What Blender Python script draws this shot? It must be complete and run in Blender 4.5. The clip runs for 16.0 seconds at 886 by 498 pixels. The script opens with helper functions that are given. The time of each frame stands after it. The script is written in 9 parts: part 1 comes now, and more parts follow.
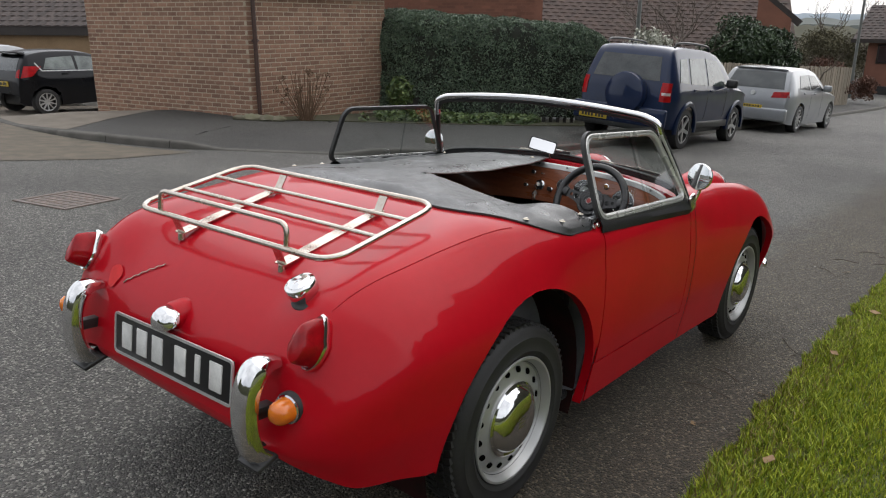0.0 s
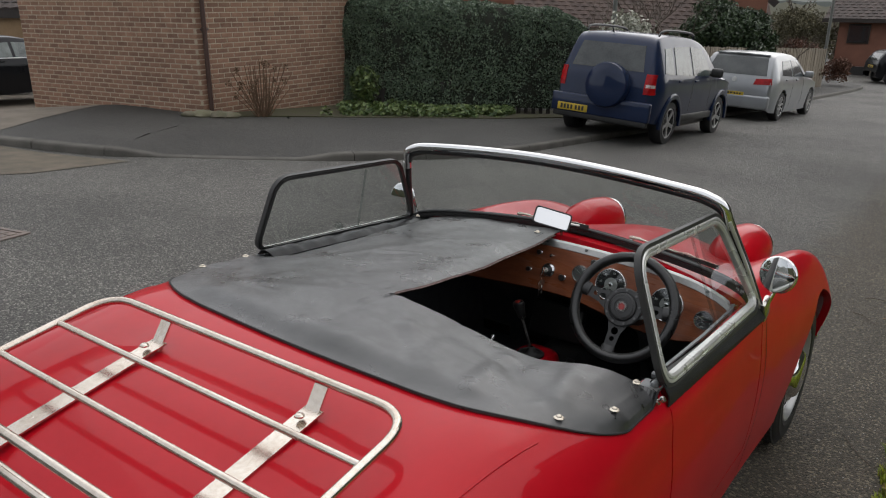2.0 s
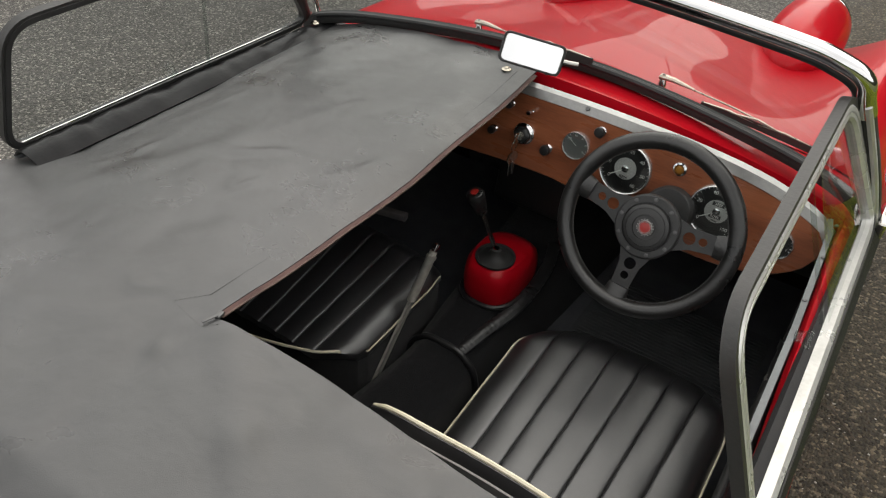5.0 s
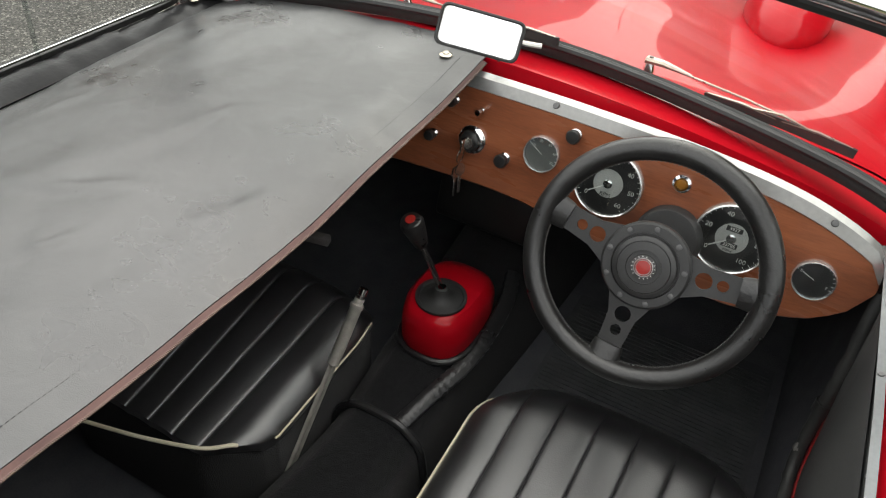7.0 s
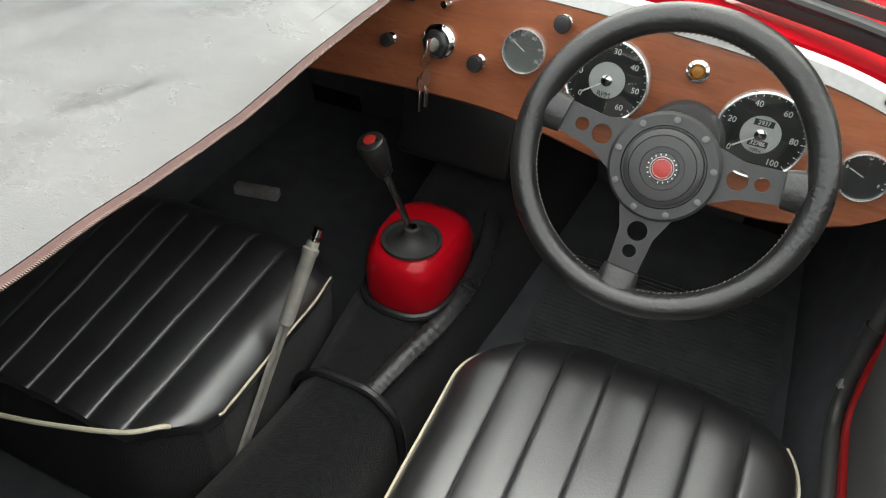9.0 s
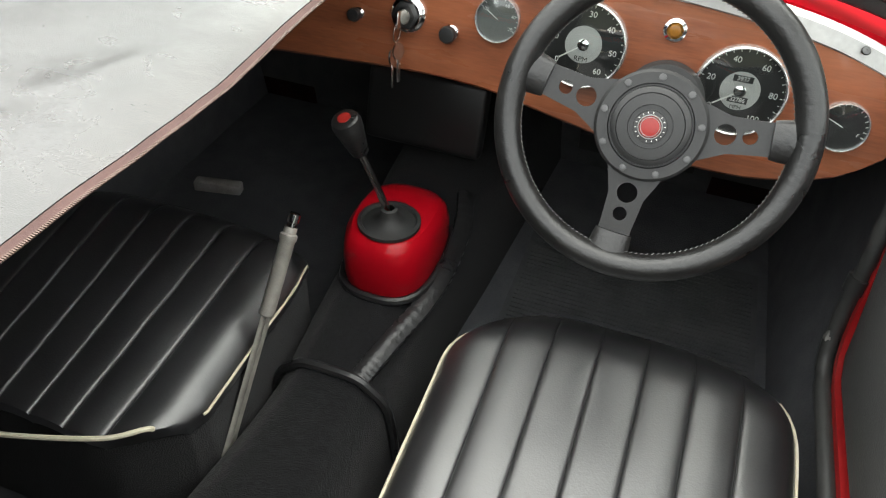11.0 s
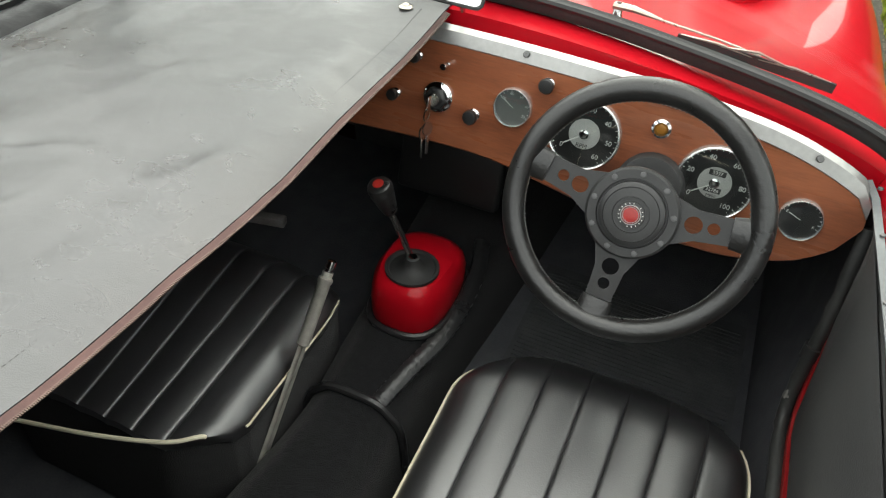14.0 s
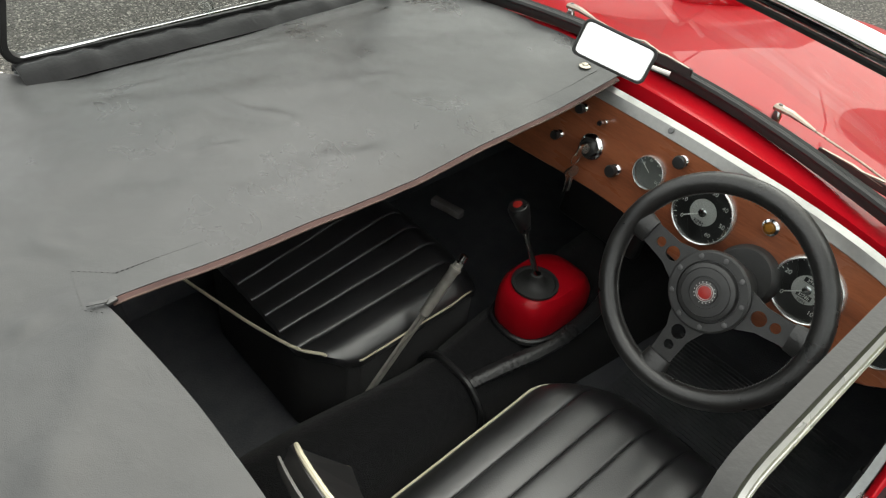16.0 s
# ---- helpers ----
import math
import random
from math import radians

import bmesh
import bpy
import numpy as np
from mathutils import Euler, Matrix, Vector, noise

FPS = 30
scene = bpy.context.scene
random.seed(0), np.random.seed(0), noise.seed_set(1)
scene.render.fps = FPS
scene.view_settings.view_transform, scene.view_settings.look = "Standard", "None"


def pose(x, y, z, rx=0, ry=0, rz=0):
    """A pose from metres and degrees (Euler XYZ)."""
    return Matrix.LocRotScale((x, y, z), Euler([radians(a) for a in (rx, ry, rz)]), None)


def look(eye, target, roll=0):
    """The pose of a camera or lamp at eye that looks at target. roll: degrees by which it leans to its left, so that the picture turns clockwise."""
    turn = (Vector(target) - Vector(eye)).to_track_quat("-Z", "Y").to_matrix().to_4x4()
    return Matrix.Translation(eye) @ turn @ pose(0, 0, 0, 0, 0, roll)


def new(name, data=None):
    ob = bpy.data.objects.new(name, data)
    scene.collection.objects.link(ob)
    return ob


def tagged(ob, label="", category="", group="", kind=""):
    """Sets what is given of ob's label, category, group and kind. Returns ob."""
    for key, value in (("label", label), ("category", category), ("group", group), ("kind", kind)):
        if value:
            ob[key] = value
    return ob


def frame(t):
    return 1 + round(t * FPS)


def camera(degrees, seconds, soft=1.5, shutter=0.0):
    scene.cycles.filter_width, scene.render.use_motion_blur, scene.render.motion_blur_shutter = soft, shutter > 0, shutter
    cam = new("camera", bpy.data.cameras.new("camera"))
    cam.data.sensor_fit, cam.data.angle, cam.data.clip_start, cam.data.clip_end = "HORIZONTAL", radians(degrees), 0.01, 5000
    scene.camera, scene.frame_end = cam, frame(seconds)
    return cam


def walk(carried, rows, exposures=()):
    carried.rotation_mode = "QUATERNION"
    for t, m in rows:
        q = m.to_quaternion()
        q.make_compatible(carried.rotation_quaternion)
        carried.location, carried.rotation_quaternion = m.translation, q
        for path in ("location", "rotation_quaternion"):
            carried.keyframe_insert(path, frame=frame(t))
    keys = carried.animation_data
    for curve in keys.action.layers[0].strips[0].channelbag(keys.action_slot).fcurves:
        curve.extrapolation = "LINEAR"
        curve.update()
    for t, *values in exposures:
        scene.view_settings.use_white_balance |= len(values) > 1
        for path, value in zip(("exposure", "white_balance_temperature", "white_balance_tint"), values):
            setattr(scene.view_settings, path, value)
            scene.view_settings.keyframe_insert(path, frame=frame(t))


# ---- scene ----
# The road falls gently ahead of the sports car and a little to its right; ROAD lays the car's own axes into the world.
ROAD = pose(0, 0, 0, -3.9, 0.0, 0.0) @ pose(0, 0, 0, 0.0, 0.9, 0.0)
cam = camera(61.9, 16.0, soft=1.15)
PATH = [
    (0, (1.65, -1.683, 1.291), (0.453, -0.162, 0.79), 3.5),
    (0.5, (1.563, -1.494, 1.351), (0.381, 0.04, 0.851), 3.5),
    (1, (1.363, -1.263, 1.377), (0.196, 0.282, 0.874), 3.6),
    (1.5, (1.208, -1.12, 1.422), (0.059, 0.435, 0.911), 3.6),
    (2, (1.042, -0.969, 1.481), (-0.079, 0.592, 0.928), 3.4),
    (2.5, (0.95, -0.83, 1.547), (-0.117, 0.709, 0.846), 3.3),
    (3, (0.876, -0.643, 1.6), (-0.092, 0.812, 0.628), 3.5),
    (3.5, (0.804, -0.515, 1.601), (-0.074, 0.848, 0.431), 3.7),
    (4, (0.682, -0.397, 1.548), (-0.151, 0.908, 0.282), 3.7),
    (4.5, (0.606, -0.273, 1.527), (-0.218, 1.023, 0.245), 3.3),
    (5, (0.549, -0.097, 1.531), (-0.263, 1.211, 0.255), 3.2),
    (7.5, (0.372, 0.221, 1.309), (-0.269, 1.593, 0.002), 4.5),
    (8, (0.359, 0.253, 1.246), (-0.266, 1.621, -0.072), 4.1),
    (8.5, (0.352, 0.263, 1.205), (-0.249, 1.645, -0.11), 4.0),
    (9, (0.349, 0.273, 1.19), (-0.223, 1.672, -0.121), 3.8),
    (11.5, (0.308, 0.257, 1.151), (-0.118, 1.708, -0.158), 3.6),
    (12, (0.314, 0.261, 1.151), (-0.101, 1.713, -0.161), 3.6),
    (12.5, (0.31, 0.259, 1.157), (-0.094, 1.718, -0.149), 3.9),
    (13, (0.317, 0.25, 1.179), (-0.097, 1.71, -0.123), 4.2),
    (13.5, (0.322, 0.233, 1.22), (-0.125, 1.688, -0.077), 4.6),
    (14, (0.35, 0.191, 1.3), (-0.175, 1.62, 0.002), 5.0),
    (14.5, (0.385, 0.143, 1.367), (-0.245, 1.522, 0.062), 5.6),
    (15, (0.445, 0.137, 1.422), (-0.32, 1.437, 0.109), 6.2),
    (15.5, (0.514, 0.145, 1.426), (-0.373, 1.363, 0.11), 7.2),
    (16, (0.555, 0.164, 1.44), (-0.476, 1.243, 0.109), 7.0),
]
EXPOSURES = [(0.0, 0.78, 6150, 12), (0.5, 0.68, 6200, 12), (1.5, 0.52, 6200, 12), (2.5, 0.52, 6250, 11), (3.5, 0.54, 6400, 10), (4.5, 0.80, 6550, 10), (5.0, 1.02, 6650, 10), (7.5, 1.84, 6550, 8), (9.0, 2.30, 6500, 6), (12.5, 2.46, 6500, 6), (13.5, 2.22, 6500, 5), (14.5, 1.74, 6550, 4), (16.0, 1.4, 6600, 5)]
walk(cam, [(t, ROAD @ look(eye, target, roll)) for t, eye, target, roll in PATH], EXPOSURES)

# ---- light: a bright overcast sky with a very soft sun ----
world = bpy.data.worlds.new("overcast_sky")
scene.world = world
world.use_nodes = True
wn, wl = world.node_tree.nodes, world.node_tree.links
wn.clear()
sky = wn.new("ShaderNodeTexSky")
sky.sky_type, sky.sun_disc = "NISHITA", False
sky.sun_elevation, sky.sun_rotation = radians(40), radians(0)
sky.air_density, sky.dust_density = 1.0, 3.0
cloud = wn.new("ShaderNodeTexNoise")
cloud.inputs["Scale"].default_value, cloud.inputs["Detail"].default_value = 2.2, 6
wcoord = wn.new("ShaderNodeTexCoord")
wl.new(wcoord.outputs["Generated"], cloud.inputs["Vector"])
ramp = wn.new("ShaderNodeValToRGB")
ramp.color_ramp.elements[0].position, ramp.color_ramp.elements[0].color = 0.3, (6.5, 6.45, 6.3, 1)
ramp.color_ramp.elements[1].position, ramp.color_ramp.elements[1].color = 0.7, (11.6, 11.5, 11.1, 1)
wl.new(cloud.outputs["Fac"], ramp.inputs["Fac"])
# the cloud is thinner and brighter round the sun, ahead of the sports car, and heavier behind it
glow = wn.new("ShaderNodeVectorMath")
glow.operation = "DOT_PRODUCT"
glow.inputs[1].default_value = Vector((0.0, 0.85, 0.50)).normalized()
wl.new(wcoord.outputs["Generated"], glow.inputs[0])
thin = wn.new("ShaderNodeMapRange")
thin.inputs["From Min"].default_value, thin.inputs["From Max"].default_value = -0.7, 0.95
thin.inputs["To Min"].default_value, thin.inputs["To Max"].default_value = 0.68, 1.14
wl.new(glow.outputs["Value"], thin.inputs["Value"])
veil = wn.new("ShaderNodeVectorMath")
veil.operation = "SCALE"
wl.new(ramp.outputs["Color"], veil.inputs[0])
wl.new(thin.outputs[0], veil.inputs["Scale"])
wmix = wn.new("ShaderNodeMixRGB")
wmix.inputs["Fac"].default_value = 0.82
wl.new(sky.outputs["Color"], wmix.inputs["Color1"])
wl.new(veil.outputs[0], wmix.inputs["Color2"])
wbg = wn.new("ShaderNodeBackground")
wbg.inputs["Strength"].default_value = 0.092
wout = wn.new("ShaderNodeOutputWorld")
wl.new(wmix.outputs["Color"], wbg.inputs["Color"])
wl.new(wbg.outputs["Background"], wout.inputs["Surface"])
sun = new("sun", bpy.data.lights.new("sun", "SUN"))
sun.data.energy, sun.data.angle, sun.data.color = 0.9, radians(120), (1.0, 0.95, 0.87)
sun.matrix_world = look((0.2, 7.4, 6.5), (0, 0, 0))
# ---- materials ----
def nodes_of(name):
    m = bpy.data.materials.new(name)
    m.use_nodes = True
    nt = m.node_tree
    return m, nt.nodes, nt.links, nt.nodes["Principled BSDF"]


def surface(name, base, rough=0.5, metal=0.0, second=None, scale=8.0, grain=0.0, gscale=300.0, coat=0.0, sheen=0.0, rvar=0.08, spec=0.5, stretch=None, per_piece=0.0, amount=0.5, coat_rough=0.03):
    """A painted, woven or worn surface: two-scale colour change, uneven roughness and fine relief."""
    m, n, l, b = nodes_of(name)
    second = second or tuple(c * 0.7 for c in base)
    tc = n.new("ShaderNodeTexCoord")
    vec = tc.outputs["Object"]
    if stretch:
        mp = n.new("ShaderNodeMapping")
        mp.inputs["Scale"].default_value = stretch
        l.new(vec, mp.inputs["Vector"])
        vec = mp.outputs["Vector"]
    big, fine = n.new("ShaderNodeTexNoise"), n.new("ShaderNodeTexNoise")
    big.inputs["Scale"].default_value, big.inputs["Detail"].default_value = scale, 5
    fine.inputs["Scale"].default_value, fine.inputs["Detail"].default_value = scale * 14, 4
    l.new(vec, big.inputs["Vector"])
    l.new(vec, fine.inputs["Vector"])
    add = n.new("ShaderNodeMath")
    add.operation = "MULTIPLY_ADD"
    l.new(fine.outputs["Fac"], add.inputs[0])
    add.inputs[1].default_value = 0.45
    l.new(big.outputs["Fac"], add.inputs[2])
    cr = n.new("ShaderNodeValToRGB")
    cr.color_ramp.elements[0].position, cr.color_ramp.elements[0].color = 0.73 - amount * 0.4, (*base, 1)
    cr.color_ramp.elements[1].position, cr.color_ramp.elements[1].color = 0.73 + amount * 0.4, (*second, 1)
    l.new(add.outputs[0], cr.inputs["Fac"])
    colour = cr.outputs["Color"]
    if per_piece:
        info, hsv, mr = n.new("ShaderNodeObjectInfo"), n.new("ShaderNodeHueSaturation"), n.new("ShaderNodeMapRange")
        geo, mx = n.new("ShaderNodeNewGeometry"), n.new("ShaderNodeMath")
        mx.operation = "ADD"
        l.new(info.outputs["Random"], mx.inputs[0])
        l.new(geo.outputs["Random Per Island"], mx.inputs[1])
        fr = n.new("ShaderNodeMath")
        fr.operation = "FRACT"
        l.new(mx.outputs[0], fr.inputs[0])
        mr.inputs["To Min"].default_value, mr.inputs["To Max"].default_value = 1 - per_piece, 1 + per_piece
        l.new(fr.outputs[0], mr.inputs["Value"])
        l.new(mr.outputs[0], hsv.inputs["Value"])
        l.new(colour, hsv.inputs["Color"])
        colour = hsv.outputs["Color"]
    l.new(colour, b.inputs["Base Color"])
    rr = n.new("ShaderNodeMapRange")
    rr.inputs["To Min"].default_value, rr.inputs["To Max"].default_value = max(0.01, rough - rvar), min(1, rough + rvar)
    l.new(big.outputs["Fac"], rr.inputs["Value"])
    l.new(rr.outputs[0], b.inputs["Roughness"])
    b.inputs["Metallic"].default_value = metal
    b.inputs["Specular IOR Level"].default_value = spec
    b.inputs["Coat Weight"].default_value, b.inputs["Coat Roughness"].default_value = coat, coat_rough
    b.inputs["Sheen Weight"].default_value = sheen
    if grain:
        g, bp = n.new("ShaderNodeTexNoise"), n.new("ShaderNodeBump")
        g.inputs["Scale"].default_value, g.inputs["Detail"].default_value = gscale, 3
        l.new(vec, g.inputs["Vector"])
        bp.inputs["Strength"].default_value, bp.inputs["Distance"].default_value = grain, 0.002
        l.new(g.outputs["Fac"], bp.inputs["Height"])
        l.new(bp.outputs["Normal"], b.inputs["Normal"])
    return m


def glass(name, tint=(0.95, 0.98, 0.97), rough=0.0, clear=0.9, mirror=0.035):
    """Thin glass or clear plastic: mostly see-through, with a sharp reflection."""
    m, n, l, b = nodes_of(name)
    n.remove(b)
    tr, gl, mix, fr = n.new("ShaderNodeBsdfTransparent"), n.new("ShaderNodeBsdfGlossy"), n.new("ShaderNodeMixShader"), n.new("ShaderNodeLayerWeight")
    tr.inputs["Color"].default_value = (*(c * clear for c in tint), 1)
    gl.inputs["Roughness"].default_value = rough
    fr.inputs["Blend"].default_value = 0.5
    pw, ma = n.new("ShaderNodeMath"), n.new("ShaderNodeMath")
    pw.operation, ma.operation = "POWER", "MULTIPLY_ADD"
    pw.inputs[1].default_value = 4.0
    l.new(fr.outputs["Facing"], pw.inputs[0])
    l.new(pw.outputs[0], ma.inputs[0])
    ma.inputs[1].default_value, ma.inputs[2].default_value = 0.6, mirror
    l.new(ma.outputs[0], mix.inputs["Fac"])
    l.new(tr.outputs[0], mix.inputs[1])
    l.new(gl.outputs[0], mix.inputs[2])
    l.new(mix.outputs[0], n["Material Output"].inputs["Surface"])
    return m


def asphalt_material(name, dark, light, scale=110.0, gutter=None):
    m, n, l, b = nodes_of(name)
    tc, vo, big, mid = n.new("ShaderNodeTexCoord"), n.new("ShaderNodeTexVoronoi"), n.new("ShaderNodeTexNoise"), n.new("ShaderNodeTexNoise")
    vo.inputs["Scale"].default_value = scale
    big.inputs["Scale"].default_value, big.inputs["Detail"].default_value = 0.55, 6
    mid.inputs["Scale"].default_value, mid.inputs["Detail"].default_value = 45, 3
    for t in (vo, big, mid):
        l.new(tc.outputs["Object"], t.inputs["Vector"])
    sep = n.new("ShaderNodeSeparateColor")
    l.new(vo.outputs["Color"], sep.inputs[0])
    cr = n.new("ShaderNodeValToRGB")
    cr.color_ramp.elements[0].position, cr.color_ramp.elements[0].color = 0.05, (*dark, 1)
    cr.color_ramp.elements[1].position, cr.color_ramp.elements[1].color = 1.0, (*light, 1)
    e = cr.color_ramp.elements.new(0.80)
    e.color = (*((d * 0.74 + q * 0.26) for d, q in zip(dark, light)), 1)
    l.new(sep.outputs[0], cr.inputs["Fac"])
    hv, mr = n.new("ShaderNodeHueSaturation"), n.new("ShaderNodeMapRange")
    mr.inputs["From Min"].default_value, mr.inputs["From Max"].default_value = 0.3, 0.7
    mr.inputs["To Min"].default_value, mr.inputs["To Max"].default_value = 0.72, 1.3
    l.new(big.outputs["Fac"], mr.inputs["Value"])
    l.new(mr.outputs[0], hv.inputs["Value"])
    l.new(cr.outputs["Color"], hv.inputs["Color"])
    colour = hv.outputs["Color"]
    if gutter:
        # brown silt and moss by the verge; the car's shade is painted in too
        xyz, edge_noise, sum_, ramp, mul = n.new("ShaderNodeSeparateXYZ"), n.new("ShaderNodeTexNoise"), n.new("ShaderNodeMath"), n.new("ShaderNodeMapRange"), n.new("ShaderNodeMix")
        edge_noise.inputs["Scale"].default_value, edge_noise.inputs["Detail"].default_value = 5.0, 6
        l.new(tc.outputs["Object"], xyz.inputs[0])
        l.new(tc.outputs["Object"], edge_noise.inputs["Vector"])
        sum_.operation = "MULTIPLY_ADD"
        l.new(edge_noise.outputs["Fac"], sum_.inputs[0])
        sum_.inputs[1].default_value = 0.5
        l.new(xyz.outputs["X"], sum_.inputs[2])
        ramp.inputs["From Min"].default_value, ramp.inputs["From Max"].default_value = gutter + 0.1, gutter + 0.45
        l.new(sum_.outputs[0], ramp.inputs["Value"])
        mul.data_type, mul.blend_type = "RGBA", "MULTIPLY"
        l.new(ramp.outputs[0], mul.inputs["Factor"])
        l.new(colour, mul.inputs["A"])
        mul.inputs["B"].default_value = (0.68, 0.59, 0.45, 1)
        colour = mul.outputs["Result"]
    l.new(colour, b.inputs["Base Color"])
    b.inputs["Roughness"].default_value = 0.72
    b.inputs["Specular IOR Level"].default_value = 0.5
    bp, mth = n.new("ShaderNodeBump"), n.new("ShaderNodeMath")
    mth.operation = "MULTIPLY_ADD"
    l.new(mid.outputs["Fac"], mth.inputs[0])
    mth.inputs[1].default_value = 0.6
    l.new(vo.outputs["Distance"], mth.inputs[2])
    bp.inputs["Strength"].default_value, bp.inputs["Distance"].default_value = 1.0, 0.009
    bp.invert = True
    l.new(mth.outputs[0], bp.inputs["Height"])
    l.new(bp.outputs["Normal"], b.inputs["Normal"])
    return m


RED = surface("red_paint", (0.43, 0.0032, 0.011), 0.38, second=(0.38, 0.0028, 0.0095), scale=3, coat=0.34, rvar=0.03, coat_rough=0.012, spec=0.08)
RED_DULL = surface("red_edge", (0.36, 0.01, 0.012), 0.4, scale=6, coat=0.4)
CHROME = surface("chrome", (0.80, 0.80, 0.80), 0.07, 1.0, second=(0.7, 0.7, 0.7), scale=5, rvar=0.04)
STEEL = surface("satin_steel", (0.66, 0.64, 0.61), 0.26, 1.0, second=(0.52, 0.50, 0.47), scale=9, rvar=0.1)
ALLOY = surface("aluminium_trim", (0.66, 0.66, 0.65), 0.40, 0.7, second=(0.56, 0.56, 0.55), scale=12, rvar=0.12, grain=0.05)
WHITE_TRIM = surface("pale_dash_trim", (0.47, 0.465, 0.45), 0.32, 0.65, second=(0.35, 0.345, 0.335), scale=10, rvar=0.1)
DULLSTEEL = surface("dull_screw_steel", (0.085, 0.085, 0.085), 0.4, 0.7, second=(0.14, 0.14, 0.14), scale=60)
BLACK = surface("black_metal", (0.018, 0.018, 0.018), 0.42, second=(0.03, 0.03, 0.03), scale=20, grain=0.05)
RUBBER = surface("rubber", (0.016, 0.016, 0.016), 0.62, second=(0.03, 0.029, 0.028), scale=15, grain=0.1)
TYRE = surface("tyre_rubber", (0.010, 0.010, 0.010), 0.6, second=(0.020, 0.0195, 0.019), scale=9, grain=0.12)
def tonneau_material(name):
    """Dusty black vinyl: soft wrinkles, a patchy sheen and pale scuffs."""
    m, n, l, b = nodes_of(name)
    tc = n.new("ShaderNodeTexCoord")
    def tex(scale, detail, stretch=None, warp=0.0):
        t = n.new("ShaderNodeTexNoise")
        t.inputs["Scale"].default_value, t.inputs["Detail"].default_value, t.inputs["Distortion"].default_value = scale, detail, warp
        v = tc.outputs["Object"]
        if stretch:
            mp = n.new("ShaderNodeMapping")
            mp.inputs["Scale"].default_value, mp.inputs["Rotation"].default_value = stretch, (0, 0, 0.5)
            l.new(v, mp.inputs["Vector"])
            v = mp.outputs["Vector"]
        l.new(v, t.inputs["Vector"])
        return t
    patch, scuff, fold, pore = tex(4.5, 6, None, 0.6), tex(20, 6, (1, 1.5, 1), 1.0), tex(5, 2, (1.0, 1.4, 1), 0.5), tex(1000, 2)
    cr = n.new("ShaderNodeValToRGB")
    cr.color_ramp.elements[0].position, cr.color_ramp.elements[0].color = 0.30, (0.010, 0.0106, 0.0116, 1)
    cr.color_ramp.elements[1].position, cr.color_ramp.elements[1].color = 0.72, (0.046, 0.0468, 0.0472, 1)
    mixv = n.new("ShaderNodeMath")
    mixv.operation = "MULTIPLY_ADD"
    l.new(scuff.outputs["Fac"], mixv.inputs[0])
    mixv.inputs[1].default_value = 0.4
    half = n.new("ShaderNodeMath")
    half.operation = "MULTIPLY"
    half.inputs[1].default_value = 0.6
    l.new(patch.outputs["Fac"], half.inputs[0])
    l.new(half.outputs[0], mixv.inputs[2])
    l.new(mixv.outputs[0], cr.inputs["Fac"])
    l.new(cr.outputs["Color"], b.inputs["Base Color"])
    rr = n.new("ShaderNodeMapRange")
    rr.inputs["From Min"].default_value, rr.inputs["From Max"].default_value = 0.40, 0.60
    rr.inputs["To Min"].default_value, rr.inputs["To Max"].default_value = 0.27, 0.54
    l.new(mixv.outputs[0], rr.inputs["Value"])
    l.new(rr.outputs[0], b.inputs["Roughness"])
    b.inputs["Specular IOR Level"].default_value = 0.78
    b.inputs["Coat Weight"].default_value, b.inputs["Coat Roughness"].default_value = 0.22, 0.40
    b1, b2 = n.new("ShaderNodeBump"), n.new("ShaderNodeBump")
    b1.inputs["Strength"].default_value, b1.inputs["Distance"].default_value = 0.32, 0.012
    b2.inputs["Strength"].default_value, b2.inputs["Distance"].default_value = 0.2, 0.002
    l.new(fold.outputs["Fac"], b1.inputs["Height"])
    l.new(pore.outputs["Fac"], b2.inputs["Height"])
    hide, b3 = tex(34, 7, (1, 1.2, 1), 0.35), n.new("ShaderNodeBump")
    b3.inputs["Strength"].default_value, b3.inputs["Distance"].default_value = 0.24, 0.004
    l.new(hide.outputs["Fac"], b3.inputs["Height"])
    l.new(b1.outputs["Normal"], b3.inputs["Normal"])
    l.new(b3.outputs["Normal"], b2.inputs["Normal"])
    l.new(b2.outputs["Normal"], b.inputs["Normal"])
    return m


VINYL = tonneau_material("tonneau_vinyl")
STUD = surface("worn_stud_plating", (0.52, 0.48, 0.41), 0.24, 1.0, second=(0.38, 0.34, 0.28), scale=60, rvar=0.1)
STITCH = surface("grey_thread", (0.020, 0.0205, 0.021), 0.6, second=(0.028, 0.028, 0.029), scale=60)
HEM = surface("tonneau_hem", (0.020, 0.020, 0.021), 0.55, scale=8, grain=0.2, gscale=900, spec=0.3)
ZIPTAPE = surface("zip_tape", (0.085, 0.042, 0.036), 0.8, second=(0.06, 0.03, 0.027), scale=30, grain=0.3, gscale=700)
LEATHER = surface("black_seat_vinyl", (0.011, 0.011, 0.0122), 0.38, second=(0.017, 0.017, 0.0185), scale=9, grain=0.16, gscale=420, rvar=0.06, spec=1.0, coat=1.0, coat_rough=0.40)
DOORVINYL = surface("door_card_vinyl", (0.050, 0.050, 0.051), 0.42, second=(0.078, 0.077, 0.076), scale=9, grain=0.3, gscale=420, spec=0.6)
RIMHIDE = surface("wheel_leather", (0.010, 0.010, 0.010), 0.31, second=(0.017, 0.0165, 0.016), scale=30, grain=0.28, gscale=230, spec=0.65, rvar=0.12)
PIPING = surface("cream_piping", (0.72, 0.67, 0.52), 0.5, second=(0.62, 0.56, 0.41), scale=20)
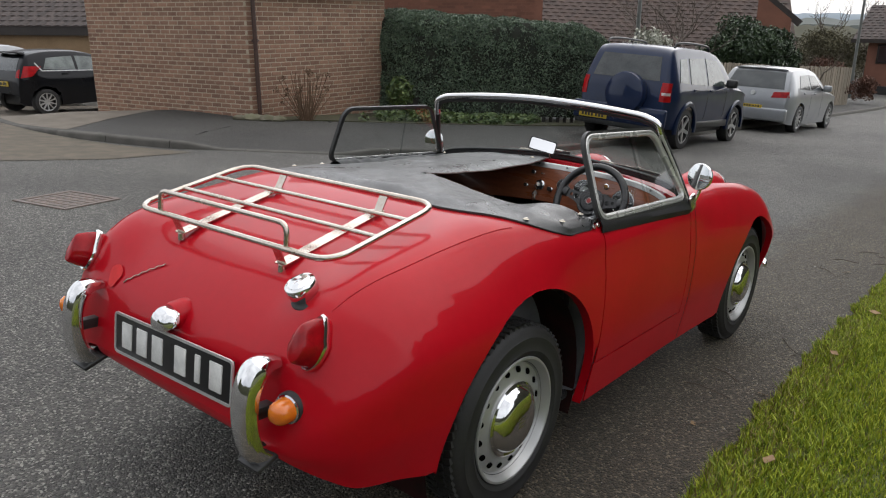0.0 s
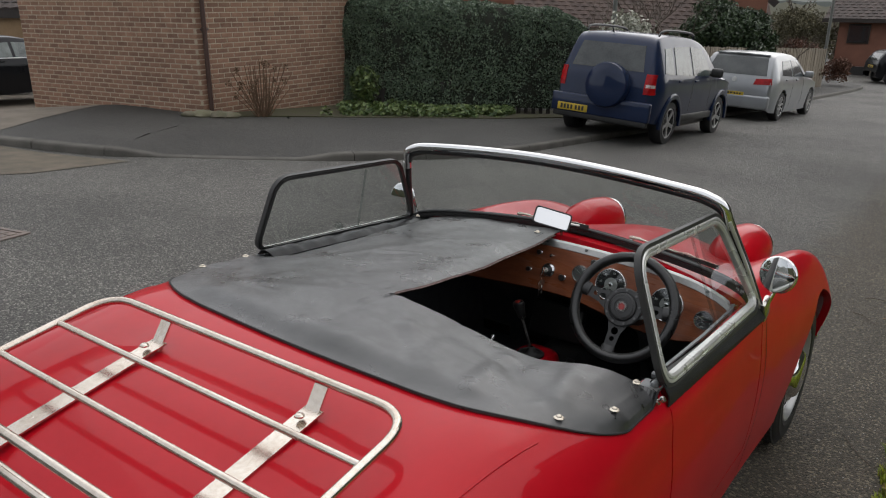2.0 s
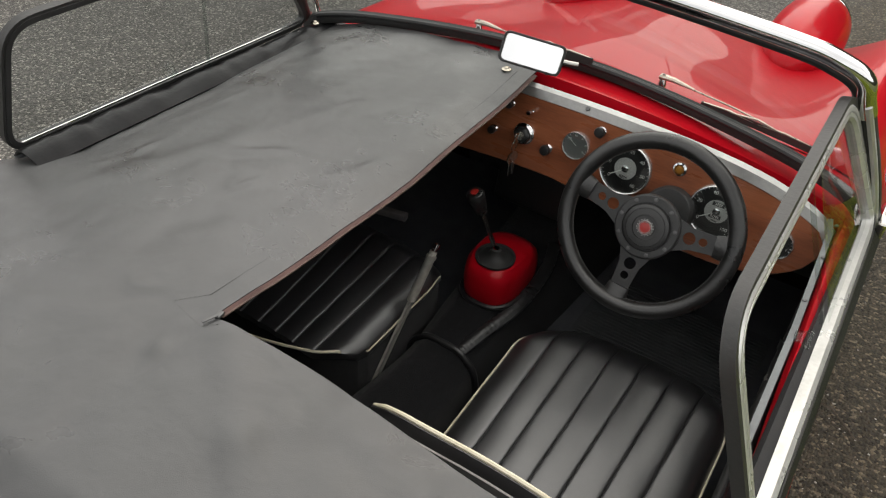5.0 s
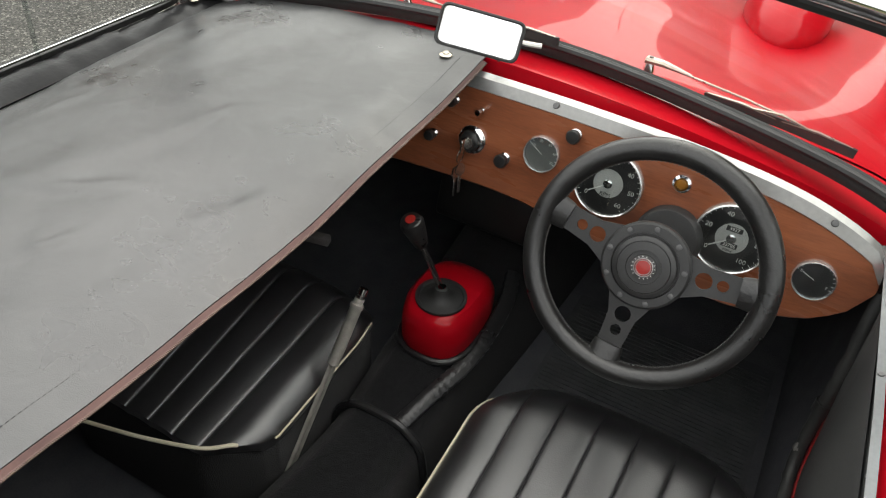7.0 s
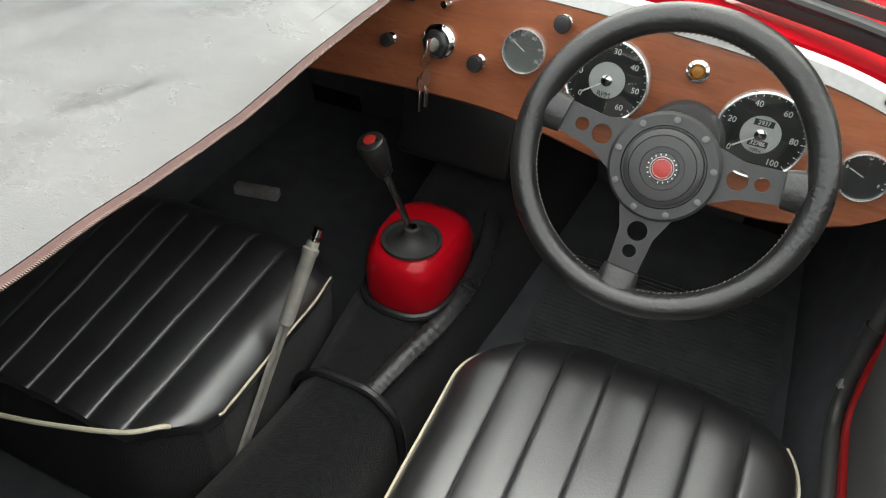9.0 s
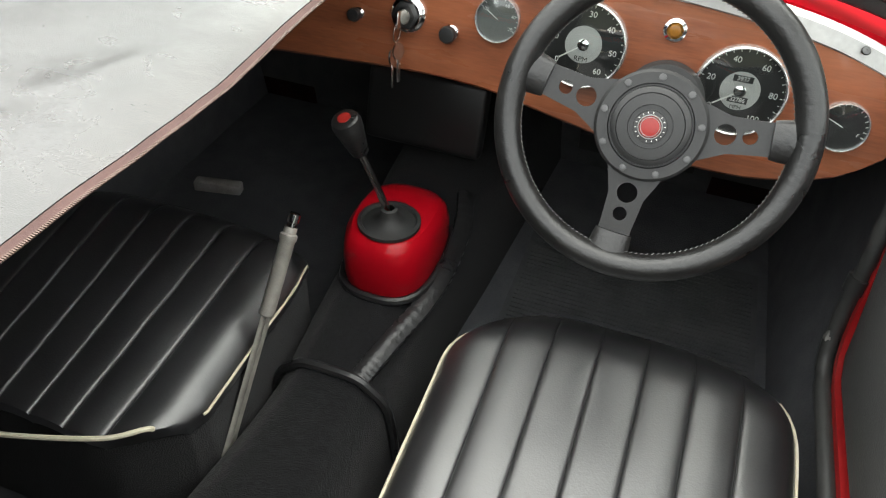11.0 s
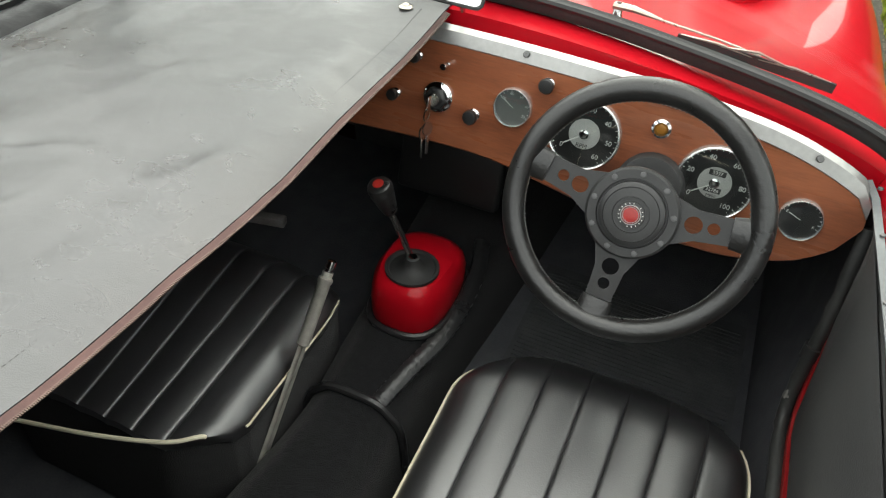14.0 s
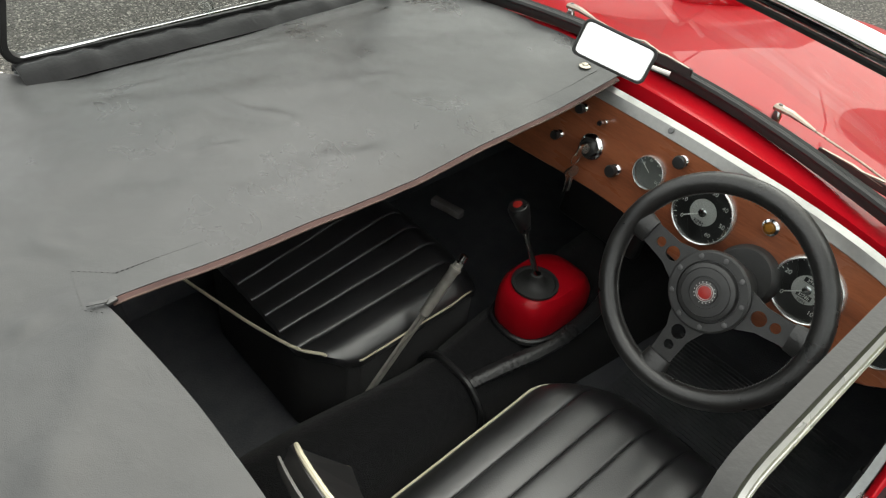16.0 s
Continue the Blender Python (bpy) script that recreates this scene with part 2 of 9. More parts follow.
GREYBACK = surface("grey_seat_back", (0.22, 0.21, 0.20), 0.55, scale=15)
CARPET = surface("black_carpet", (0.005, 0.005, 0.0056), 0.95, second=(0.014, 0.0142, 0.0155), scale=150, grain=1.0, gscale=520, sheen=0.1, spec=0.15, amount=0.5)
# blacks lifted and blued; the haze over the cockpit is in these two colours
LINING = surface("hazed_cockpit_lining", (0.082, 0.085, 0.093), 0.8, second=(0.118, 0.120, 0.127), scale=20, grain=0.4, gscale=300, spec=0.3)
MAT_RUBBER = surface("floor_mat", (0.095, 0.097, 0.100), 0.6, scale=20, grain=0.3, spec=0.25)
WOOD = surface("walnut_veneer", (0.315, 0.105, 0.047), 0.28, second=(0.150, 0.044, 0.020), scale=6, coat=0.55, rvar=0.05, stretch=(0.7, 4, 5), amount=0.6)
DIAL = surface("dial_black", (0.012, 0.012, 0.012), 0.4, scale=10)
DIALGREY = surface("dial_grey", (0.42, 0.42, 0.40), 0.35, second=(0.34, 0.34, 0.33), scale=20)
INK = surface("white_ink", (0.75, 0.75, 0.72), 0.6, scale=20)
REDBADGE = surface("red_badge", (0.30, 0.022, 0.018), 0.3, scale=20)
AMBER = surface("amber_lens", (0.75, 0.20, 0.01), 0.12, second=(0.6, 0.13, 0.01), scale=30, coat=0.8, grain=0.25, gscale=260)
REDLENS = surface("red_lens", (0.34, 0.004, 0.008), 0.22, second=(0.20, 0.003, 0.006), scale=30, coat=0.12, grain=0.2, spec=0.25, gscale=220)
CLEAR = glass("screen_glass")
PERSPEX = glass("scratched_perspex", clear=0.86, mirror=0.09)
DIALGLASS = glass("dial_glass", clear=0.96, mirror=0.11)
MIRROR = surface("mirror_glass", (0.9, 0.9, 0.9), 0.015, 1.0, second=(0.9, 0.9, 0.9), rvar=0.005)
PLASTIC = surface("black_plastic", (0.02, 0.02, 0.02), 0.36, scale=20)
SILVER = surface("silver_wheel_paint", (0.44, 0.44, 0.43), 0.36, 0.55, second=(0.40, 0.40, 0.39), scale=14, rvar=0.1)
PLATE = surface("plate_black", (0.012, 0.012, 0.013), 0.3, scale=10)

# ---- mesh helpers ----
def link(name, bm, material, parent=None, label="", smooth=40):
    me = bpy.data.meshes.new(name)
    bmesh.ops.recalc_face_normals(bm, faces=bm.faces)
    bm.to_mesh(me)
    bm.free()
    return dress(name, me, material, parent, label, smooth)


def dress(name, me, material, parent=None, label="", smooth=40):
    if material:
        me.materials.append(material)
    if smooth:
        me.shade_smooth()
        me.set_sharp_from_angle(angle=radians(smooth))
    ob = new(name, me)
    if parent:
        ob.parent = parent
    if label:
        ob["label"] = label
    return ob


def part(name, bm, material, parent, label="", smooth=40):
    return link(name, bm, material, parent, label, smooth)


def thing(name, m, label, category, group="", kind=""):
    ob = new(name)
    ob.matrix_world = m
    ob.empty_display_size = 0.1
    return tagged(ob, label, category, group, kind)


def flat_mesh(name, verts, faces):
    me = bpy.data.meshes.new(name)
    me.from_pydata(verts, [], faces)
    me.update()
    return me


def spline(pts, n=8, closed=False):
    """A smooth line through the points."""
    p = [Vector(q) for q in pts]
    k, out = len(p), []
    for i in range(k if closed else k - 1):
        a, b = p[i], p[(i + 1) % k]
        if closed:
            z, c = p[i - 1], p[(i + 2) % k]
        else:
            z, c = (p[i - 1] if i else a * 2 - b), (p[i + 2] if i + 2 < k else b * 2 - a)
        for j in range(n):
            t = j / n
            out.append(0.5 * (2 * a + (b - z) * t + (2 * z - 5 * a + 4 * b - c) * t * t + (3 * a - z - 3 * b + c) * t**3))
    return out if closed else out + [p[-1]]


def rounded(pts, radius, n=6, closed=False):
    """A polyline with its corners rounded off."""
    p = [Vector(q) for q in pts]
    out = []
    for i, q in enumerate(p):
        if not closed and i in (0, len(p) - 1):
            out.append(q)
            continue
        a, b = p[i - 1] - q, p[(i + 1) % len(p)] - q
        r = min(radius, a.length * 0.49, b.length * 0.49)
        s, e = q + a.normalized() * r, q + b.normalized() * r
        out += [s.lerp(q, t).lerp(q.lerp(e, t), t) for t in (j / n for j in range(n + 1))]
    return out


def sweep(bm, pts, profile, closed=False, up=None, cap=True, scales=None):
    """A profile (list of x, y) swept along a line; up fixes the profile's y."""
    p = [Vector(q) for q in pts]
    k, rings = len(p), []
    prev = None
    for i in range(k):
        d = (p[(i + 1) % k] - p[i - 1]) if closed or 0 < i < k - 1 else (p[1] - p[0] if i == 0 else p[-1] - p[-2])
        d.normalize()
        if up is not None:
            v = Vector(up)
        else:
            v = prev if prev is not None else (Vector((0, 0, 1)) if abs(d.z) < 0.9 else Vector((1, 0, 0)))
        s = d.cross(v)
        if s.length < 1e-6:
            s = d.orthogonal()
        s.normalize()
        v = s.cross(d)
        prev = v
        f = scales[i] if scales else 1.0
        rings.append([bm.verts.new(p[i] + s * (x * f) + v * (y * f)) for x, y in profile])
    m = len(profile)
    for i in range(k if closed else k - 1):
        a, b = rings[i], rings[(i + 1) % k]
        for j in range(m):
            bm.faces.new((a[j], a[(j + 1) % m], b[(j + 1) % m], b[j]))
    if cap and not closed:
        bm.faces.new(rings[0][::-1])
        bm.faces.new(rings[-1])


def ring(r, n=10, ry=None):
    return [(r * math.cos(2 * math.pi * i / n), (ry or r) * math.sin(2 * math.pi * i / n)) for i in range(n)]


def tube(bm, pts, r, n=10, closed=False, scales=None):
    sweep(bm, pts, ring(r, n), closed, scales=scales)


def rect(w, h):
    return [(-w / 2, -h / 2), (w / 2, -h / 2), (w / 2, h / 2), (-w / 2, h / 2)]


def lathe(bm, profile, m=None, n=32, sx=1.0):
    """Rings of (radius, height) about the local z."""
    m = m or Matrix()
    rows = []
    for r, z in profile:
        if r < 1e-5:
            rows.append([bm.verts.new(m @ Vector((0, 0, z)))])
        else:
            rows.append([bm.verts.new(m @ Vector((r * sx * math.cos(2 * math.pi * i / n), r * math.sin(2 * math.pi * i / n), z))) for i in range(n)])
    for a, b in zip(rows, rows[1:]):
        for i in range(n):
            j = (i + 1) % n
            if len(a) == 1 and len(b) == 1:
                continue
            if len(a) == 1:
                bm.faces.new((a[0], b[i], b[j]))
            elif len(b) == 1:
                bm.faces.new((a[i], a[j], b[0]))
            else:
                bm.faces.new((a[i], a[j], b[j], b[i]))


def box(bm, size, m=None, bevel=0.0, seg=2):
    r = bmesh.ops.create_cube(bm, size=1.0)
    vs = r["verts"]
    bmesh.ops.scale(bm, vec=size, verts=vs)
    if bevel:
        es = {e for v in vs for e in v.link_edges}
        out = bmesh.ops.bevel(bm, geom=list(es), offset=bevel, segments=seg, affect="EDGES", profile=0.5)
        vs = list({v for f in out["faces"] for v in f.verts} | {v for v in vs if v.is_valid})
    if m is not None:
        bmesh.ops.transform(bm, matrix=m, verts=vs)
    return vs


def grid(bm, rows, closed_u=False):
    """Quads over rows of points."""
    vs = [[bm.verts.new(q) for q in row] for row in rows]
    for a, b in zip(vs, vs[1:]):
        for i in range(len(a) - (0 if closed_u else 1)):
            j = (i + 1) % len(a)
            bm.faces.new((a[i], a[j], b[j], b[i]))
    return vs


def thicken(bm, d):
    bmesh.ops.recalc_face_normals(bm, faces=bm.faces)
    bmesh.ops.solidify(bm, geom=bm.faces[:], thickness=d)


def prism(bm, outline, depth, m=None, bevel=0.0):
    """A flat outline (x, y) with a thickness along local z."""
    m = m or Matrix()
    a = [bm.verts.new(Vector((x, y, 0))) for x, y in outline]
    f = bm.faces.new(a)
    ext = bmesh.ops.extrude_face_region(bm, geom=[f])
    top = [v for v in ext["geom"] if isinstance(v, bmesh.types.BMVert)]
    bmesh.ops.translate(bm, vec=(0, 0, depth), verts=top)
    if bevel:
        es = [e for e in bm.edges if all(v in set(top) for v in e.verts)]
        bmesh.ops.bevel(bm, geom=es, offset=bevel, segments=2, affect="EDGES")
    bmesh.ops.transform(bm, matrix=m, verts=bm.verts)


def facing(x, y, z, n):
    """A frame at a place whose local z is the way n."""
    return Matrix.Translation((x, y, z)) @ Vector(n).to_track_quat("Z", "Y").to_matrix().to_4x4()


def pchip(xs, ys, x):
    """A smooth curve through points that never swings past them."""
    xs, ys = np.array(xs, float), np.array(ys, float)
    h, d = np.diff(xs), np.diff(ys) / np.diff(xs)
    s = np.zeros(len(xs))
    for i in range(1, len(xs) - 1):
        if d[i - 1] * d[i] > 0:
            w1, w2 = 2 * h[i] + h[i - 1], h[i] + 2 * h[i - 1]
            s[i] = (w1 + w2) / (w1 / d[i - 1] + w2 / d[i])
    s[0], s[-1] = d[0], d[-1]
    i = int(np.clip(np.searchsorted(xs, x) - 1, 0, len(h) - 1))
    t = min(max((x - xs[i]) / h[i], 0), 1)
    return float((1 + 2 * t) * (1 - t) ** 2 * ys[i] + t * (1 - t) ** 2 * h[i] * s[i] + t * t * (3 - 2 * t) * ys[i + 1] + t * t * (t - 1) * h[i] * s[i + 1])
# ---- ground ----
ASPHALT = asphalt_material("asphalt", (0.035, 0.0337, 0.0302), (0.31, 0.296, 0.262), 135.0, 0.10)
PAVEMENT = asphalt_material("pavement_asphalt", (0.030, 0.0285, 0.0255), (0.11, 0.104, 0.092), 140)
GRASS_SOIL = surface("grass_soil", (0.078, 0.098, 0.014), 0.9, second=(0.066, 0.070, 0.017), scale=5, grain=0.6, gscale=60)
KERB = surface("kerb_concrete", (0.100, 0.092, 0.080), 0.85, second=(0.062, 0.059, 0.050), scale=4, grain=0.5, gscale=120, per_piece=0.12)
BLOCKPAVE = surface("brown_block_paving", (0.130, 0.103, 0.072), 0.85, second=(0.082, 0.071, 0.050), scale=5, grain=0.5, gscale=120, per_piece=0.15)
IRON = surface("rusty_iron", (0.19, 0.145, 0.12), 0.7, 0.2, second=(0.14, 0.125, 0.115), scale=12, grain=0.4)


def gz(x, y):
    """The height of the ground: a plane that falls ahead and to the right, bending level far off."""
    yy = 40 * math.tanh(y / 40) if y > 0 else 60 * math.tanh(y / 60)
    xx = 30 * math.tanh(x / 30)
    dip = 0.62 * min(1.0, max(0.0, (-10.6 - x) / 5.5)) * min(1.0, max(0.0, (y - 1.5) / 2.0)) * min(1.0, max(0.0, (40.0 - y) / 10.0))
    return -0.0682 * yy - 0.0157 * xx - dip


def spot(x, y, turn=0.0, dz=0.0):
    """Upright at a place on the ground."""
    return pose(x, y, gz(x, y) + dz, 0, 0, turn)


def on_slope(x, y, turn=0.0, dz=0.0, lean=0.0):
    """Standing square on the sloping road, turned about its own upright."""
    e = 0.5
    n = Vector((-(gz(x + e, y) - gz(x - e, y)) / (2 * e), -(gz(x, y + e) - gz(x, y - e)) / (2 * e), 1)).normalized()
    tilt = Vector((0, 0, 1)).rotation_difference(n).to_matrix().to_4x4()
    return Matrix.Translation((x, y, gz(x, y) + dz)) @ tilt @ pose(0, 0, 0, 0, lean, turn)


def axis(lo, hi, near, fine):
    """Even steps near the middle that widen towards the far ends."""
    out, v, s = [0.0], 0.0, fine
    while v < hi:
        s = fine if v < near else s * 1.25
        v += s
        out.append(v)
    v, s = 0.0, fine
    while v > lo:
        s = fine if v > -near else s * 1.25
        v -= s
        out.insert(0, v)
    return out


xs, ys = axis(-900, 900, 14, 0.5), axis(-700, 1500, 24, 0.5)
verts = [(x, y, gz(x, y)) for y in ys for x in xs]
nx = len(xs)
faces = [(j * nx + i, j * nx + i + 1, (j + 1) * nx + i + 1, (j + 1) * nx + i) for j in range(len(ys) - 1) for i in range(nx - 1)]
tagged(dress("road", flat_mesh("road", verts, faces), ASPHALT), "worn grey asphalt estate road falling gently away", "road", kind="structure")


# pavement behind the kerb, from the drive on the near side round the corner and along the road
KERBLINE = spline([Vector(q) for q in ((-20.0, 5.5, 0), (-13.5, 3.3, 0), (-10.6, 2.78, 0), (-9.2, 2.7, 0), (-8.41, 2.78, 0), (-7.8, 2.9, 0), (-6.81, 3.32, 0), (-6.35, 3.75, 0), (-5.24, 4.97, 0), (-4.73, 5.81, 0), (-4.36, 6.5, 0), (-4.1, 7.36, 0), (-4.0, 8.85, 0), (-3.95, 13, 0), (-3.88, 19, 0), (-3.7, 25.5, 0), (-3.4, 33, 0), (-4.2, 34.8, 0), (-7, 35.5, 0), (-15, 36, 0))], 10)


def even(line, step):
    """The same line in even steps."""
    out, left = [line[0]], step
    for a, b in zip(line, line[1:]):
        d, at = (b - a).length, 0.0
        while d - at >= left:
            at += left
            out.append(a.lerp(b, at / d))
            left = step
        left -= d - at
    return out


KERBLINE = even(KERBLINE, 0.115)


def kerb_rise(q):
    """The kerb is dropped at the corner crossing."""
    d = min(1.0, max(0.0, (abs((Vector((q.x, q.y)) - Vector((-5.8, 4.35))).length) - 0.75) / 0.45))
    if q.y < 6:
        d *= min(1.0, max(0.0, (q.x + 9.7) / 1.9))
    return 0.015 + 0.075 * d


def pave_z(q, n, d):
    """A point of the pavement at d behind the kerb, which sinks towards the drive."""
    p = q + n * d
    full = 0.09 - 0.06 * min(1.0, max(0.0, (-10.0 - p.x) / 3.0)) * (p.y < 12)
    rise = kerb_rise(q) if d < 0.3 else full - (full - kerb_rise(q)) * max(0, 1 - d / 1.2)
    return Vector((p.x, p.y, gz(p.x, p.y) + rise + 0.012 * min(d, 5.0) ** 0.5))


rows = []
for i, q in enumerate(KERBLINE):
    a, b = KERBLINE[max(0, i - 1)], KERBLINE[min(len(KERBLINE) - 1, i + 1)]
    n = Vector((-(b - a).y, (b - a).x, 0)).normalized()
    row = []
    for d in (0.10, 0.6, 1.2, 2.0, 3.2, 5.0):
        row.append(pave_z(q, n, d))
    rows.append(row)
bm = bmesh.new()
grid(bm, rows)
tagged(link("pavement", bm, PAVEMENT), "dark worn asphalt pavement behind a concrete kerb", "pavement", kind="structure")
kerb = thing("kerb", Matrix(), "weathered concrete kerb stones along the pavement", "kerb", kind="structure")
for i in range(0, len(KERBLINE) - 8, 8):
    seg = KERBLINE[i:i + 9]
    bm = bmesh.new()
    line = []
    for k, q in enumerate(seg):
        a, b = KERBLINE[max(0, i + k - 1)], KERBLINE[min(len(KERBLINE) - 1, i + k + 1)]
        n = Vector((-(b - a).y, (b - a).x, 0)).normalized()
        line.append((q, n))
    line[0] = (line[0][0].lerp(line[1][0], 0.04), line[0][1])
    line[-1] = (line[-1][0].lerp(line[-2][0], 0.04), line[-1][1])
    rows = []
    for q, n in line:
        z, h = gz(q.x, q.y), kerb_rise(q)
        rows.append([Vector((*(q + n * d).xy, z + e)) for d, e in ((-0.01, -0.06), (0.0, h - 0.03), (0.012, h - 0.008), (0.03, h), (0.115, h + 0.003), (0.12, -0.06))])
    vs = grid(bm, rows)
    bm.faces.new(vs[0])
    bm.faces.new(vs[-1][::-1])
    part("kerb_stone", bm, KERB, kerb)

# grass verge along the right edge of the road
GX = 1.02
rows = []
for y in np.linspace(-14, 60, 150):
    w = 0.05 * noise.noise(Vector((0, y * 1.7, 3))) + 0.03 * noise.noise(Vector((0, y * 6, 7)))
    rows.append([Vector((x + (w if k < 2 else 0), y, gz(x, y) + dz + 0.012 * noise.noise(Vector((x * 3, y * 3, 0))))) for k, (x, dz) in enumerate(((GX - 0.02, -0.01), (GX + 0.04, 0.015), (GX + 0.2, 0.03), (GX + 0.6, 0.04), (GX + 1.4, 0.05), (3.5, 0.06), (6, 0.1), (12, 0.15), (30, 0.3)))])
bm = bmesh.new()
grid(bm, rows)
tagged(link("verge_ground", bm, GRASS_SOIL), "mossy soil of the grass verge beside the road", "grass", kind="structure")

# brown block apron where the drive meets the road, and the paler drive itself
rows = [[Vector((x + 0.5 * (y - 2.0) * 0, y, gz(x, y) + 0.006)) for x in np.linspace(-16, -6.1, 34)] for y in (-1.0, 0.0, 0.9, 1.3, 1.7, 2.1, 2.35, 2.5)]
for row in rows:
    for q in row:
        lim = -6.20 - 0.37 * (2.35 - q.y) if q.y < 2.35 else -6.20 - 0.55 * (q.y - 2.35)
        q.x = min(q.x, lim)
        q.z = gz(q.x, q.y) + 0.006
        if q.y > 2.4:
            q.y = min([k.y for k in KERBLINE if abs(k.x - q.x) < 0.5] or [2.7]) + 0.02
            q.z = gz(q.x, q.y) + 0.006
bm = bmesh.new()
grid(bm, rows)
tagged(link("drive_apron", bm, BLOCKPAVE), "brown block-paved apron at the drive mouth", "paving", kind="structure")
DRIVE = surface("pale_drive_concrete", (0.165, 0.138, 0.106), 0.85, second=(0.115, 0.098, 0.076), scale=3, grain=0.4, gscale=90)
rows = []
for i, q in enumerate(KERBLINE):
    if q.x > -7.6 or q.y > 8:
        continue
    a, b = KERBLINE[max(0, i - 1)], KERBLINE[i + 1]
    n = Vector((-(b - a).y, (b - a).x, 0)).normalized()
    rows.append([pave_z(q, n, d) + Vector((0, 0, 0.006)) for d in (0.122, 0.6, 1.2, 2.0, 3.2, 5.0, 6.5, 8, 10, 13, 18)])
bm = bmesh.new()
grid(bm, rows)
bmesh.ops.bisect_plane(bm, geom=bm.verts[:] + bm.edges[:] + bm.faces[:], plane_co=(-8.34, 2.77, 0), plane_no=(0.776, 0.631, 0), clear_outer=True)
tagged(link("drive", bm, DRIVE), "pale concrete drive beside the house", "paving", kind="structure")

# drain cover let into the road
drain = thing("drain_cover", on_slope(-4.34, 1.01, 17, 0.004), "rusty square iron drain cover set in the asphalt", "drain cover")
bm = bmesh.new()
sweep(bm, [Vector(q) for q in ((-0.26, -0.26, 0), (0.26, -0.26, 0), (0.26, 0.26, 0), (-0.26, 0.26, 0))], rect(0.05, 0.012), True, up=(0, 0, 1))
part("frame", bm, IRON, drain)
for i in range(6):
    for j in range(6):
        bm = bmesh.new()
        box(bm, (0.060, 0.060, 0.010), pose(-0.19 + 0.076 * i, -0.19 + 0.076 * j, 0), 0.003, 1)
        part("tread_block", bm, IRON, drain)
bm = bmesh.new()
box(bm, (0.48, 0.48, 0.004), pose(0, 0, -0.003))
part("plate", bm, IRON, drain)
# ---- the red sports car: its own axes are x to its right, y ahead, z up, from the rear axle's middle on the road ----
car = thing("sports_car", ROAD, "small red open two-seater sports car parked on asphalt", "car")

TAIL = [  # y, then six knots of the half section from the middle of the top round to the sill
    (-0.724, (0, 0.425), (0.20, 0.425), (0.34, 0.423), (0.41, 0.415), (0.41, 0.405), (0.38, 0.40)),
    (-0.713, (0, 0.50), (0.24, 0.50), (0.42, 0.50), (0.50, 0.46), (0.495, 0.41), (0.45, 0.385)),
    (-0.693, (0, 0.575), (0.25, 0.575), (0.455, 0.575), (0.548, 0.50), (0.545, 0.42), (0.50, 0.37)),
    (-0.655, (0, 0.635), (0.27, 0.64), (0.475, 0.655), (0.588, 0.55), (0.59, 0.43), (0.545, 0.345)),
    (-0.593, (0, 0.70), (0.28, 0.705), (0.492, 0.728), (0.622, 0.59), (0.625, 0.44), (0.585, 0.315)),
    (-0.500, (0, 0.757), (0.29, 0.762), (0.506, 0.770), (0.646, 0.63), (0.650, 0.46), (0.612, 0.305)),
    (-0.350, (0, 0.805), (0.29, 0.806), (0.518, 0.800), (0.660, 0.65), (0.667, 0.47), (0.632, 0.268)),
    (-0.200, (0, 0.838), (0.29, 0.836), (0.523, 0.822), (0.664, 0.66), (0.672, 0.47), (0.638, 0.240)),
    (0.000, (0, 0.862), (0.30, 0.858), (0.545, 0.842), (0.662, 0.67), (0.671, 0.46), (0.640, 0.205)),
    (0.200, (0, 0.864), (0.30, 0.858), (0.585, 0.833), (0.660, 0.675), (0.669, 0.455), (0.638, 0.205)),
    (0.420, (0, 0.865), (0.30, 0.858), (0.598, 0.814), (0.656, 0.68), (0.666, 0.45), (0.635, 0.205)),
    (0.800, (0, 0.875), (0.30, 0.860), (0.600, 0.806), (0.652, 0.67), (0.661, 0.45), (0.630, 0.205)),
    (1.120, (0, 0.890), (0.33, 0.868), (0.598, 0.804), (0.648, 0.67), (0.656, 0.45), (0.628, 0.21)),
    (1.300, (0, 0.868), (0.34, 0.842), (0.578, 0.818), (0.648, 0.67), (0.657, 0.45), (0.628, 0.21)),
    (1.600, (0, 0.830), (0.36, 0.775), (0.560, 0.815), (0.655, 0.66), (0.664, 0.45), (0.632, 0.21)),
    (1.900, (0, 0.785), (0.37, 0.715), (0.563, 0.795), (0.664, 0.62), (0.671, 0.44), (0.638, 0.22)),
    (2.200, (0, 0.715), (0.36, 0.650), (0.560, 0.738), (0.664, 0.58), (0.668, 0.43), (0.630, 0.24)),
    (2.400, (0, 0.635), (0.35, 0.590), (0.545, 0.660), (0.640, 0.53), (0.640, 0.42), (0.600, 0.27)),
    (2.550, (0, 0.530), (0.33, 0.520), (0.495, 0.550), (0.570, 0.47), (0.565, 0.40), (0.520, 0.31)),
    (2.640, (0, 0.420), (0.28, 0.420), (0.400, 0.420), (0.440, 0.40), (0.430, 0.38), (0.400, 0.35)),
]
STATIONS = [row[0] for row in TAIL]


def section(y, n=9):
    """The half section of the body at y, as a fine line from the middle of the top to the sill."""
    k = [Vector((pchip(STATIONS, [row[j][0] for row in TAIL], y), y, pchip(STATIONS, [row[j][1] for row in TAIL], y))) for j in range(1, 7)]
    # mirror the first knot so that the line crosses the middle level
    p = [Vector((-k[1].x, y, k[1].z))] + k
    return spline(p, n)[n:]


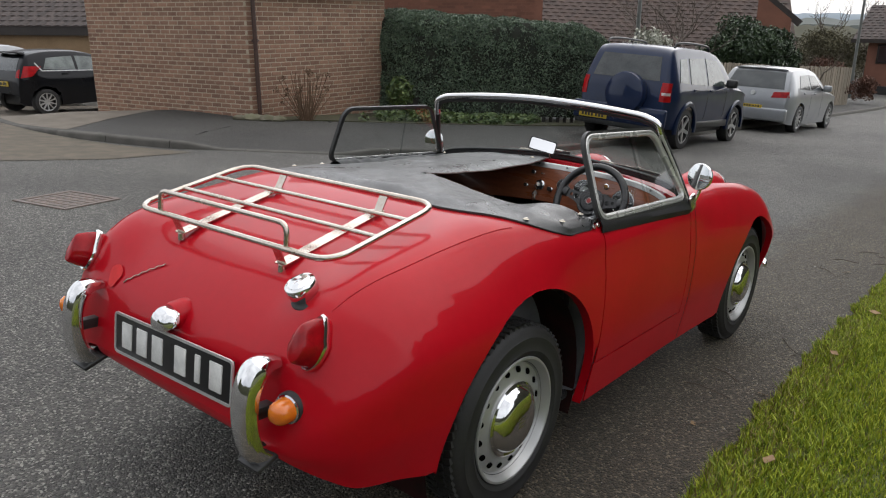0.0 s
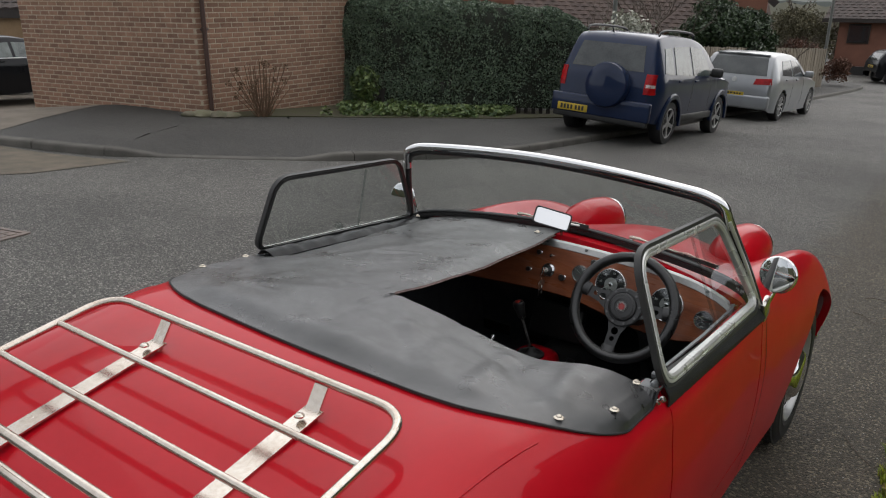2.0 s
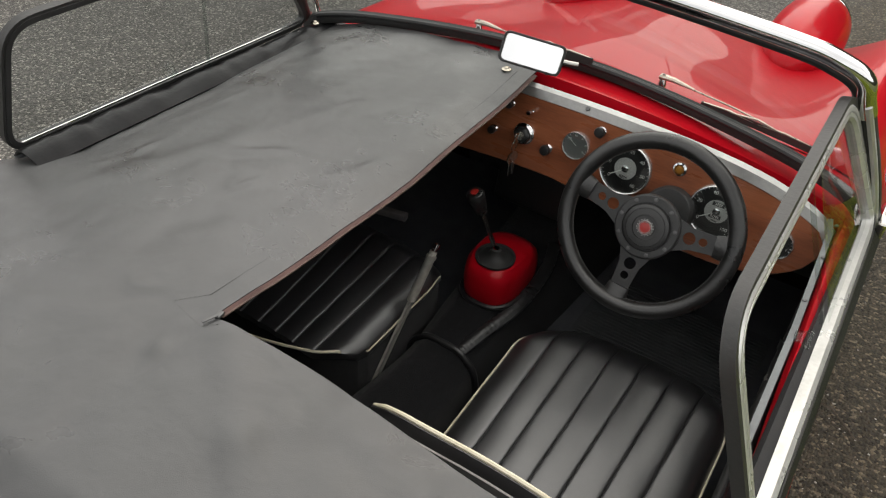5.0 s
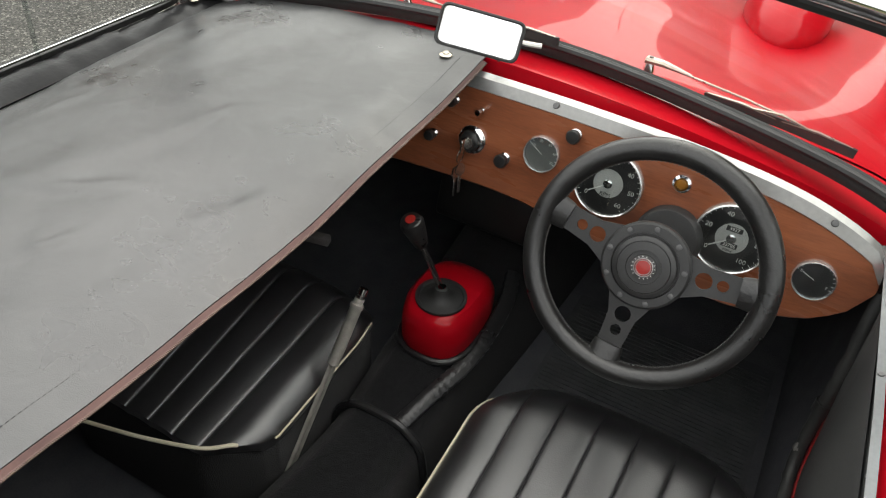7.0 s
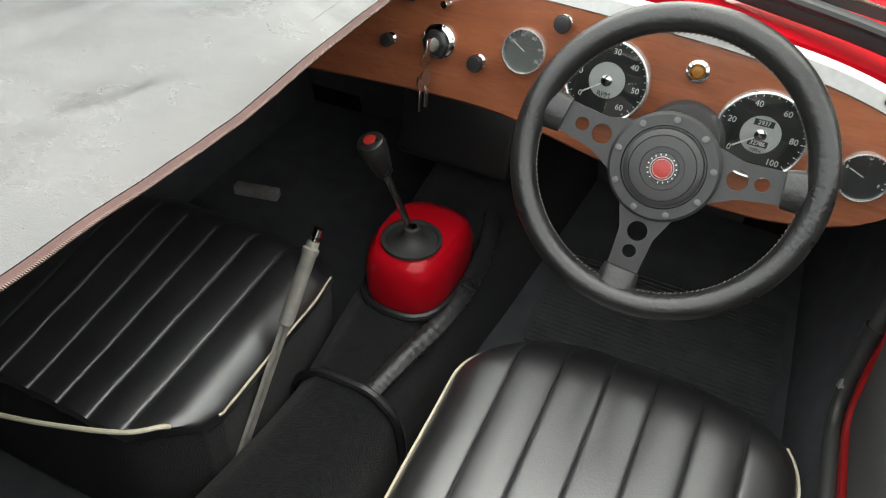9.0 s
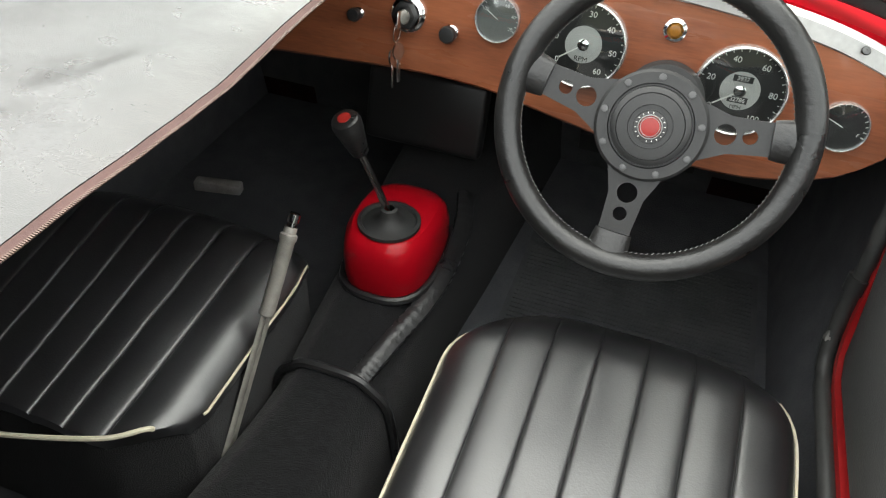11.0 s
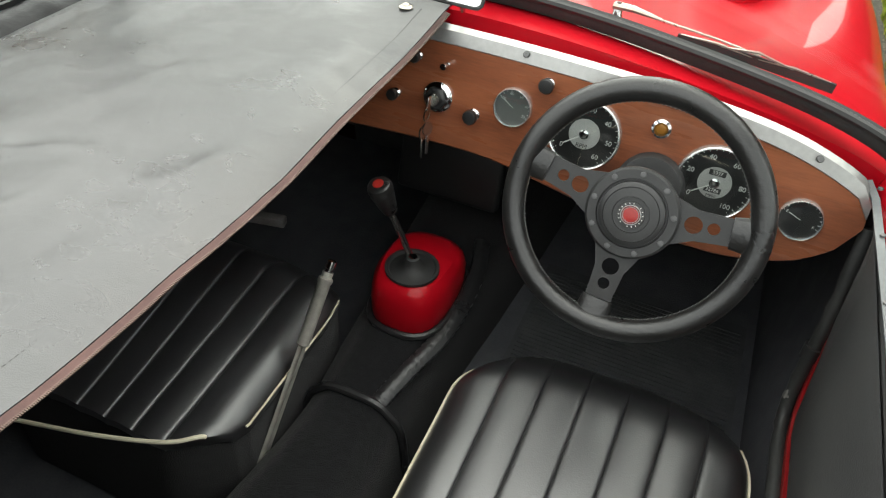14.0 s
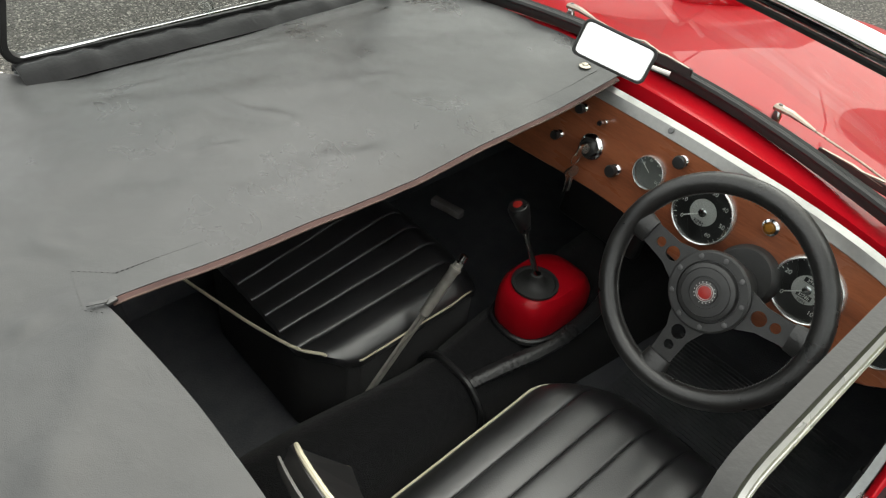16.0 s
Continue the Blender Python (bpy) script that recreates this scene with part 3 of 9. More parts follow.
def cut_line(line, z0, z1, n):
    """The piece of a half section between two heights on its outer side, in n even steps."""
    top = max(range(len(line)), key=lambda i: (line[i].x > 0.5) * line[i].z)
    run = line[top:]
    zs = [q.z for q in run]

    def at(z):
        for a, b in zip(run, run[1:]):
            if a.z >= z >= b.z:
                return a.lerp(b, (a.z - z) / max(1e-9, a.z - b.z))
        return run[0] if z > zs[0] else run[-1]

    return [at(z0 + (z1 - z0) * i / n) for i in range(n + 1)]


WELL = surface("dirty_wheel_well", (0.030, 0.008, 0.008), 0.9, second=(0.012, 0.009, 0.008), scale=12, grain=0.4, gscale=120, spec=0.1)


def arch_cut(bm, cy, cz, r):
    """A round wheel opening: faces inside go, the edge is drawn to the circle, and a lip turns inward."""
    def inside(q):
        return (q.y - cy) ** 2 + (q.z - cz) ** 2 < r * r and abs(q.x) > 0.4
    gone = [f for f in bm.faces if inside(f.calc_center_median())]
    bmesh.ops.delete(bm, geom=gone, context="FACES")
    near = []
    for e in bm.edges:
        if len(e.link_faces) == 1:
            for v in e.verts:
                d = math.hypot(v.co.y - cy, v.co.z - cz)
                if abs(v.co.x) > 0.4 and d < r + 0.03 and v not in near:
                    near.append(v)
    for v in near:
        dy, dz = v.co.y - cy, v.co.z - cz
        d = math.hypot(dy, dz)
        if dz > -0.1 or d < r:
            v.co.y, v.co.z = cy + dy * r / d, cz + dz * r / d
    lip = [e for e in bm.edges if len(e.link_faces) == 1 and all(v in near for v in e.verts)]
    ext = bmesh.ops.extrude_edge_only(bm, edges=lip)
    for v in ext["geom"]:
        if isinstance(v, bmesh.types.BMVert):
            v.co.x -= math.copysign(0.03, v.co.x)


def both(rows):
    """A half section's rows with their mirror, as one line from one sill to the other."""
    return [[Vector((-q.x, q.y, q.z)) for q in row[:0:-1]] + row for row in rows]


# rear shell: deck, wings and tail in one
ys = list(np.linspace(-0.724, -0.68, 8)) + list(np.arange(-0.67, 0.41, 0.0125)) + [0.418]
bm = bmesh.new()
grid(bm, both([section(y, 26) for y in ys]))
arch_cut(bm, 0.02, 0.300, 0.382)


def in_cockpit(q):
    """Inside the cockpit's opening, whose rear corners are rounded."""
    half = 0.578 - 0.20 * max(0.0, (0.16 - q.y) / 0.13) ** 2
    return q.y > 0.03 and abs(q.x) < half and q.z > 0.78


bmesh.ops.delete(bm, geom=[f for f in bm.faces if in_cockpit(f.calc_center_median())], context="FACES")
end = [e for e in bm.edges if len(e.link_faces) == 1 and all(0.0 < v.co.y < 0.417 and v.co.z > 0.78 for v in e.verts)]
ext = bmesh.ops.extrude_edge_only(bm, edges=end)
for v in ext["geom"]:
    if isinstance(v, bmesh.types.BMVert):
        v.co.z -= 0.03
        v.co.x *= 0.99
tail_low = [e for e in bm.edges if len(e.link_faces) == 1 and all(abs(v.co.y + 0.724) < 1e-4 for v in e.verts)]
bmesh.ops.edgeloop_fill(bm, edges=tail_low)
part("rear_body", bm, RED, car)

# the tail rolls under below the plate
bm = bmesh.new()
rows = []
for k in range(25):
    x = -0.47 + 0.94 * k / 24
    e = max(0.0, (abs(x) - 0.33) / 0.14)
    rows.append([Vector((x, y + 0.040 * e * e, z + 0.004 * e)) for y, z in ((-0.722, 0.432), (-0.7215, 0.415), (-0.715, 0.396), (-0.700, 0.381), (-0.675, 0.372), (-0.62, 0.368))])
grid(bm, rows)
thicken(bm, 0.003)
part("rear_valance", bm, RED, car)

# the raised seams where the wings meet the rear deck
for s in (1, -1):
    bm = bmesh.new()
    tube(bm, [Vector((s * pchip(STATIONS, [r[3][0] for r in TAIL], y), y, pchip(STATIONS, [r[3][1] for r in TAIL], y) + 0.0005)) for y in np.linspace(-0.60, 0.02, 30)], 0.0016, 8)
    part("wing_seam", bm, RED, car)


def side_panel(name, y0, y1, z0, z1, material=RED, n=14, inner=0.0, smooth=40):
    """A flank panel for both sides, with a turned-in top where inner is set."""
    for s in (1, -1):
        rows = []
        for y in np.linspace(y0, y1, max(3, int((y1 - y0) / 0.03))):
            line = cut_line(section(y, 12), z0, z1, n)
            if inner:
                a = line[0]
                roll = [a + Vector((-0.013, 0, -0.020)), a + Vector((-0.012, 0, -0.004)), a + Vector((-0.008, 0, 0.003)), a + Vector((-0.003, 0, 0.002))]
                line = roll + line
            rows.append([Vector((s * q.x, q.y, q.z)) for q in line])
        bm = bmesh.new()
        grid(bm, rows)
        thicken(bm, 0.004)
        part(name, bm, material, car, smooth=smooth)


side_panel("door", 0.424, 1.165, 0.806, 0.350, inner=1)
side_panel("sill", 0.418, 1.222, 0.344, 0.205)
side_panel("door_pillar", 1.171, 1.222, 0.808, 0.344, inner=1)

# the one-piece bonnet with its wings
ys = [1.228] + list(np.arange(1.24, 2.60, 0.0125)) + [2.61, 2.625, 2.64]
bm = bmesh.new()
grid(bm, both([section(y, 26) for y in ys]))
arch_cut(bm, 2.04, 0.285, 0.348)
nose = [e for e in bm.edges if len(e.link_faces) == 1 and all(abs(v.co.y - 2.64) < 1e-4 for v in e.verts)]
bmesh.ops.edgeloop_fill(bm, edges=nose)
part("bonnet", bm, RED, car)
# scuttle ahead of the dash
bm = bmesh.new()
rows = []
for y in (1.115, 1.13, 1.16, 1.19, 1.222):
    row = [q for q in section(y, 12) if q.x < 0.6 and q.z > 0.79]
    row = [row[min(len(row) - 1, round(i * (len(row) - 1) / 24))] for i in range(25)]
    rows.append(row)
rows.insert(0, [q + Vector((0, -0.004, -0.03)) for q in rows[0]])
grid(bm, both(rows))
part("scuttle", bm, RED, car)

# headlamp pods with chrome rims and lenses
for s in (1, -1):
    m = Matrix.Translation((s * 0.326, 1.82, 0.728)) @ Euler((radians(-93), 0, 0)).to_matrix().to_4x4()
    bm = bmesh.new()
    prof = [(0.0, 0.0), (0.03, 0.015), (0.062, 0.07), (0.088, 0.15), (0.099, 0.24), (0.101, 0.33), (0.097, 0.40), (0.088, 0.425)]
    lathe(bm, prof, m, 36)
    pod = part("headlamp_pod", bm, RED, car)
    bm = bmesh.new()
    lathe(bm, [(0.088, 0.42), (0.092, 0.425), (0.092, 0.436), (0.086, 0.446), (0.080, 0.444), (0.080, 0.43)], m, 36)
    part("rim", bm, CHROME, pod, "chrome headlamp rim")
    bm = bmesh.new()
    lathe(bm, [(0.081, 0.434), (0.065, 0.450), (0.04, 0.459), (0.0, 0.463)], m, 36)
    part("lens", bm, DIALGREY, pod, "clear headlamp lens")

# chrome bumper ends curling round below the front wings
for s in (1, -1):
    bm = bmesh.new()
    tube(bm, spline([Vector((s * 0.40, 2.690, 0.330)), Vector((s * 0.50, 2.655, 0.312)), Vector((s * 0.575, 2.580, 0.298)), Vector((s * 0.608, 2.500, 0.292))], 6), 0.020, 12, scales=[0.9] * 12 + [0.9, 0.9, 0.9, 0.85, 0.8, 0.7, 0.5])
    part("front_bumper_end", bm, CHROME, car, "curled chrome bumper end")

# underside, wheel wells and cockpit tub
bm = bmesh.new()
box(bm, (1.16, 1.36, 0.03), pose(0, 1.04, 0.215), 0.01)
box(bm, (0.84, 0.90, 0.03), pose(0, -0.17, 0.415), 0.01)
part("floor_pan", bm, CARPET, car)
for y, r in ((0.02, 0.40), (2.04, 0.40)):
    for s in (1, -1):
        bm = bmesh.new()
        rows = []
        for x in (0.60, 0.55, 0.46):
            rows.append([Vector((s * x, y + (r - 0.012) * math.cos(a), 0.29 + (r - 0.012 ) * math.sin(a))) for a in np.linspace(-0.35, math.pi + 0.35, 26)])
        rows.append([Vector((s * 0.46, y + 0.02 * math.cos(a), 0.29)) for a in np.linspace(-0.35, math.pi + 0.35, 26)])
        grid(bm, rows)
        part("wheel_well", bm, WELL, car, "black inner wheel well")


# near-black for solid discs; the holes' inner shade is put into the colour
HOLE = surface("hole_shade_black", (0.003, 0.003, 0.003), 0.9, scale=20, spec=0.0)


def road_wheel(cx, cy):
    """Steel wheel with slots, chrome hub cap and a treaded cross-ply tyre."""
    s = 1 if cx > 0 else -1
    w = new("road_wheel")
    w.parent, w.matrix_local = car, Matrix.Translation((cx, cy, 0.287)) @ Euler((0, radians(90 * s), 0)).to_matrix().to_4x4()
    bm = bmesh.new()
    prof = [(0.170, -0.055), (0.195, -0.066), (0.235, -0.072), (0.265, -0.066), (0.280, -0.052), (0.2845, -0.03), (0.2855, 0.0), (0.2845, 0.03), (0.280, 0.052), (0.265, 0.066), (0.252, 0.070), (0.250, 0.0725), (0.235, 0.072), (0.212, 0.071), (0.210, 0.0725), (0.200, 0.068), (0.190, 0.058), (0.182, 0.048), (0.170, 0.045)]
    lathe(bm, prof, None, 72)
    # tread blocks on the shoulders and crown
    for i in range(72):
        a = 2 * math.pi * i / 72
        for z in (-0.043, -0.018, 0.018, 0.043):
            m = Euler((0, 0, a)).to_matrix().to_4x4() @ Matrix.Translation((0.2855 - abs(z) * 0.06, 0, z)) @ Euler((radians(18 if z > 0 else -18), 0, 0)).to_matrix().to_4x4()
            box(bm, (0.010, 0.0165, 0.020), m)
    tyre = part("tyre", bm, TYRE, w, "black rubber tyre")
    bm = bmesh.new()
    prof = [(0.188, 0.060), (0.192, 0.064), (0.190, 0.069), (0.184, 0.069), (0.178, 0.062), (0.173, 0.048), (0.167, 0.038), (0.157, 0.036), (0.140, 0.043), (0.118, 0.051), (0.10, 0.052), (0.07, 0.050), (0.0, 0.050)]
    lathe(bm, prof, None, 72)
    part("rim", bm, SILVER, w, "silver painted steel rim")
    for i in range(16):
        a = 2 * math.pi * (i + 0.5) / 16
        bm = bmesh.new()
        m = Euler((0, 0, a)).to_matrix().to_4x4() @ Matrix.Translation((0.146, 0, 0.0412)) @ Euler((0, radians(22), 0)).to_matrix().to_4x4()
        lathe(bm, [(0.0095, -0.002), (0.0095, 0.0042), (0.0085, 0.0042), (0.0, 0.0036)], m, 14)
        part("vent_hole", bm, HOLE, w, "dark round vent hole")
    bm = bmesh.new()
    prof = [(0.112, 0.048), (0.114, 0.058), (0.108, 0.062), (0.101, 0.060), (0.095, 0.069), (0.085, 0.081), (0.064, 0.088), (0.032, 0.090), (0.0, 0.091)]
    lathe(bm, prof, None, 56)
    cap = part("hub_cap", bm, CHROME, w, "domed chrome hub cap")
    bm = bmesh.new()
    for i in range(3):
        box(bm, (0.008, 0.035, 0.002), pose(-0.012 + 0.012 * i, 0.0, 0.0900), 0.0008)
    part("emblem", bm, STEEL, cap)


for cy in (0.0, 2.03):
    for cx in (0.565, -0.565):
        road_wheel(cx, cy)

# tail lamps: pointed red lenses in chrome rims
for s in (1, -1):
    m = Matrix.Translation((s * 0.502, -0.656, 0.667)) @ Vector((s * 0.08, -0.90, 0.40)).to_track_quat("Z", "Y").to_matrix().to_4x4()
    def drop(r, z, dz=0.0):
        pts = []
        for i in range(28):
            a = 2 * math.pi * i / 28
            x, y = math.cos(a), math.sin(a)
            w = 0.027 if y > 0 else 0.031
            pts.append(m @ Vector((x * w * r * (1 - 0.28 * max(y, 0)), y * 0.057 * r + dz, z)))
        return pts
    bm = bmesh.new()
    grid(bm, [drop(1.0, -0.06), drop(1.0, 0.0)], True)
    lamp = part("tail_lamp", bm, RED, car)
    bm = bmesh.new()
    grid(bm, [drop(1.0, -0.012), drop(1.12, -0.008), drop(1.15, 0.004), drop(1.08, 0.010), drop(0.97, 0.006)], True)
    part("rim", bm, CHROME, lamp, "chrome tail lamp rim")
    bm = bmesh.new()
    rows = [drop(0.99, 0.004), drop(0.97, 0.016), drop(0.90, 0.034, -0.003), drop(0.78, 0.056, -0.007), drop(0.69, 0.062, -0.009), drop(0.36, 0.065, -0.010)]
    vs = grid(bm, rows, True)
    bm.faces.new(vs[-1])
    part("lens", bm, REDLENS, lamp, "red faceted lens", smooth=50)
    # amber indicators below
    m2 = facing(0.476 if s > 0 else -0.532, -0.706 if s > 0 else -0.690, 0.519 if s > 0 else 0.500, (s * 0.18, -1, 0.03))
    bm = bmesh.new()
    lathe(bm, [(0.038, -0.03), (0.038, 0.0), (0.034, 0.006), (0.028, 0.006)], m2, 28)
    ind = part("indicator", bm, RUBBER, car, "amber indicator in a rubber base")
    bm = bmesh.new()
    lathe(bm, [(0.033, 0.004), (0.034, 0.010), (0.030, 0.012), (0.028, 0.010)], m2, 28)
    part("rim", bm, CHROME, ind)
    bm = bmesh.new()
    lathe(bm, [(0.029, 0.006), (0.029, 0.028), (0.026, 0.042), (0.016, 0.053), (0.0, 0.056)], m2, 28)
    part("lens", bm, AMBER, ind, "amber lens")

# rear overriders: tall curved chrome blades
for s in (1, -1):
    ox, oz = (0.412, 0.0) if s > 0 else (-0.382, -0.010)
    line = spline([(ox, y, z + oz) for y, z in ((-0.690, 0.606), (-0.735, 0.610), (-0.764, 0.586), (-0.779, 0.535), (-0.778, 0.470), (-0.762, 0.412), (-0.732, 0.385))], 6)
    bm = bmesh.new()
    prof = [(-0.033, -0.014), (-0.034, 0.002), (-0.028, 0.016), (-0.013, 0.023), (0.013, 0.023), (0.028, 0.016), (0.034, 0.002), (0.033, -0.014)]
    scales = [0.55 + 0.45 * min(1, i / 8) for i in range(len(line))]
    sweep(bm, line, prof, up=None, scales=scales)
    ov = part("overrider", bm, CHROME, car, "curved chrome bumper overrider")
    bm = bmesh.new()
    box(bm, (0.03, 0.10, 0.03), pose(ox, -0.735, 0.50 + oz), 0.004)
    part("bracket", bm, BLACK, ov)
    bm = bmesh.new()
    box(bm, (0.075, 0.09, 0.012), pose(ox, -0.730, 0.388 + oz, 20), 0.004)
    part("foot", bm, BLACK, ov)

# registration plate with unreadable bars, and its lamp
PM = Matrix.Translation((0.025, -0.7225, 0.510)) @ Matrix.Rotation(radians(-2), 4, "Y") @ Euler((radians(90 - 5), 0, 0)).to_matrix().to_4x4()
bm = bmesh.new()
box(bm, (0.535, 0.110, 0.008), PM, 0.003)
plate = part("registration_plate", bm, PLATE, car, "black plate with pale bars in a grey frame")
bm = bmesh.new()
o = rounded([(-0.268, -0.055, 0), (0.268, -0.055, 0), (0.268, 0.055, 0), (-0.268, 0.055, 0)], 0.012, 4, True)
sweep(bm, [PM @ (q + Vector((0, 0, 0.004))) for q in o], rect(0.005, 0.007), True)
part("plate_frame", bm, ALLOY, plate)
for i in range(6):
    x = -0.205 + i * 0.076 + (0.03 if i > 2 else 0)
    bm = bmesh.new()
    box(bm, (0.050 if i != 4 else 0.022, 0.072, 0.004), PM @ pose(x, 0, 0.0055), 0.0015)
    part("bar", bm, INK, plate)
m = facing(-0.004, -0.600, 0.606, (0, -1, -0.04))
bm = bmesh.new()
lathe(bm, [(0.030, 0.0), (0.037, 0.02), (0.039, 0.06), (0.038, 0.092), (0.033, 0.102), (0.0, 0.104)], m, 32)
pl = part("plate_lamp", bm, RED, car, "small red number lamp with a chrome hood")
bm = bmesh.new()
rows = []
for k in range(15):
    u = -1 + 2 * k / 14
    q = (1 - abs(u) ** 4) ** 0.5 if abs(u) < 1 else 0.12
    rows.append([Vector((-0.006 + 0.044 * u, -0.704 - 0.040 * q * math.sin(t), 0.590 + 0.038 * q * math.cos(t))) for t in np.linspace(-0.3, math.pi * 0.62, 12)])
grid(bm, rows)
thicken(bm, 0.003)
part("hood", bm, CHROME, pl, "chrome lamp hood")

# filler cap on its rubber ring
n = Vector((-0.06, -0.46, 0.88))
m = facing(0.376, -0.577, 0.729, n)
bm = bmesh.new()
lathe(bm, [(0.054, -0.025), (0.054, 0.007), (0.049, 0.011), (0.03, 0.011)], facing(0.391, -0.566, 0.726, n), 36)
fc = part("filler_cap", bm, RUBBER, car, "chrome filler cap on a rubber ring")
bm = bmesh.new()
lathe(bm, [(0.036, -0.01), (0.037, 0.010), (0.039, 0.013), (0.0395, 0.033), (0.0375, 0.038), (0.030, 0.040), (0.029, 0.0385), (0.027, 0.0405), (0.013, 0.0415), (0.012, 0.040), (0.010, 0.0405), (0.0, 0.0405)], m, 40)
part("cap", bm, CHROME, fc, "domed chrome cap")

# hood fastening studs on the body behind the doors
for s in (1, -1):
    m = facing(s * 0.622, 0.376, 0.806, (s * 0.75, 0, 0.66))
    bm = bmesh.new()
    lathe(bm, [(0.008, 0), (0.008, 0.003), (0.004, 0.004), (0.004, 0.011), (0.007, 0.013), (0.0065, 0.018), (0, 0.020)], m, 16)
    box(bm, (0.010, 0.034, 0.005), m @ pose(0.0, 0.014, 0.002), 0.0015)
    part("hood_stud", bm, STEEL, car, "bright hood fastening stud")

# script badge and a small patch of brighter red
bm = bmesh.new()
wave = [(x, y, min(section(y, 80), key=lambda v: abs(v.x - abs(x))).z + 0.003 + 0.003 * (i % 2)) for i, (x, y) in enumerate((-0.290 + 0.011 * k, -0.672 + 0.0055 * k) for k in range(12))]
tube(bm, spline([Vector(q) for q in wave], 5), 0.0020, 6)
part("script_badge", bm, STUD, car, "small tarnished chrome script badge")
bm = bmesh.new()
rows = []
for k in range(5):
    ring_ = [(-0.338 + 0.026 * k / 4 * math.cos(t) * (1 + 0.15 * math.sin(3 * t)), -0.668 + 0.018 * k / 4 * math.sin(t)) for t in np.linspace(0, 2 * math.pi, 16, endpoint=False)]
    rows.append([Vector((x, y - 0.003, min(section(y, 80), key=lambda v: abs(v.x - abs(x))).z + 0.004)) for x, y in ring_])
grid(bm, rows, True)
bmesh.ops.remove_doubles(bm, verts=bm.verts, dist=1e-5)
part("brighter_patch", bm, surface("bright_red_patch", (0.60, 0.006, 0.006), 0.6, scale=20), car, "small brighter red patch")

# ---- luggage rack ----
RACKSTEEL = surface("tarnished_rack_steel", (0.66, 0.605, 0.54), 0.24, 1.0, second=(0.50, 0.43, 0.36), scale=9, rvar=0.1)
rack = thing("luggage_rack", ROAD @ Matrix.Translation((0.40, -0.14, 0)) @ pose(0, 0, 0.002, 0, 0, 1.8) @ Matrix.Translation((-0.40, 0.14, 0)), "chrome tubular luggage rack bolted on the red rear deck", "luggage rack")


RF, RR, RW = -0.138, -0.542, 0.408
def rp(x, y, dz=0.0):
    return Vector((x, y, 0.897 + (y + 0.15) * 0.22 + dz))
bm = bmesh.new()
tube(bm, rounded([rp(-RW, RF), rp(RW, RF), rp(RW, RR), rp(-RW, RR)], 0.075, 8, True), 0.0085, 12, True)
part("frame", bm, RACKSTEEL, rack, "bright tubular outer frame")
for y in (-0.262, -0.380):
    bm = bmesh.new()
    tube(bm, [rp(-RW, y), rp(0, y), rp(RW, y)], 0.0068, 10)
    part("cross_rail", bm, RACKSTEEL, rack)
bm = bmesh.new()
tube(bm, rounded([rp(-0.288, RR + 0.004), rp(-0.288, RR + 0.006, 0.062), rp(0.250, RR + 0.006, 0.062), rp(0.250, RR + 0.004)], 0.045, 8), 0.0075, 12)
part("rear_hoop", bm, RACKSTEEL, rack, "raised rear hoop")
for x in (0.214, -0.216):
    bm = bmesh.new()
    a, b = Vector((x, -0.165, 0.852)), Vector((x, -0.520, 0.763))
    sweep(bm, [a + (a - b) * 0.02, a, b, b + (b - a) * 0.02], rect(0.040, 0.004), up=(0, 0, 1))
    st = part("strap", bm, RACKSTEEL, rack, "flat bright strap")
    for q, top in ((a, rp(x, RF)), (b, rp(x, RR))):
        bm = bmesh.new()
        sweep(bm, [q + Vector((0, 0, 0.0)), q.lerp(top, 0.5), top], rect(0.030, 0.004), up=(0, 1, 0))
        part("bracket", bm, RACKSTEEL, st)
        bm = bmesh.new()
        m = Matrix.Translation(q + Vector((0, -0.03 if q is a else 0.03, 0.003)))
        lathe(bm, [(0.009, 0), (0.009, 0.003), (0.006, 0.006), (0, 0.0065)], m, 12)
        part("bolt", bm, RACKSTEEL, st)
        bm = bmesh.new()
        lathe(bm, [(0.011, -0.022), (0.010, -0.004), (0.006, 0.0)], Matrix.Translation(q), 14)
        part("foot", bm, RACKSTEEL, st, "short foot on the deck")

# ---- tonneau cover ----
CREASES = ((-0.316, 0.567, -0.18, 0.61, 0.0035), (-0.202, 0.504, -0.174, 0.509, 0.004), (-0.026, 0.265, -0.017, 0.186, 0.005), (-0.145, 0.279, -0.077, 0.280, 0.0035), (-0.243, 0.777, -0.208, 0.796, 0.003), (-0.43, 0.44, -0.395, 0.55, 0.003), (-0.46, 0.60, -0.40, 0.78, 0.0025), (-0.34, 0.16, -0.22, 0.11, 0.0025), (0.18, 0.24, 0.26, 0.10, 0.002), (-0.10, 0.60, -0.05, 0.68, 0.0025))
# broad soft folds that run from the zip's end and the corner studs
FOLDS = ((0.033, 0.277, 0.140, 0.181, 0.0045), (0.140, 0.181, 0.276, 0.084, 0.0045), (0.345, 0.244, 0.385, 0.056, 0.0055), (0.473, 0.285, 0.518, 0.150, 0.006), (0.217, 0.239, 0.358, 0.212, -0.004), (0.358, 0.212, 0.477, 0.130, -0.005), (-0.020, 0.184, -0.003, -0.016, -0.003), (-0.120, 0.205, -0.346, 0.148, 0.003), (-0.40, 0.36, -0.20, 0.80, 0.002), (-0.50, 0.45, -0.45, 0.95, -0.003))


import functools


@functools.lru_cache(None)
def deck_line(k):
    return [q for q in section(k * 0.01, 9) if q.z > 0.70]


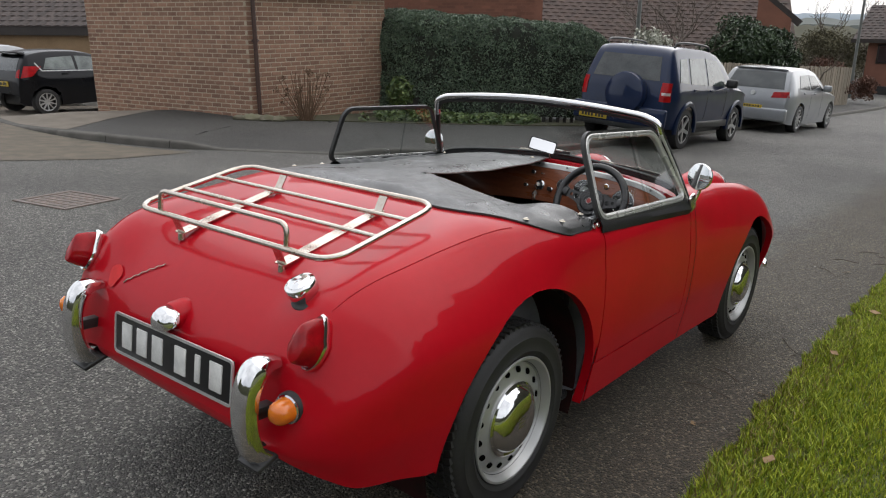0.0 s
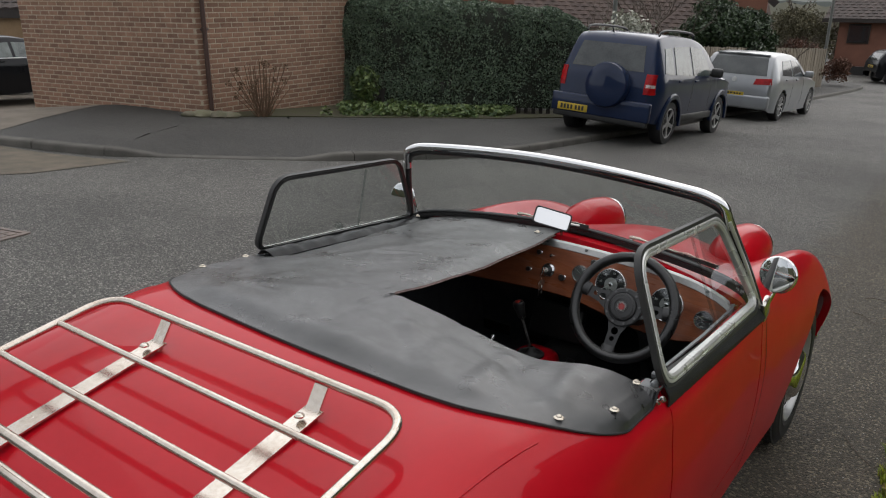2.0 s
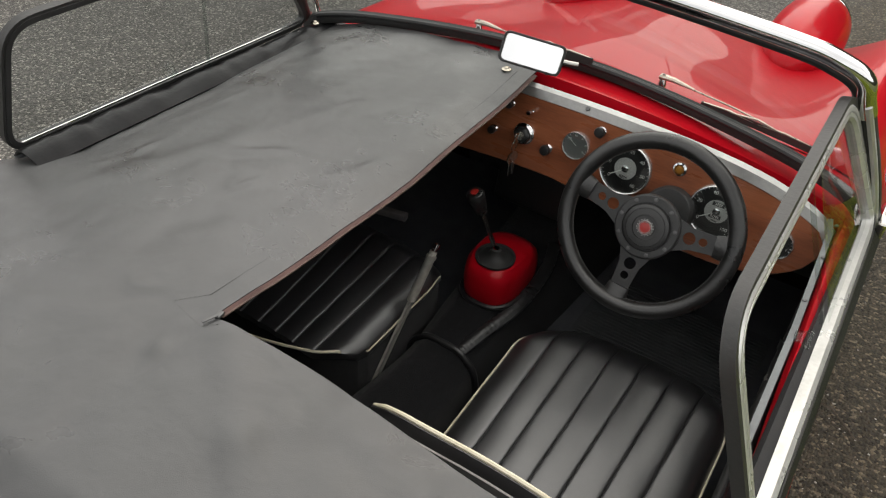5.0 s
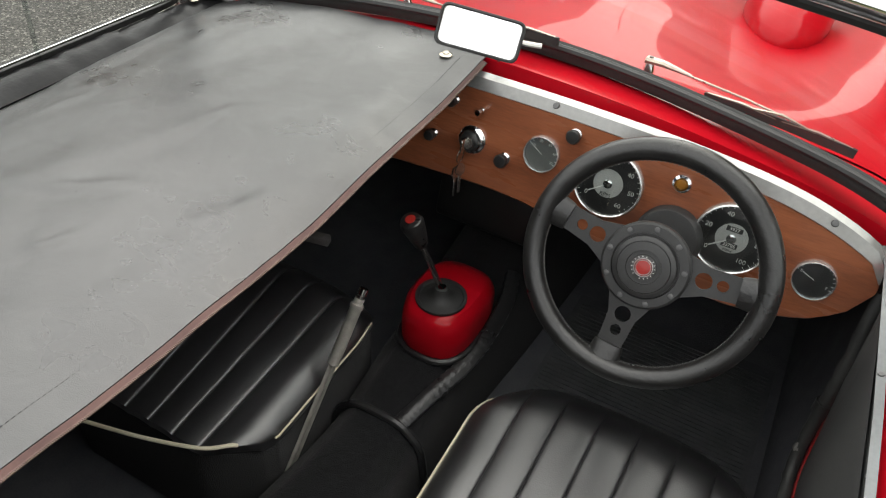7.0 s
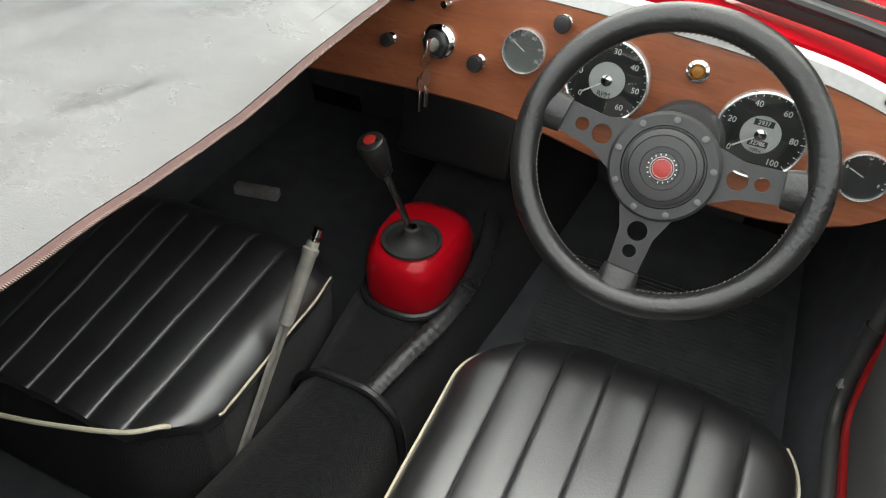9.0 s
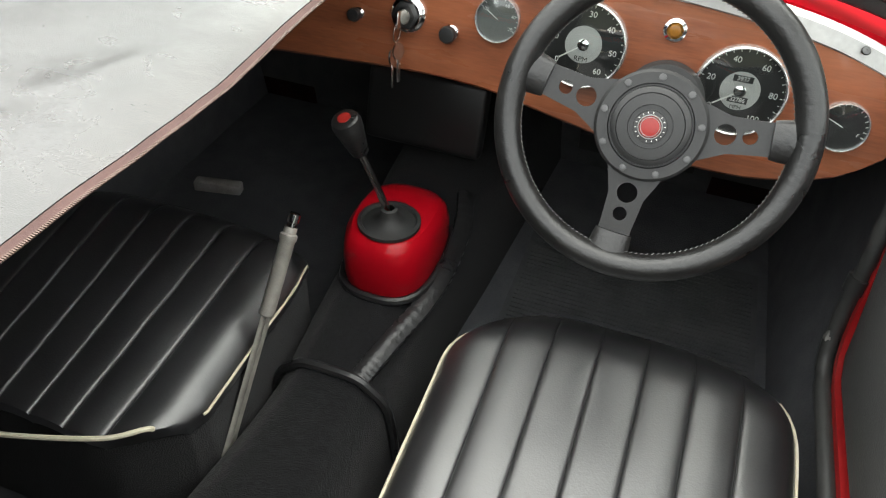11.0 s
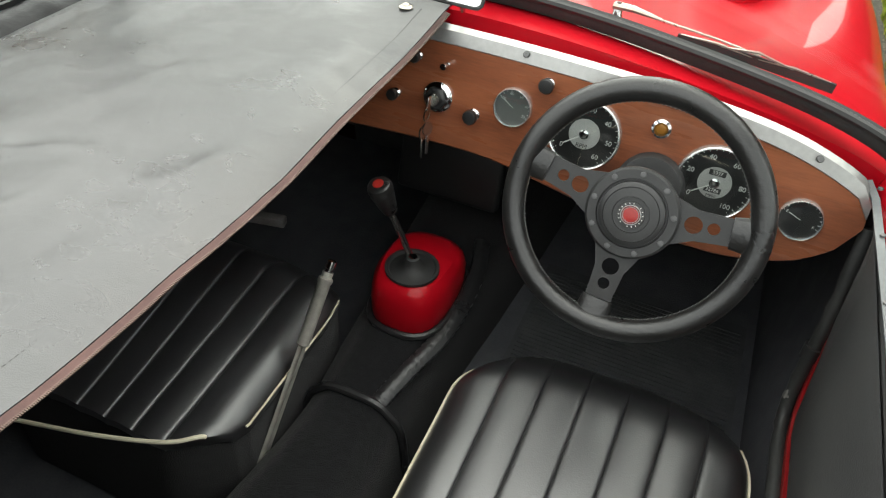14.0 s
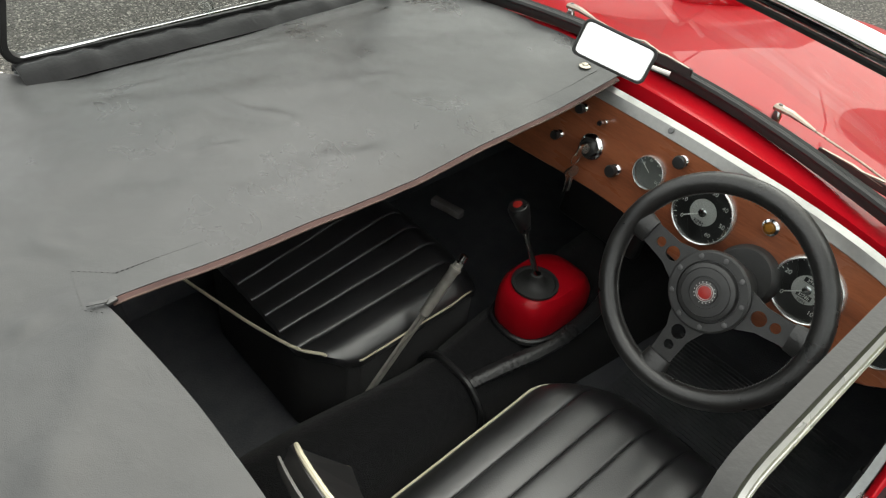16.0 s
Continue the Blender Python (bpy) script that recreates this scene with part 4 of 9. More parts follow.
def deck_z(x, y):
    """The height of the body shell below a point of the cover."""
    a, out = abs(x), []
    for k in (math.floor(y / 0.01), math.floor(y / 0.01) + 1):
        line = deck_line(k)
        z = line[-1].z
        for p, q in zip(line, line[1:]):
            if p.x <= a <= q.x:
                z = p.z + (q.z - p.z) * (a - p.x) / max(1e-9, q.x - p.x)
                break
        out.append(z)
    f = y / 0.01 - math.floor(y / 0.01)
    return out[0] * (1 - f) + out[1] * f


def ton_z(x, y):
    z = 0.838 + 0.054 * max(0.0, 1 - (abs(x) / 0.62) ** 2.2)
    z += 0.006 * noise.noise(Vector((x * 4.5, y * 4.5, 0.3))) + 0.0030 * noise.noise(Vector((x * 12, y * 8, 1.3))) + 0.0012 * noise.noise(Vector((x * 30, y * 22, 2.3)))
    if y < 0.36:
        low = deck_z(x, y) + 0.0045
        e = max(0.0, min(1.0, (y - ton_rear(x)) / 0.075)) if abs(x) < 0.62 else 0.0
        e = e * e * (3 - 2 * e)
        side = max(0.0, min(1.0, (0.640 - abs(x)) / 0.05))
        z = max(low, low + (z - low) * min(e, side))
    for x0, y0, x1, y1, amp in CREASES:
        dx, dy = x1 - x0, y1 - y0
        t = max(0.0, min(1.0, ((x - x0) * dx + (y - y0) * dy) / (dx * dx + dy * dy)))
        d = math.hypot(x - x0 - t * dx, y - y0 - t * dy + 0.012 * math.sin(t * 5))
        if d < 0.05:
            z += 1.5 * amp * math.sin(math.pi * (0.08 + 0.84 * t)) * (math.exp(-(d / 0.011) ** 2) - 0.45 * math.exp(-(d / 0.028) ** 2))
    for x0, y0, x1, y1, amp in FOLDS:
        dx, dy = x1 - x0, y1 - y0
        t = max(0.0, min(1.0, ((x - x0) * dx + (y - y0) * dy) / (dx * dx + dy * dy)))
        d = math.hypot(x - x0 - t * dx, y - y0 - t * dy)
        if d < 0.08:
            z += amp * math.exp(-(d / 0.024) ** 2) * min(1.0, max(0.0, (y - ton_rear(x)) / 0.06))
    return z


def ton_rear(x):
    a = abs(x)
    return -0.024 + 0.018 * (a / 0.36) ** 2 if a < 0.36 else -0.006 + 0.262 * (1 - math.sqrt(max(0.0, 1 - (min(a, 0.6255) - 0.36) ** 2 / 0.266 ** 2)))


def zip_x(y):
    return pchip([0.3, 0.4, 0.5, 0.62, 0.8, 1.0, 1.1], [-0.004, -0.002, -0.001, 0.000, -0.006, -0.010, -0.012], min(1.1, max(0.3, y)))


def left_in(y):
    """How far the left edge is drawn in beside the sidescreen."""
    return pchip([0.0, 0.34, 0.40, 0.50, 0.73, 1.0, 1.2], [0.010, 0.016, 0.040, 0.058, 0.074, 0.062, 0.052], y)


def zip_sag(y):
    return 0.012 * math.sin(math.pi * min(1, max(0, (y - 0.3) / 0.8)))


tonneau = thing("tonneau_cover", ROAD, "black vinyl half tonneau cover stretched over the passenger side", "car cover")
bm = bmesh.new()
rows = []
NV, NU = 140, 92
for j in range(NV + 1):
    row = []
    for i in range(NU + 1):
        x = -0.624 + (0.624 + zip_x(0.3)) * i / NU
        y0, y1 = ton_rear(x), 1.112 + 0.040 * (1 - (x / 0.62) ** 2)
        y = y0 + (y1 - y0) * j / NV
        u = i / NU
        xx = x + (zip_x(y) - zip_x(0.3)) * u ** 3 + left_in(y) * (1 - u) ** 3
        zz = ton_z(xx, y)
        if u > 0.90 and y > 0.3:
            zz -= zip_sag(y) * ((u - 0.90) / 0.10) ** 1.5
        if y > 0.36:
            zz -= 0.024 * (1 - u) ** 7 * min(1.0, (y - 0.36) / 0.1)
        row.append(Vector((xx, y, zz)))
    rows.append(row)
grid(bm, rows)
thicken(bm, 0.0028)
part("passenger_panel", bm, VINYL, tonneau)


def flap_front(x):
    return 0.298 - 0.013 * math.exp(-((x + 0.03) / 0.13) ** 2) + 0.008 * math.sin(x * 7) + 0.082 * max(0.0, (x - 0.44) / 0.17) ** 2


def flap_edge(x):
    """The flap's front edge sags beside the tunnel and is pushed up by the seat's back."""
    return pchip([-0.05, 0.0, 0.12, 0.21, 0.30, 0.38, 0.455, 0.50, 0.53, 0.565, 0.60, 0.65], [0.884, 0.882, 0.872, 0.863, 0.854, 0.850, 0.862, 0.870, 0.869, 0.858, 0.838, 0.828], x)


bm = bmesh.new()
rows = []
for j in range(49):
    row = []
    for i in range(101):
        x = zip_x(0.3) + (0.625 - zip_x(0.3)) * (1 - (1 - i / 100) ** 1.5)
        y0, y1 = ton_rear(x), flap_front(x)
        y = y0 + (y1 - y0) * j / 48
        z = ton_z(x, y) + 0.002 * math.sin(x * 24 + y * 10) * (j / 48) * min(1.0, i / 12)
        z += (flap_edge(x) - ton_z(x, y1)) * (j / 48) ** 1.7 * min(1.0, i / 22) ** 1.5
        if x > 0.555:
            z = max(z, deck_z(x, y) + 0.005)
        row.append(Vector((x, y, z)))
    rows.append(row)
grid(bm, rows)
thicken(bm, 0.0028)
part("driver_flap", bm, VINYL, tonneau)
# hems: rear edge, zip tape with teeth, stitch line
bm = bmesh.new()
edge = [Vector((x, ton_rear(x) + 0.002, ton_z(x, ton_rear(x)) + 0.001)) for x in list(np.linspace(-0.624, 0.56, 70)) + list(0.625 - 0.065 * np.linspace(0.97, 0, 24) ** 2)]
edge += [Vector((0.625, y, ton_z(0.625, y) + 0.001)) for y in np.linspace(ton_rear(0.625) + 0.01, flap_front(0.625), 8)]
sweep(bm, edge, ring(0.0022, 6), up=(0, 0, 1))
part("edge_binding", bm, HEM, tonneau)
bm = bmesh.new()
zl = [Vector((zip_x(y) + 0.004, y, ton_z(zip_x(y), y) - 0.004)) for y in np.linspace(0.292, 1.10, 60)]
zl = [q - Vector((0, 0, zip_sag(q.y) - 0.002)) for q in zl]
sweep(bm, zl, rect(0.0065, 0.0025), up=(0.3, 0, 1))
part("zip_tape", bm, ZIPTAPE, tonneau, "brown zip tape")
bm = bmesh.new()
for a, b in zip(zl, zl[1:]):
    for k in range(8):
        q = a.lerp(b, k / 8)
        box(bm, (0.0030, 0.0009, 0.0010), Matrix.Translation(q + Vector((0.0042, 0, 0.0003))))
part("zip_teeth", bm, surface("zip_brass", (0.16, 0.11, 0.09), 0.5, 0.6, scale=30), tonneau, "fine metal zip teeth")
bm = bmesh.new()
box(bm, (0.008, 0.012, 0.004), pose(zip_x(0.3) + 0.004, 0.291, ton_z(0, 0.3) + 0.001, 0, 0, 10), 0.0015)
box(bm, (0.004, 0.020, 0.0016), pose(zip_x(0.3) + 0.001, 0.279, ton_z(0, 0.3) + 0.0025, 4, 0, -22), 0.0007)
part("zip_slider", bm, DULLSTEEL, tonneau, "small worn metal zip slider")
bm = bmesh.new()
for side in (0.029,):
    line = [Vector((zip_x(y) - side - 0.004 * math.sin(y * 6), y, ton_z(zip_x(y) - side, y) + 0.0003 - 0.55 * zip_sag(y))) for y in np.linspace(0.31, 1.09, 50)]
    for a, b in zip(line, line[1:]):
        for k in range(3):
            q = a.lerp(b, (k + 0.5) / 3)
            box(bm, (0.0006, 0.0030, 0.0012), Matrix.Translation(q))
for a, b in (((-0.036, 0.312), (-0.066, 0.277)), ((-0.066, 0.277), (-0.006, 0.266)), ((-0.006, 0.266), (0.012, 0.280))):
    n = int(math.dist(a, b) / 0.0055)
    for k in range(n):
        q = Vector(a).lerp(Vector(b), (k + 0.5) / n)
        box(bm, (0.0003, 0.0022, 0.0005), pose(q.x, q.y, ton_z(q.x, q.y) + 0.0003, 0, 0, math.degrees(math.atan2(b[1] - a[1], b[0] - a[0])) - 90))
part("stitch_line", bm, STITCH, tonneau)
for x, y in ((0.597, 0.218), (0.544, 0.100), (0.584, 0.350), (-0.063, 1.085), (-0.555, 1.085), (-0.588, 0.338), (-0.584, 0.190)):
    bm = bmesh.new()
    up = max(ton_z(x, y), deck_z(x, y) + 0.0055) if abs(x) > 0.5 and y < 0.4 else ton_z(x, y)
    lathe(bm, [(0.0095, 0), (0.0100, 0.0015), (0.0075, 0.003), (0.0055, 0.0034), (0.005, 0.005), (0.003, 0.0062), (0, 0.0066)], Matrix.Translation((x, y, up + 0.001)), 18)
    part("stud", bm, STUD, tonneau, "dull chrome press stud")
# ---- windscreen ----
screen = thing("windscreen", ROAD, "low windscreen in a chrome frame with black rubber", "windscreen")
FOOT, TOPC = Vector((0.630, 1.150, 0.790)), Vector((0.543, 1.000, 1.058))
half = [FOOT, FOOT.lerp(TOPC, 0.5) + Vector((0.004, 0, 0)), TOPC, Vector((0.529, 0.982, 1.097)), Vector((0.492, 0.975, 1.116)), Vector((0.43, 0.973, 1.127)), Vector((0.22, 0.971, 1.143)), Vector((0, 0.970, 1.150))]
full = spline(half + [Vector((-q.x, q.y, q.z)) for q in half[-2::-1]], 6)
bm = bmesh.new()
prof = [(-0.010, -0.011), (0.008, -0.013), (0.013, -0.004), (0.013, 0.006), (0.006, 0.013), (-0.006, 0.013), (-0.012, 0.006)]
top = [q for q in full if q.z > 1.03]
sweep(bm, top, ring(0.0135, 12), up=None)
part("top_rail", bm, CHROME, screen, "polished chrome top rail")
bm = bmesh.new()
sweep(bm, [q + Vector((-0.010 * q.x, 0.008, -0.0165)) for q in top[3:-3]], ring(0.0085, 8), up=None)
part("rail_rubber", bm, RUBBER, screen, "black rubber under the top rail")
for s in (1, -1):
    bm = bmesh.new()
    tube(bm, [Vector((s * q.x, q.y, q.z)) for q in spline(half[:3], 6)], 0.0125, 12)
    part("pillar", bm, BLACK, screen, "black windscreen pillar")
    bm = bmesh.new()
    tube(bm, [Vector((s * (q.x + 0.004), q.y - 0.011, q.z + 0.002)) for q in spline(half[:3], 6)], 0.0055, 8)
    part("pillar_trim", bm, ALLOY, screen)
    bm = bmesh.new()
    box(bm, (0.016, 0.05, 0.065), pose(s * 0.640, 1.150, 0.800, 25), 0.006)
    part("bracket", bm, STEEL, screen, "cast screen bracket")
base = spline([Vector((-0.615, 1.125, 0.812)), Vector((-0.57, 1.122, 0.848)), Vector((-0.45, 1.145, 0.872)), Vector((-0.2, 1.178, 0.893)), Vector((0, 1.185, 0.899)), Vector((0.2, 1.178, 0.893)), Vector((0.45, 1.145, 0.872)), Vector((0.57, 1.122, 0.848)), Vector((0.615, 1.125, 0.812))], 6)
bm = bmesh.new()
sweep(bm, base, ring(0.012, 8, 0.015), up=(0, 0, 1))
part("base_rubber", bm, RUBBER, screen, "black rubber seal")
bm = bmesh.new()
sweep(bm, [q + Vector((0, -0.012, 0.010)) for q in base[6:-6]], ring(0.006, 8), up=(0, 0, 1))
part("base_rail", bm, BLACK, screen)
bm = bmesh.new()
rows = []
for k in range(13):
    u = -1 + 2 * k / 12
    b = base[round((len(base) - 1) * k / 12)]
    tx = 0.53 * u
    tz = 1.147 - 0.035 * abs(u) ** 3
    t = Vector((tx, 0.972 + 0.004 * abs(u), tz))
    rows.append([b.lerp(t, j / 6) for j in range(7)])
grid(bm, rows)
ob = part("glass", bm, CLEAR, screen)
ob.visible_shadow = False
# rear-view mirror on a rod
bm = bmesh.new()
mu = Vector((0.88, 0.43, -0.20)).normalized()
mn = Vector((0.42, -0.86, 0.36))
mn = (mn - mu * mn.dot(mu)).normalized()
mv = mn.cross(mu)
MM = Matrix(((mu.x, mv.x, mn.x, 0.001), (mu.y, mv.y, mn.y, 1.056), (mu.z, mv.z, mn.z, 0.953), (0, 0, 0, 1)))
out = rounded([(-0.057, -0.026, 0), (0.057, -0.026, 0), (0.057, 0.026, 0), (-0.057, 0.026, 0)], 0.010, 4, True)
prism(bm, [(q.x, q.y) for q in out], -0.018, MM, 0.004)
rv = part("rear_view_mirror", bm, WHITE_TRIM, screen, "rounded rear-view mirror on a rod")
bm = bmesh.new()
prism(bm, [(q.x * 0.94, q.y * 0.92) for q in out], 0.0015, MM @ Matrix.Translation((0, 0, 0.0002)))
part("mirror_glass", bm, MIRROR, rv)
bm = bmesh.new()
sweep(bm, [MM @ (q + Vector((0, 0, 0.0006))) for q in out], ring(0.0025, 6), True)
part("mirror_edge", bm, BLACK, rv)
bm = bmesh.new()
tube(bm, [MM @ Vector((0.03, 0, -0.012)), MM @ Vector((0.07, 0.002, -0.012)), MM @ Vector((0.088, 0.004, -0.012))], 0.004, 8)
part("rod", bm, STEEL, rv)
bm = bmesh.new()
tube(bm, [MM @ Vector((0, 0, -0.014)), Vector((0.006, 1.105, 0.925)), Vector((0.008, 1.12, 0.885))], 0.004, 8)
part("stem", bm, STEEL, rv)

# wipers lying on the scuttle: pivot, tapered arm root, thin rod, blade in its carriers
WIPERALLOY = surface("tarnished_wiper_alloy", (0.50, 0.45, 0.38), 0.3, 0.75, second=(0.36, 0.32, 0.27), scale=40, rvar=0.1)
for pivot, root, tip, b0, b1 in (((0.199, 1.232, 0.884), (0.262, 1.222, 0.886), (0.400, 1.190, 0.886), (0.292, 1.174, 0.898), (0.495, 1.163, 0.884)),
                                 ((-0.208, 1.217, 0.888), (-0.146, 1.205, 0.896), (-0.010, 1.172, 0.912), (-0.120, 1.176, 0.912), (0.078, 1.160, 0.922))):
    pivot, root, tip, b0, b1 = (Vector(q) for q in (pivot, root, tip, b0, b1))
    wp = thing("wiper", ROAD, "tarnished alloy wiper arm with a black blade on the scuttle", "wiper", "pair of wipers")
    bm = bmesh.new()
    lathe(bm, [(0.008, -0.03), (0.008, 0.004), (0.0065, 0.006), (0.0065, 0.014), (0.004, 0.017), (0, 0.0175)], Matrix.Translation(pivot), 16)
    part("pivot", bm, CHROME, wp)
    bm = bmesh.new()
    sweep(bm, [pivot + Vector((-0.006, 0.001, 0.016)), pivot.lerp(root, 0.35) + Vector((0, 0, 0.017)), root + Vector((0, 0, 0.012))], [(-0.0075, -0.003), (0.0075, -0.003), (0.0075, 0.001), (0.004, 0.004), (-0.004, 0.004), (-0.0075, 0.001)], up=(0, 0, 1), scales=[1.1, 0.9, 0.4])
    arm = part("arm_root", bm, WIPERALLOY, wp)
    bm = bmesh.new()
    lathe(bm, [(0.0035, 0), (0.003, 0.0015), (0, 0.002)], Matrix.Translation(pivot + Vector((0, 0, 0.0205))), 12)
    part("screw", bm, DULLSTEEL, arm)
    bm = bmesh.new()
    tube(bm, [root + Vector((-0.006, 0, 0.012)), root.lerp(tip, 0.6) + Vector((0, 0, 0.010)), tip + Vector((0, 0, 0.006))], 0.0018, 8)
    part("arm_rod", bm, WIPERALLOY, wp)
    bm = bmesh.new()
    sweep(bm, [b0, b0.lerp(b1, 0.5) + Vector((0, 0.001, 0.003)), b1], [(-0.0035, -0.006), (0.0035, -0.006), (0.002, 0.006), (-0.002, 0.006)], up=(0, 0, 1))
    part("blade", bm, RUBBER, wp, "black wiper blade")
    for f0, f1, h in ((0.02, 0.48, 0.009), (0.52, 0.97, 0.009), (0.26, 0.76, 0.014)):
        bm = bmesh.new()
        sweep(bm, [b0.lerp(b1, f0) + Vector((0, 0, 0.006)), b0.lerp(b1, (f0 + f1) / 2) + Vector((0, 0, h)), b0.lerp(b1, f1) + Vector((0, 0, 0.006))], rect(0.0042, 0.0016), up=(0, 0, 1), scales=[0.7, 1.2, 0.7])
        part("blade_carrier", bm, WIPERALLOY, wp)

# small chrome hook for the cover beside the dash rail
bm = bmesh.new()
tube(bm, spline([Vector((-0.012, 1.132, 0.884)), Vector((-0.006, 1.122, 0.876)), Vector((0.004, 1.116, 0.871)), Vector((0.012, 1.120, 0.872))], 5), 0.0028, 8)
box(bm, (0.012, 0.010, 0.004), pose(-0.010, 1.134, 0.886, 20), 0.001)
part("cover_hook", bm, CHROME, screen, "small chrome hook")

# ---- sidescreens on both doors ----
GLOSSVINYL = surface("shiny_black_vinyl", (0.016, 0.016, 0.017), 0.3, second=(0.024, 0.024, 0.024), scale=14, grain=0.4, gscale=160, spec=0.5)
POLISHED = surface("polished_aluminium", (0.64, 0.64, 0.615), 0.28, 0.5, second=(0.50, 0.50, 0.48), scale=12, rvar=0.08)
EDGERUBBER = surface("faded_edge_rubber", (0.022, 0.022, 0.0215), 0.5, second=(0.032, 0.032, 0.031), scale=14, grain=0.2, gscale=200)
DULLRAIL = surface("dull_aluminium_rail", (0.17, 0.18, 0.185), 0.5, 0.4, second=(0.13, 0.135, 0.14), scale=15, rvar=0.12, grain=0.05)


SHEENVINYL = surface("black_strip_vinyl", (0.007, 0.007, 0.008), 0.34, second=(0.012, 0.012, 0.013), scale=20, grain=0.3, gscale=120, spec=0.18)


def sidescreen(s):
    ss = thing("sidescreen", ROAD, "framed perspex sidescreen with an aluminium frame standing on the door", "sidescreen", "pair of sidescreens")
    def P(y, z, out=0.0):
        f = (z - 0.80) / 0.26
        return Vector((s * ((0.628 if s > 0 else 0.602) - (0.104 if s > 0 else 0.060) * f + out), y, z))
    if s > 0:
        inner = (P(0.421, 0.830), P(0.440, 1.068), P(0.966, 1.064), P(1.108, 0.826))
        outer = (P(0.399, 0.812, 0.003), P(0.418, 1.087, 0.003), P(0.984, 1.083, 0.003), P(1.132, 0.806, 0.003))
    else:
        inner = (P(0.376, 0.856), P(0.416, 1.066), P(0.944, 1.070), P(1.098, 0.846))
        outer = (P(0.366, 0.846, 0.003), P(0.406, 1.076, 0.003), P(0.951, 1.080, 0.003), P(1.110, 0.838, 0.003))
    if s > 0:
        inner, outer = [a.lerp(b, 0.22) for a, b in zip(inner, outer)], [b.lerp(a, 0.10) for a, b in zip(inner, outer)]
    else:
        outer = [b.lerp(a, 0.35) for a, b in zip(inner, outer)]
    loop = rounded(inner, 0.055 if s > 0 else 0.048, 8, True)
    bm = bmesh.new()
    fw = 0.0112 if s > 0 else 0.0042
    sweep(bm, loop, [(-fw, -0.008), (fw, -0.008), (fw, 0.005), (fw * 0.6, 0.009), (fw * 0.15, 0.009), (0, 0.0055), (-fw * 0.15, 0.009), (-fw * 0.6, 0.009), (-fw, 0.005)], True, up=(s, 0, 0.2))
    part("frame", bm, POLISHED if s > 0 else BLACK, ss, "polished aluminium channel frame" if s > 0 else "black channel frame")
    if s < 0:
        bm = bmesh.new()
        tube(bm, [P(0.40, 0.8615, -0.005), P(0.74, 0.8585, -0.005), P(1.075, 0.8535, -0.005)], 0.0022, 8)
        part("bright_bead", bm, CHROME, ss, "thin chrome bead along the frame's foot")
    bm = bmesh.new()
    big = rounded(outer, 0.066 if s > 0 else 0.055, 8, True)
    ew = 0.0050 if s > 0 else 0.0024
    sweep(bm, big, [(-ew, -0.007), (ew, -0.007), (ew, 0.007), (-ew, 0.007)], True, up=(s, 0, 0.2))
    part("rubber_edge", bm, EDGERUBBER, ss, "black rubber edging")
    bm = bmesh.new()
    c = sum(loop, Vector()) / len(loop)
    cv = bm.verts.new(c)
    vs = [bm.verts.new(q) for q in loop]
    for i in range(len(vs)):
        bm.faces.new((cv, vs[i], vs[(i + 1) % len(vs)]))
    if s > 0:
        # the rear half of this pane is slid forward, leaving an open gap
        bmesh.ops.bisect_plane(bm, geom=bm.verts[:] + bm.edges[:] + bm.faces[:], plane_co=(0, 0.80, 0), plane_no=(0, 1, 0), clear_inner=True)
    ob = part("pane", bm, PERSPEX, ss, "scratched clear pane")
    ob.visible_shadow = False
    bm = bmesh.new()
    q0, q1 = P(0.80, 0.83, -0.008), P(0.78, 1.055, -0.008)
    sweep(bm, [q0, q1], rect(0.004, 0.006), up=(s, 0, 0))
    part("slide_edge", bm, CLEAR, ss)
    for y in (0.70,):
        bm = bmesh.new()
        lathe(bm, [(0.013, 0), (0.013, 0.006), (0.008, 0.010), (0.008, 0.02), (0, 0.021)], facing(s * (0.600 if s > 0 else 0.580), y, 0.878, (-s, 0, -0.1)), 16)
        part("finger_knob", bm, CLEAR, ss, "clear finger knob")
    bm = bmesh.new()
    rows = []
    for y in np.linspace(0.408, 1.145, 12):
        z0 = 0.832 - 0.030 * (y - 0.408) / 0.74
        rows.append([P(y, z0 - 0.010, -0.030), P(y, z0 + 0.002, -0.020), P(y, z0 + 0.004, 0.004), P(y, z0 - 0.010, 0.010), P(y, z0 - 0.024, 0.012), Vector((s * (0.638), y, z0 - 0.045))])
    grid(bm, rows)
    thicken(bm, 0.003)
    part("door_flap", bm, HEM, ss, "black vinyl flap over the door top")
    if s < 0:
        bm = bmesh.new()
        rows = []
        for y in np.linspace(0.385, 1.15, 60):
            f = (y - 0.385) / 0.765
            w = 0.010 * noise.noise(Vector((y * 14, 1.0, 0))) + 0.007 * noise.noise(Vector((y * 40, 2.0, 0)))
            rows.append([P(y, 0.842 - 0.020 * f), P(y, 0.858 - 0.020 * f + w * 0.5, -0.012), P(y, 0.862 - 0.016 * f + w, -0.030), P(y, 0.857 - 0.012 * f + w * 0.6, -0.052), P(y, 0.846 - 0.008 * f, -0.074)])
        grid(bm, rows)
        thicken(bm, 0.003)
        part("inner_flap", bm, SHEENVINYL, ss, "creased black vinyl strip")
    bm = bmesh.new()
    sweep(bm, [Vector((s * 0.580, 0.53, 0.816)), Vector((s * 0.580, 0.8, 0.810)), Vector((s * 0.574, 1.06, 0.806)), Vector((s * 0.566, 1.10, 0.806))], rect(0.009 if s > 0 else 0.006, 0.004), up=(-s * 0.25, 0, 1))
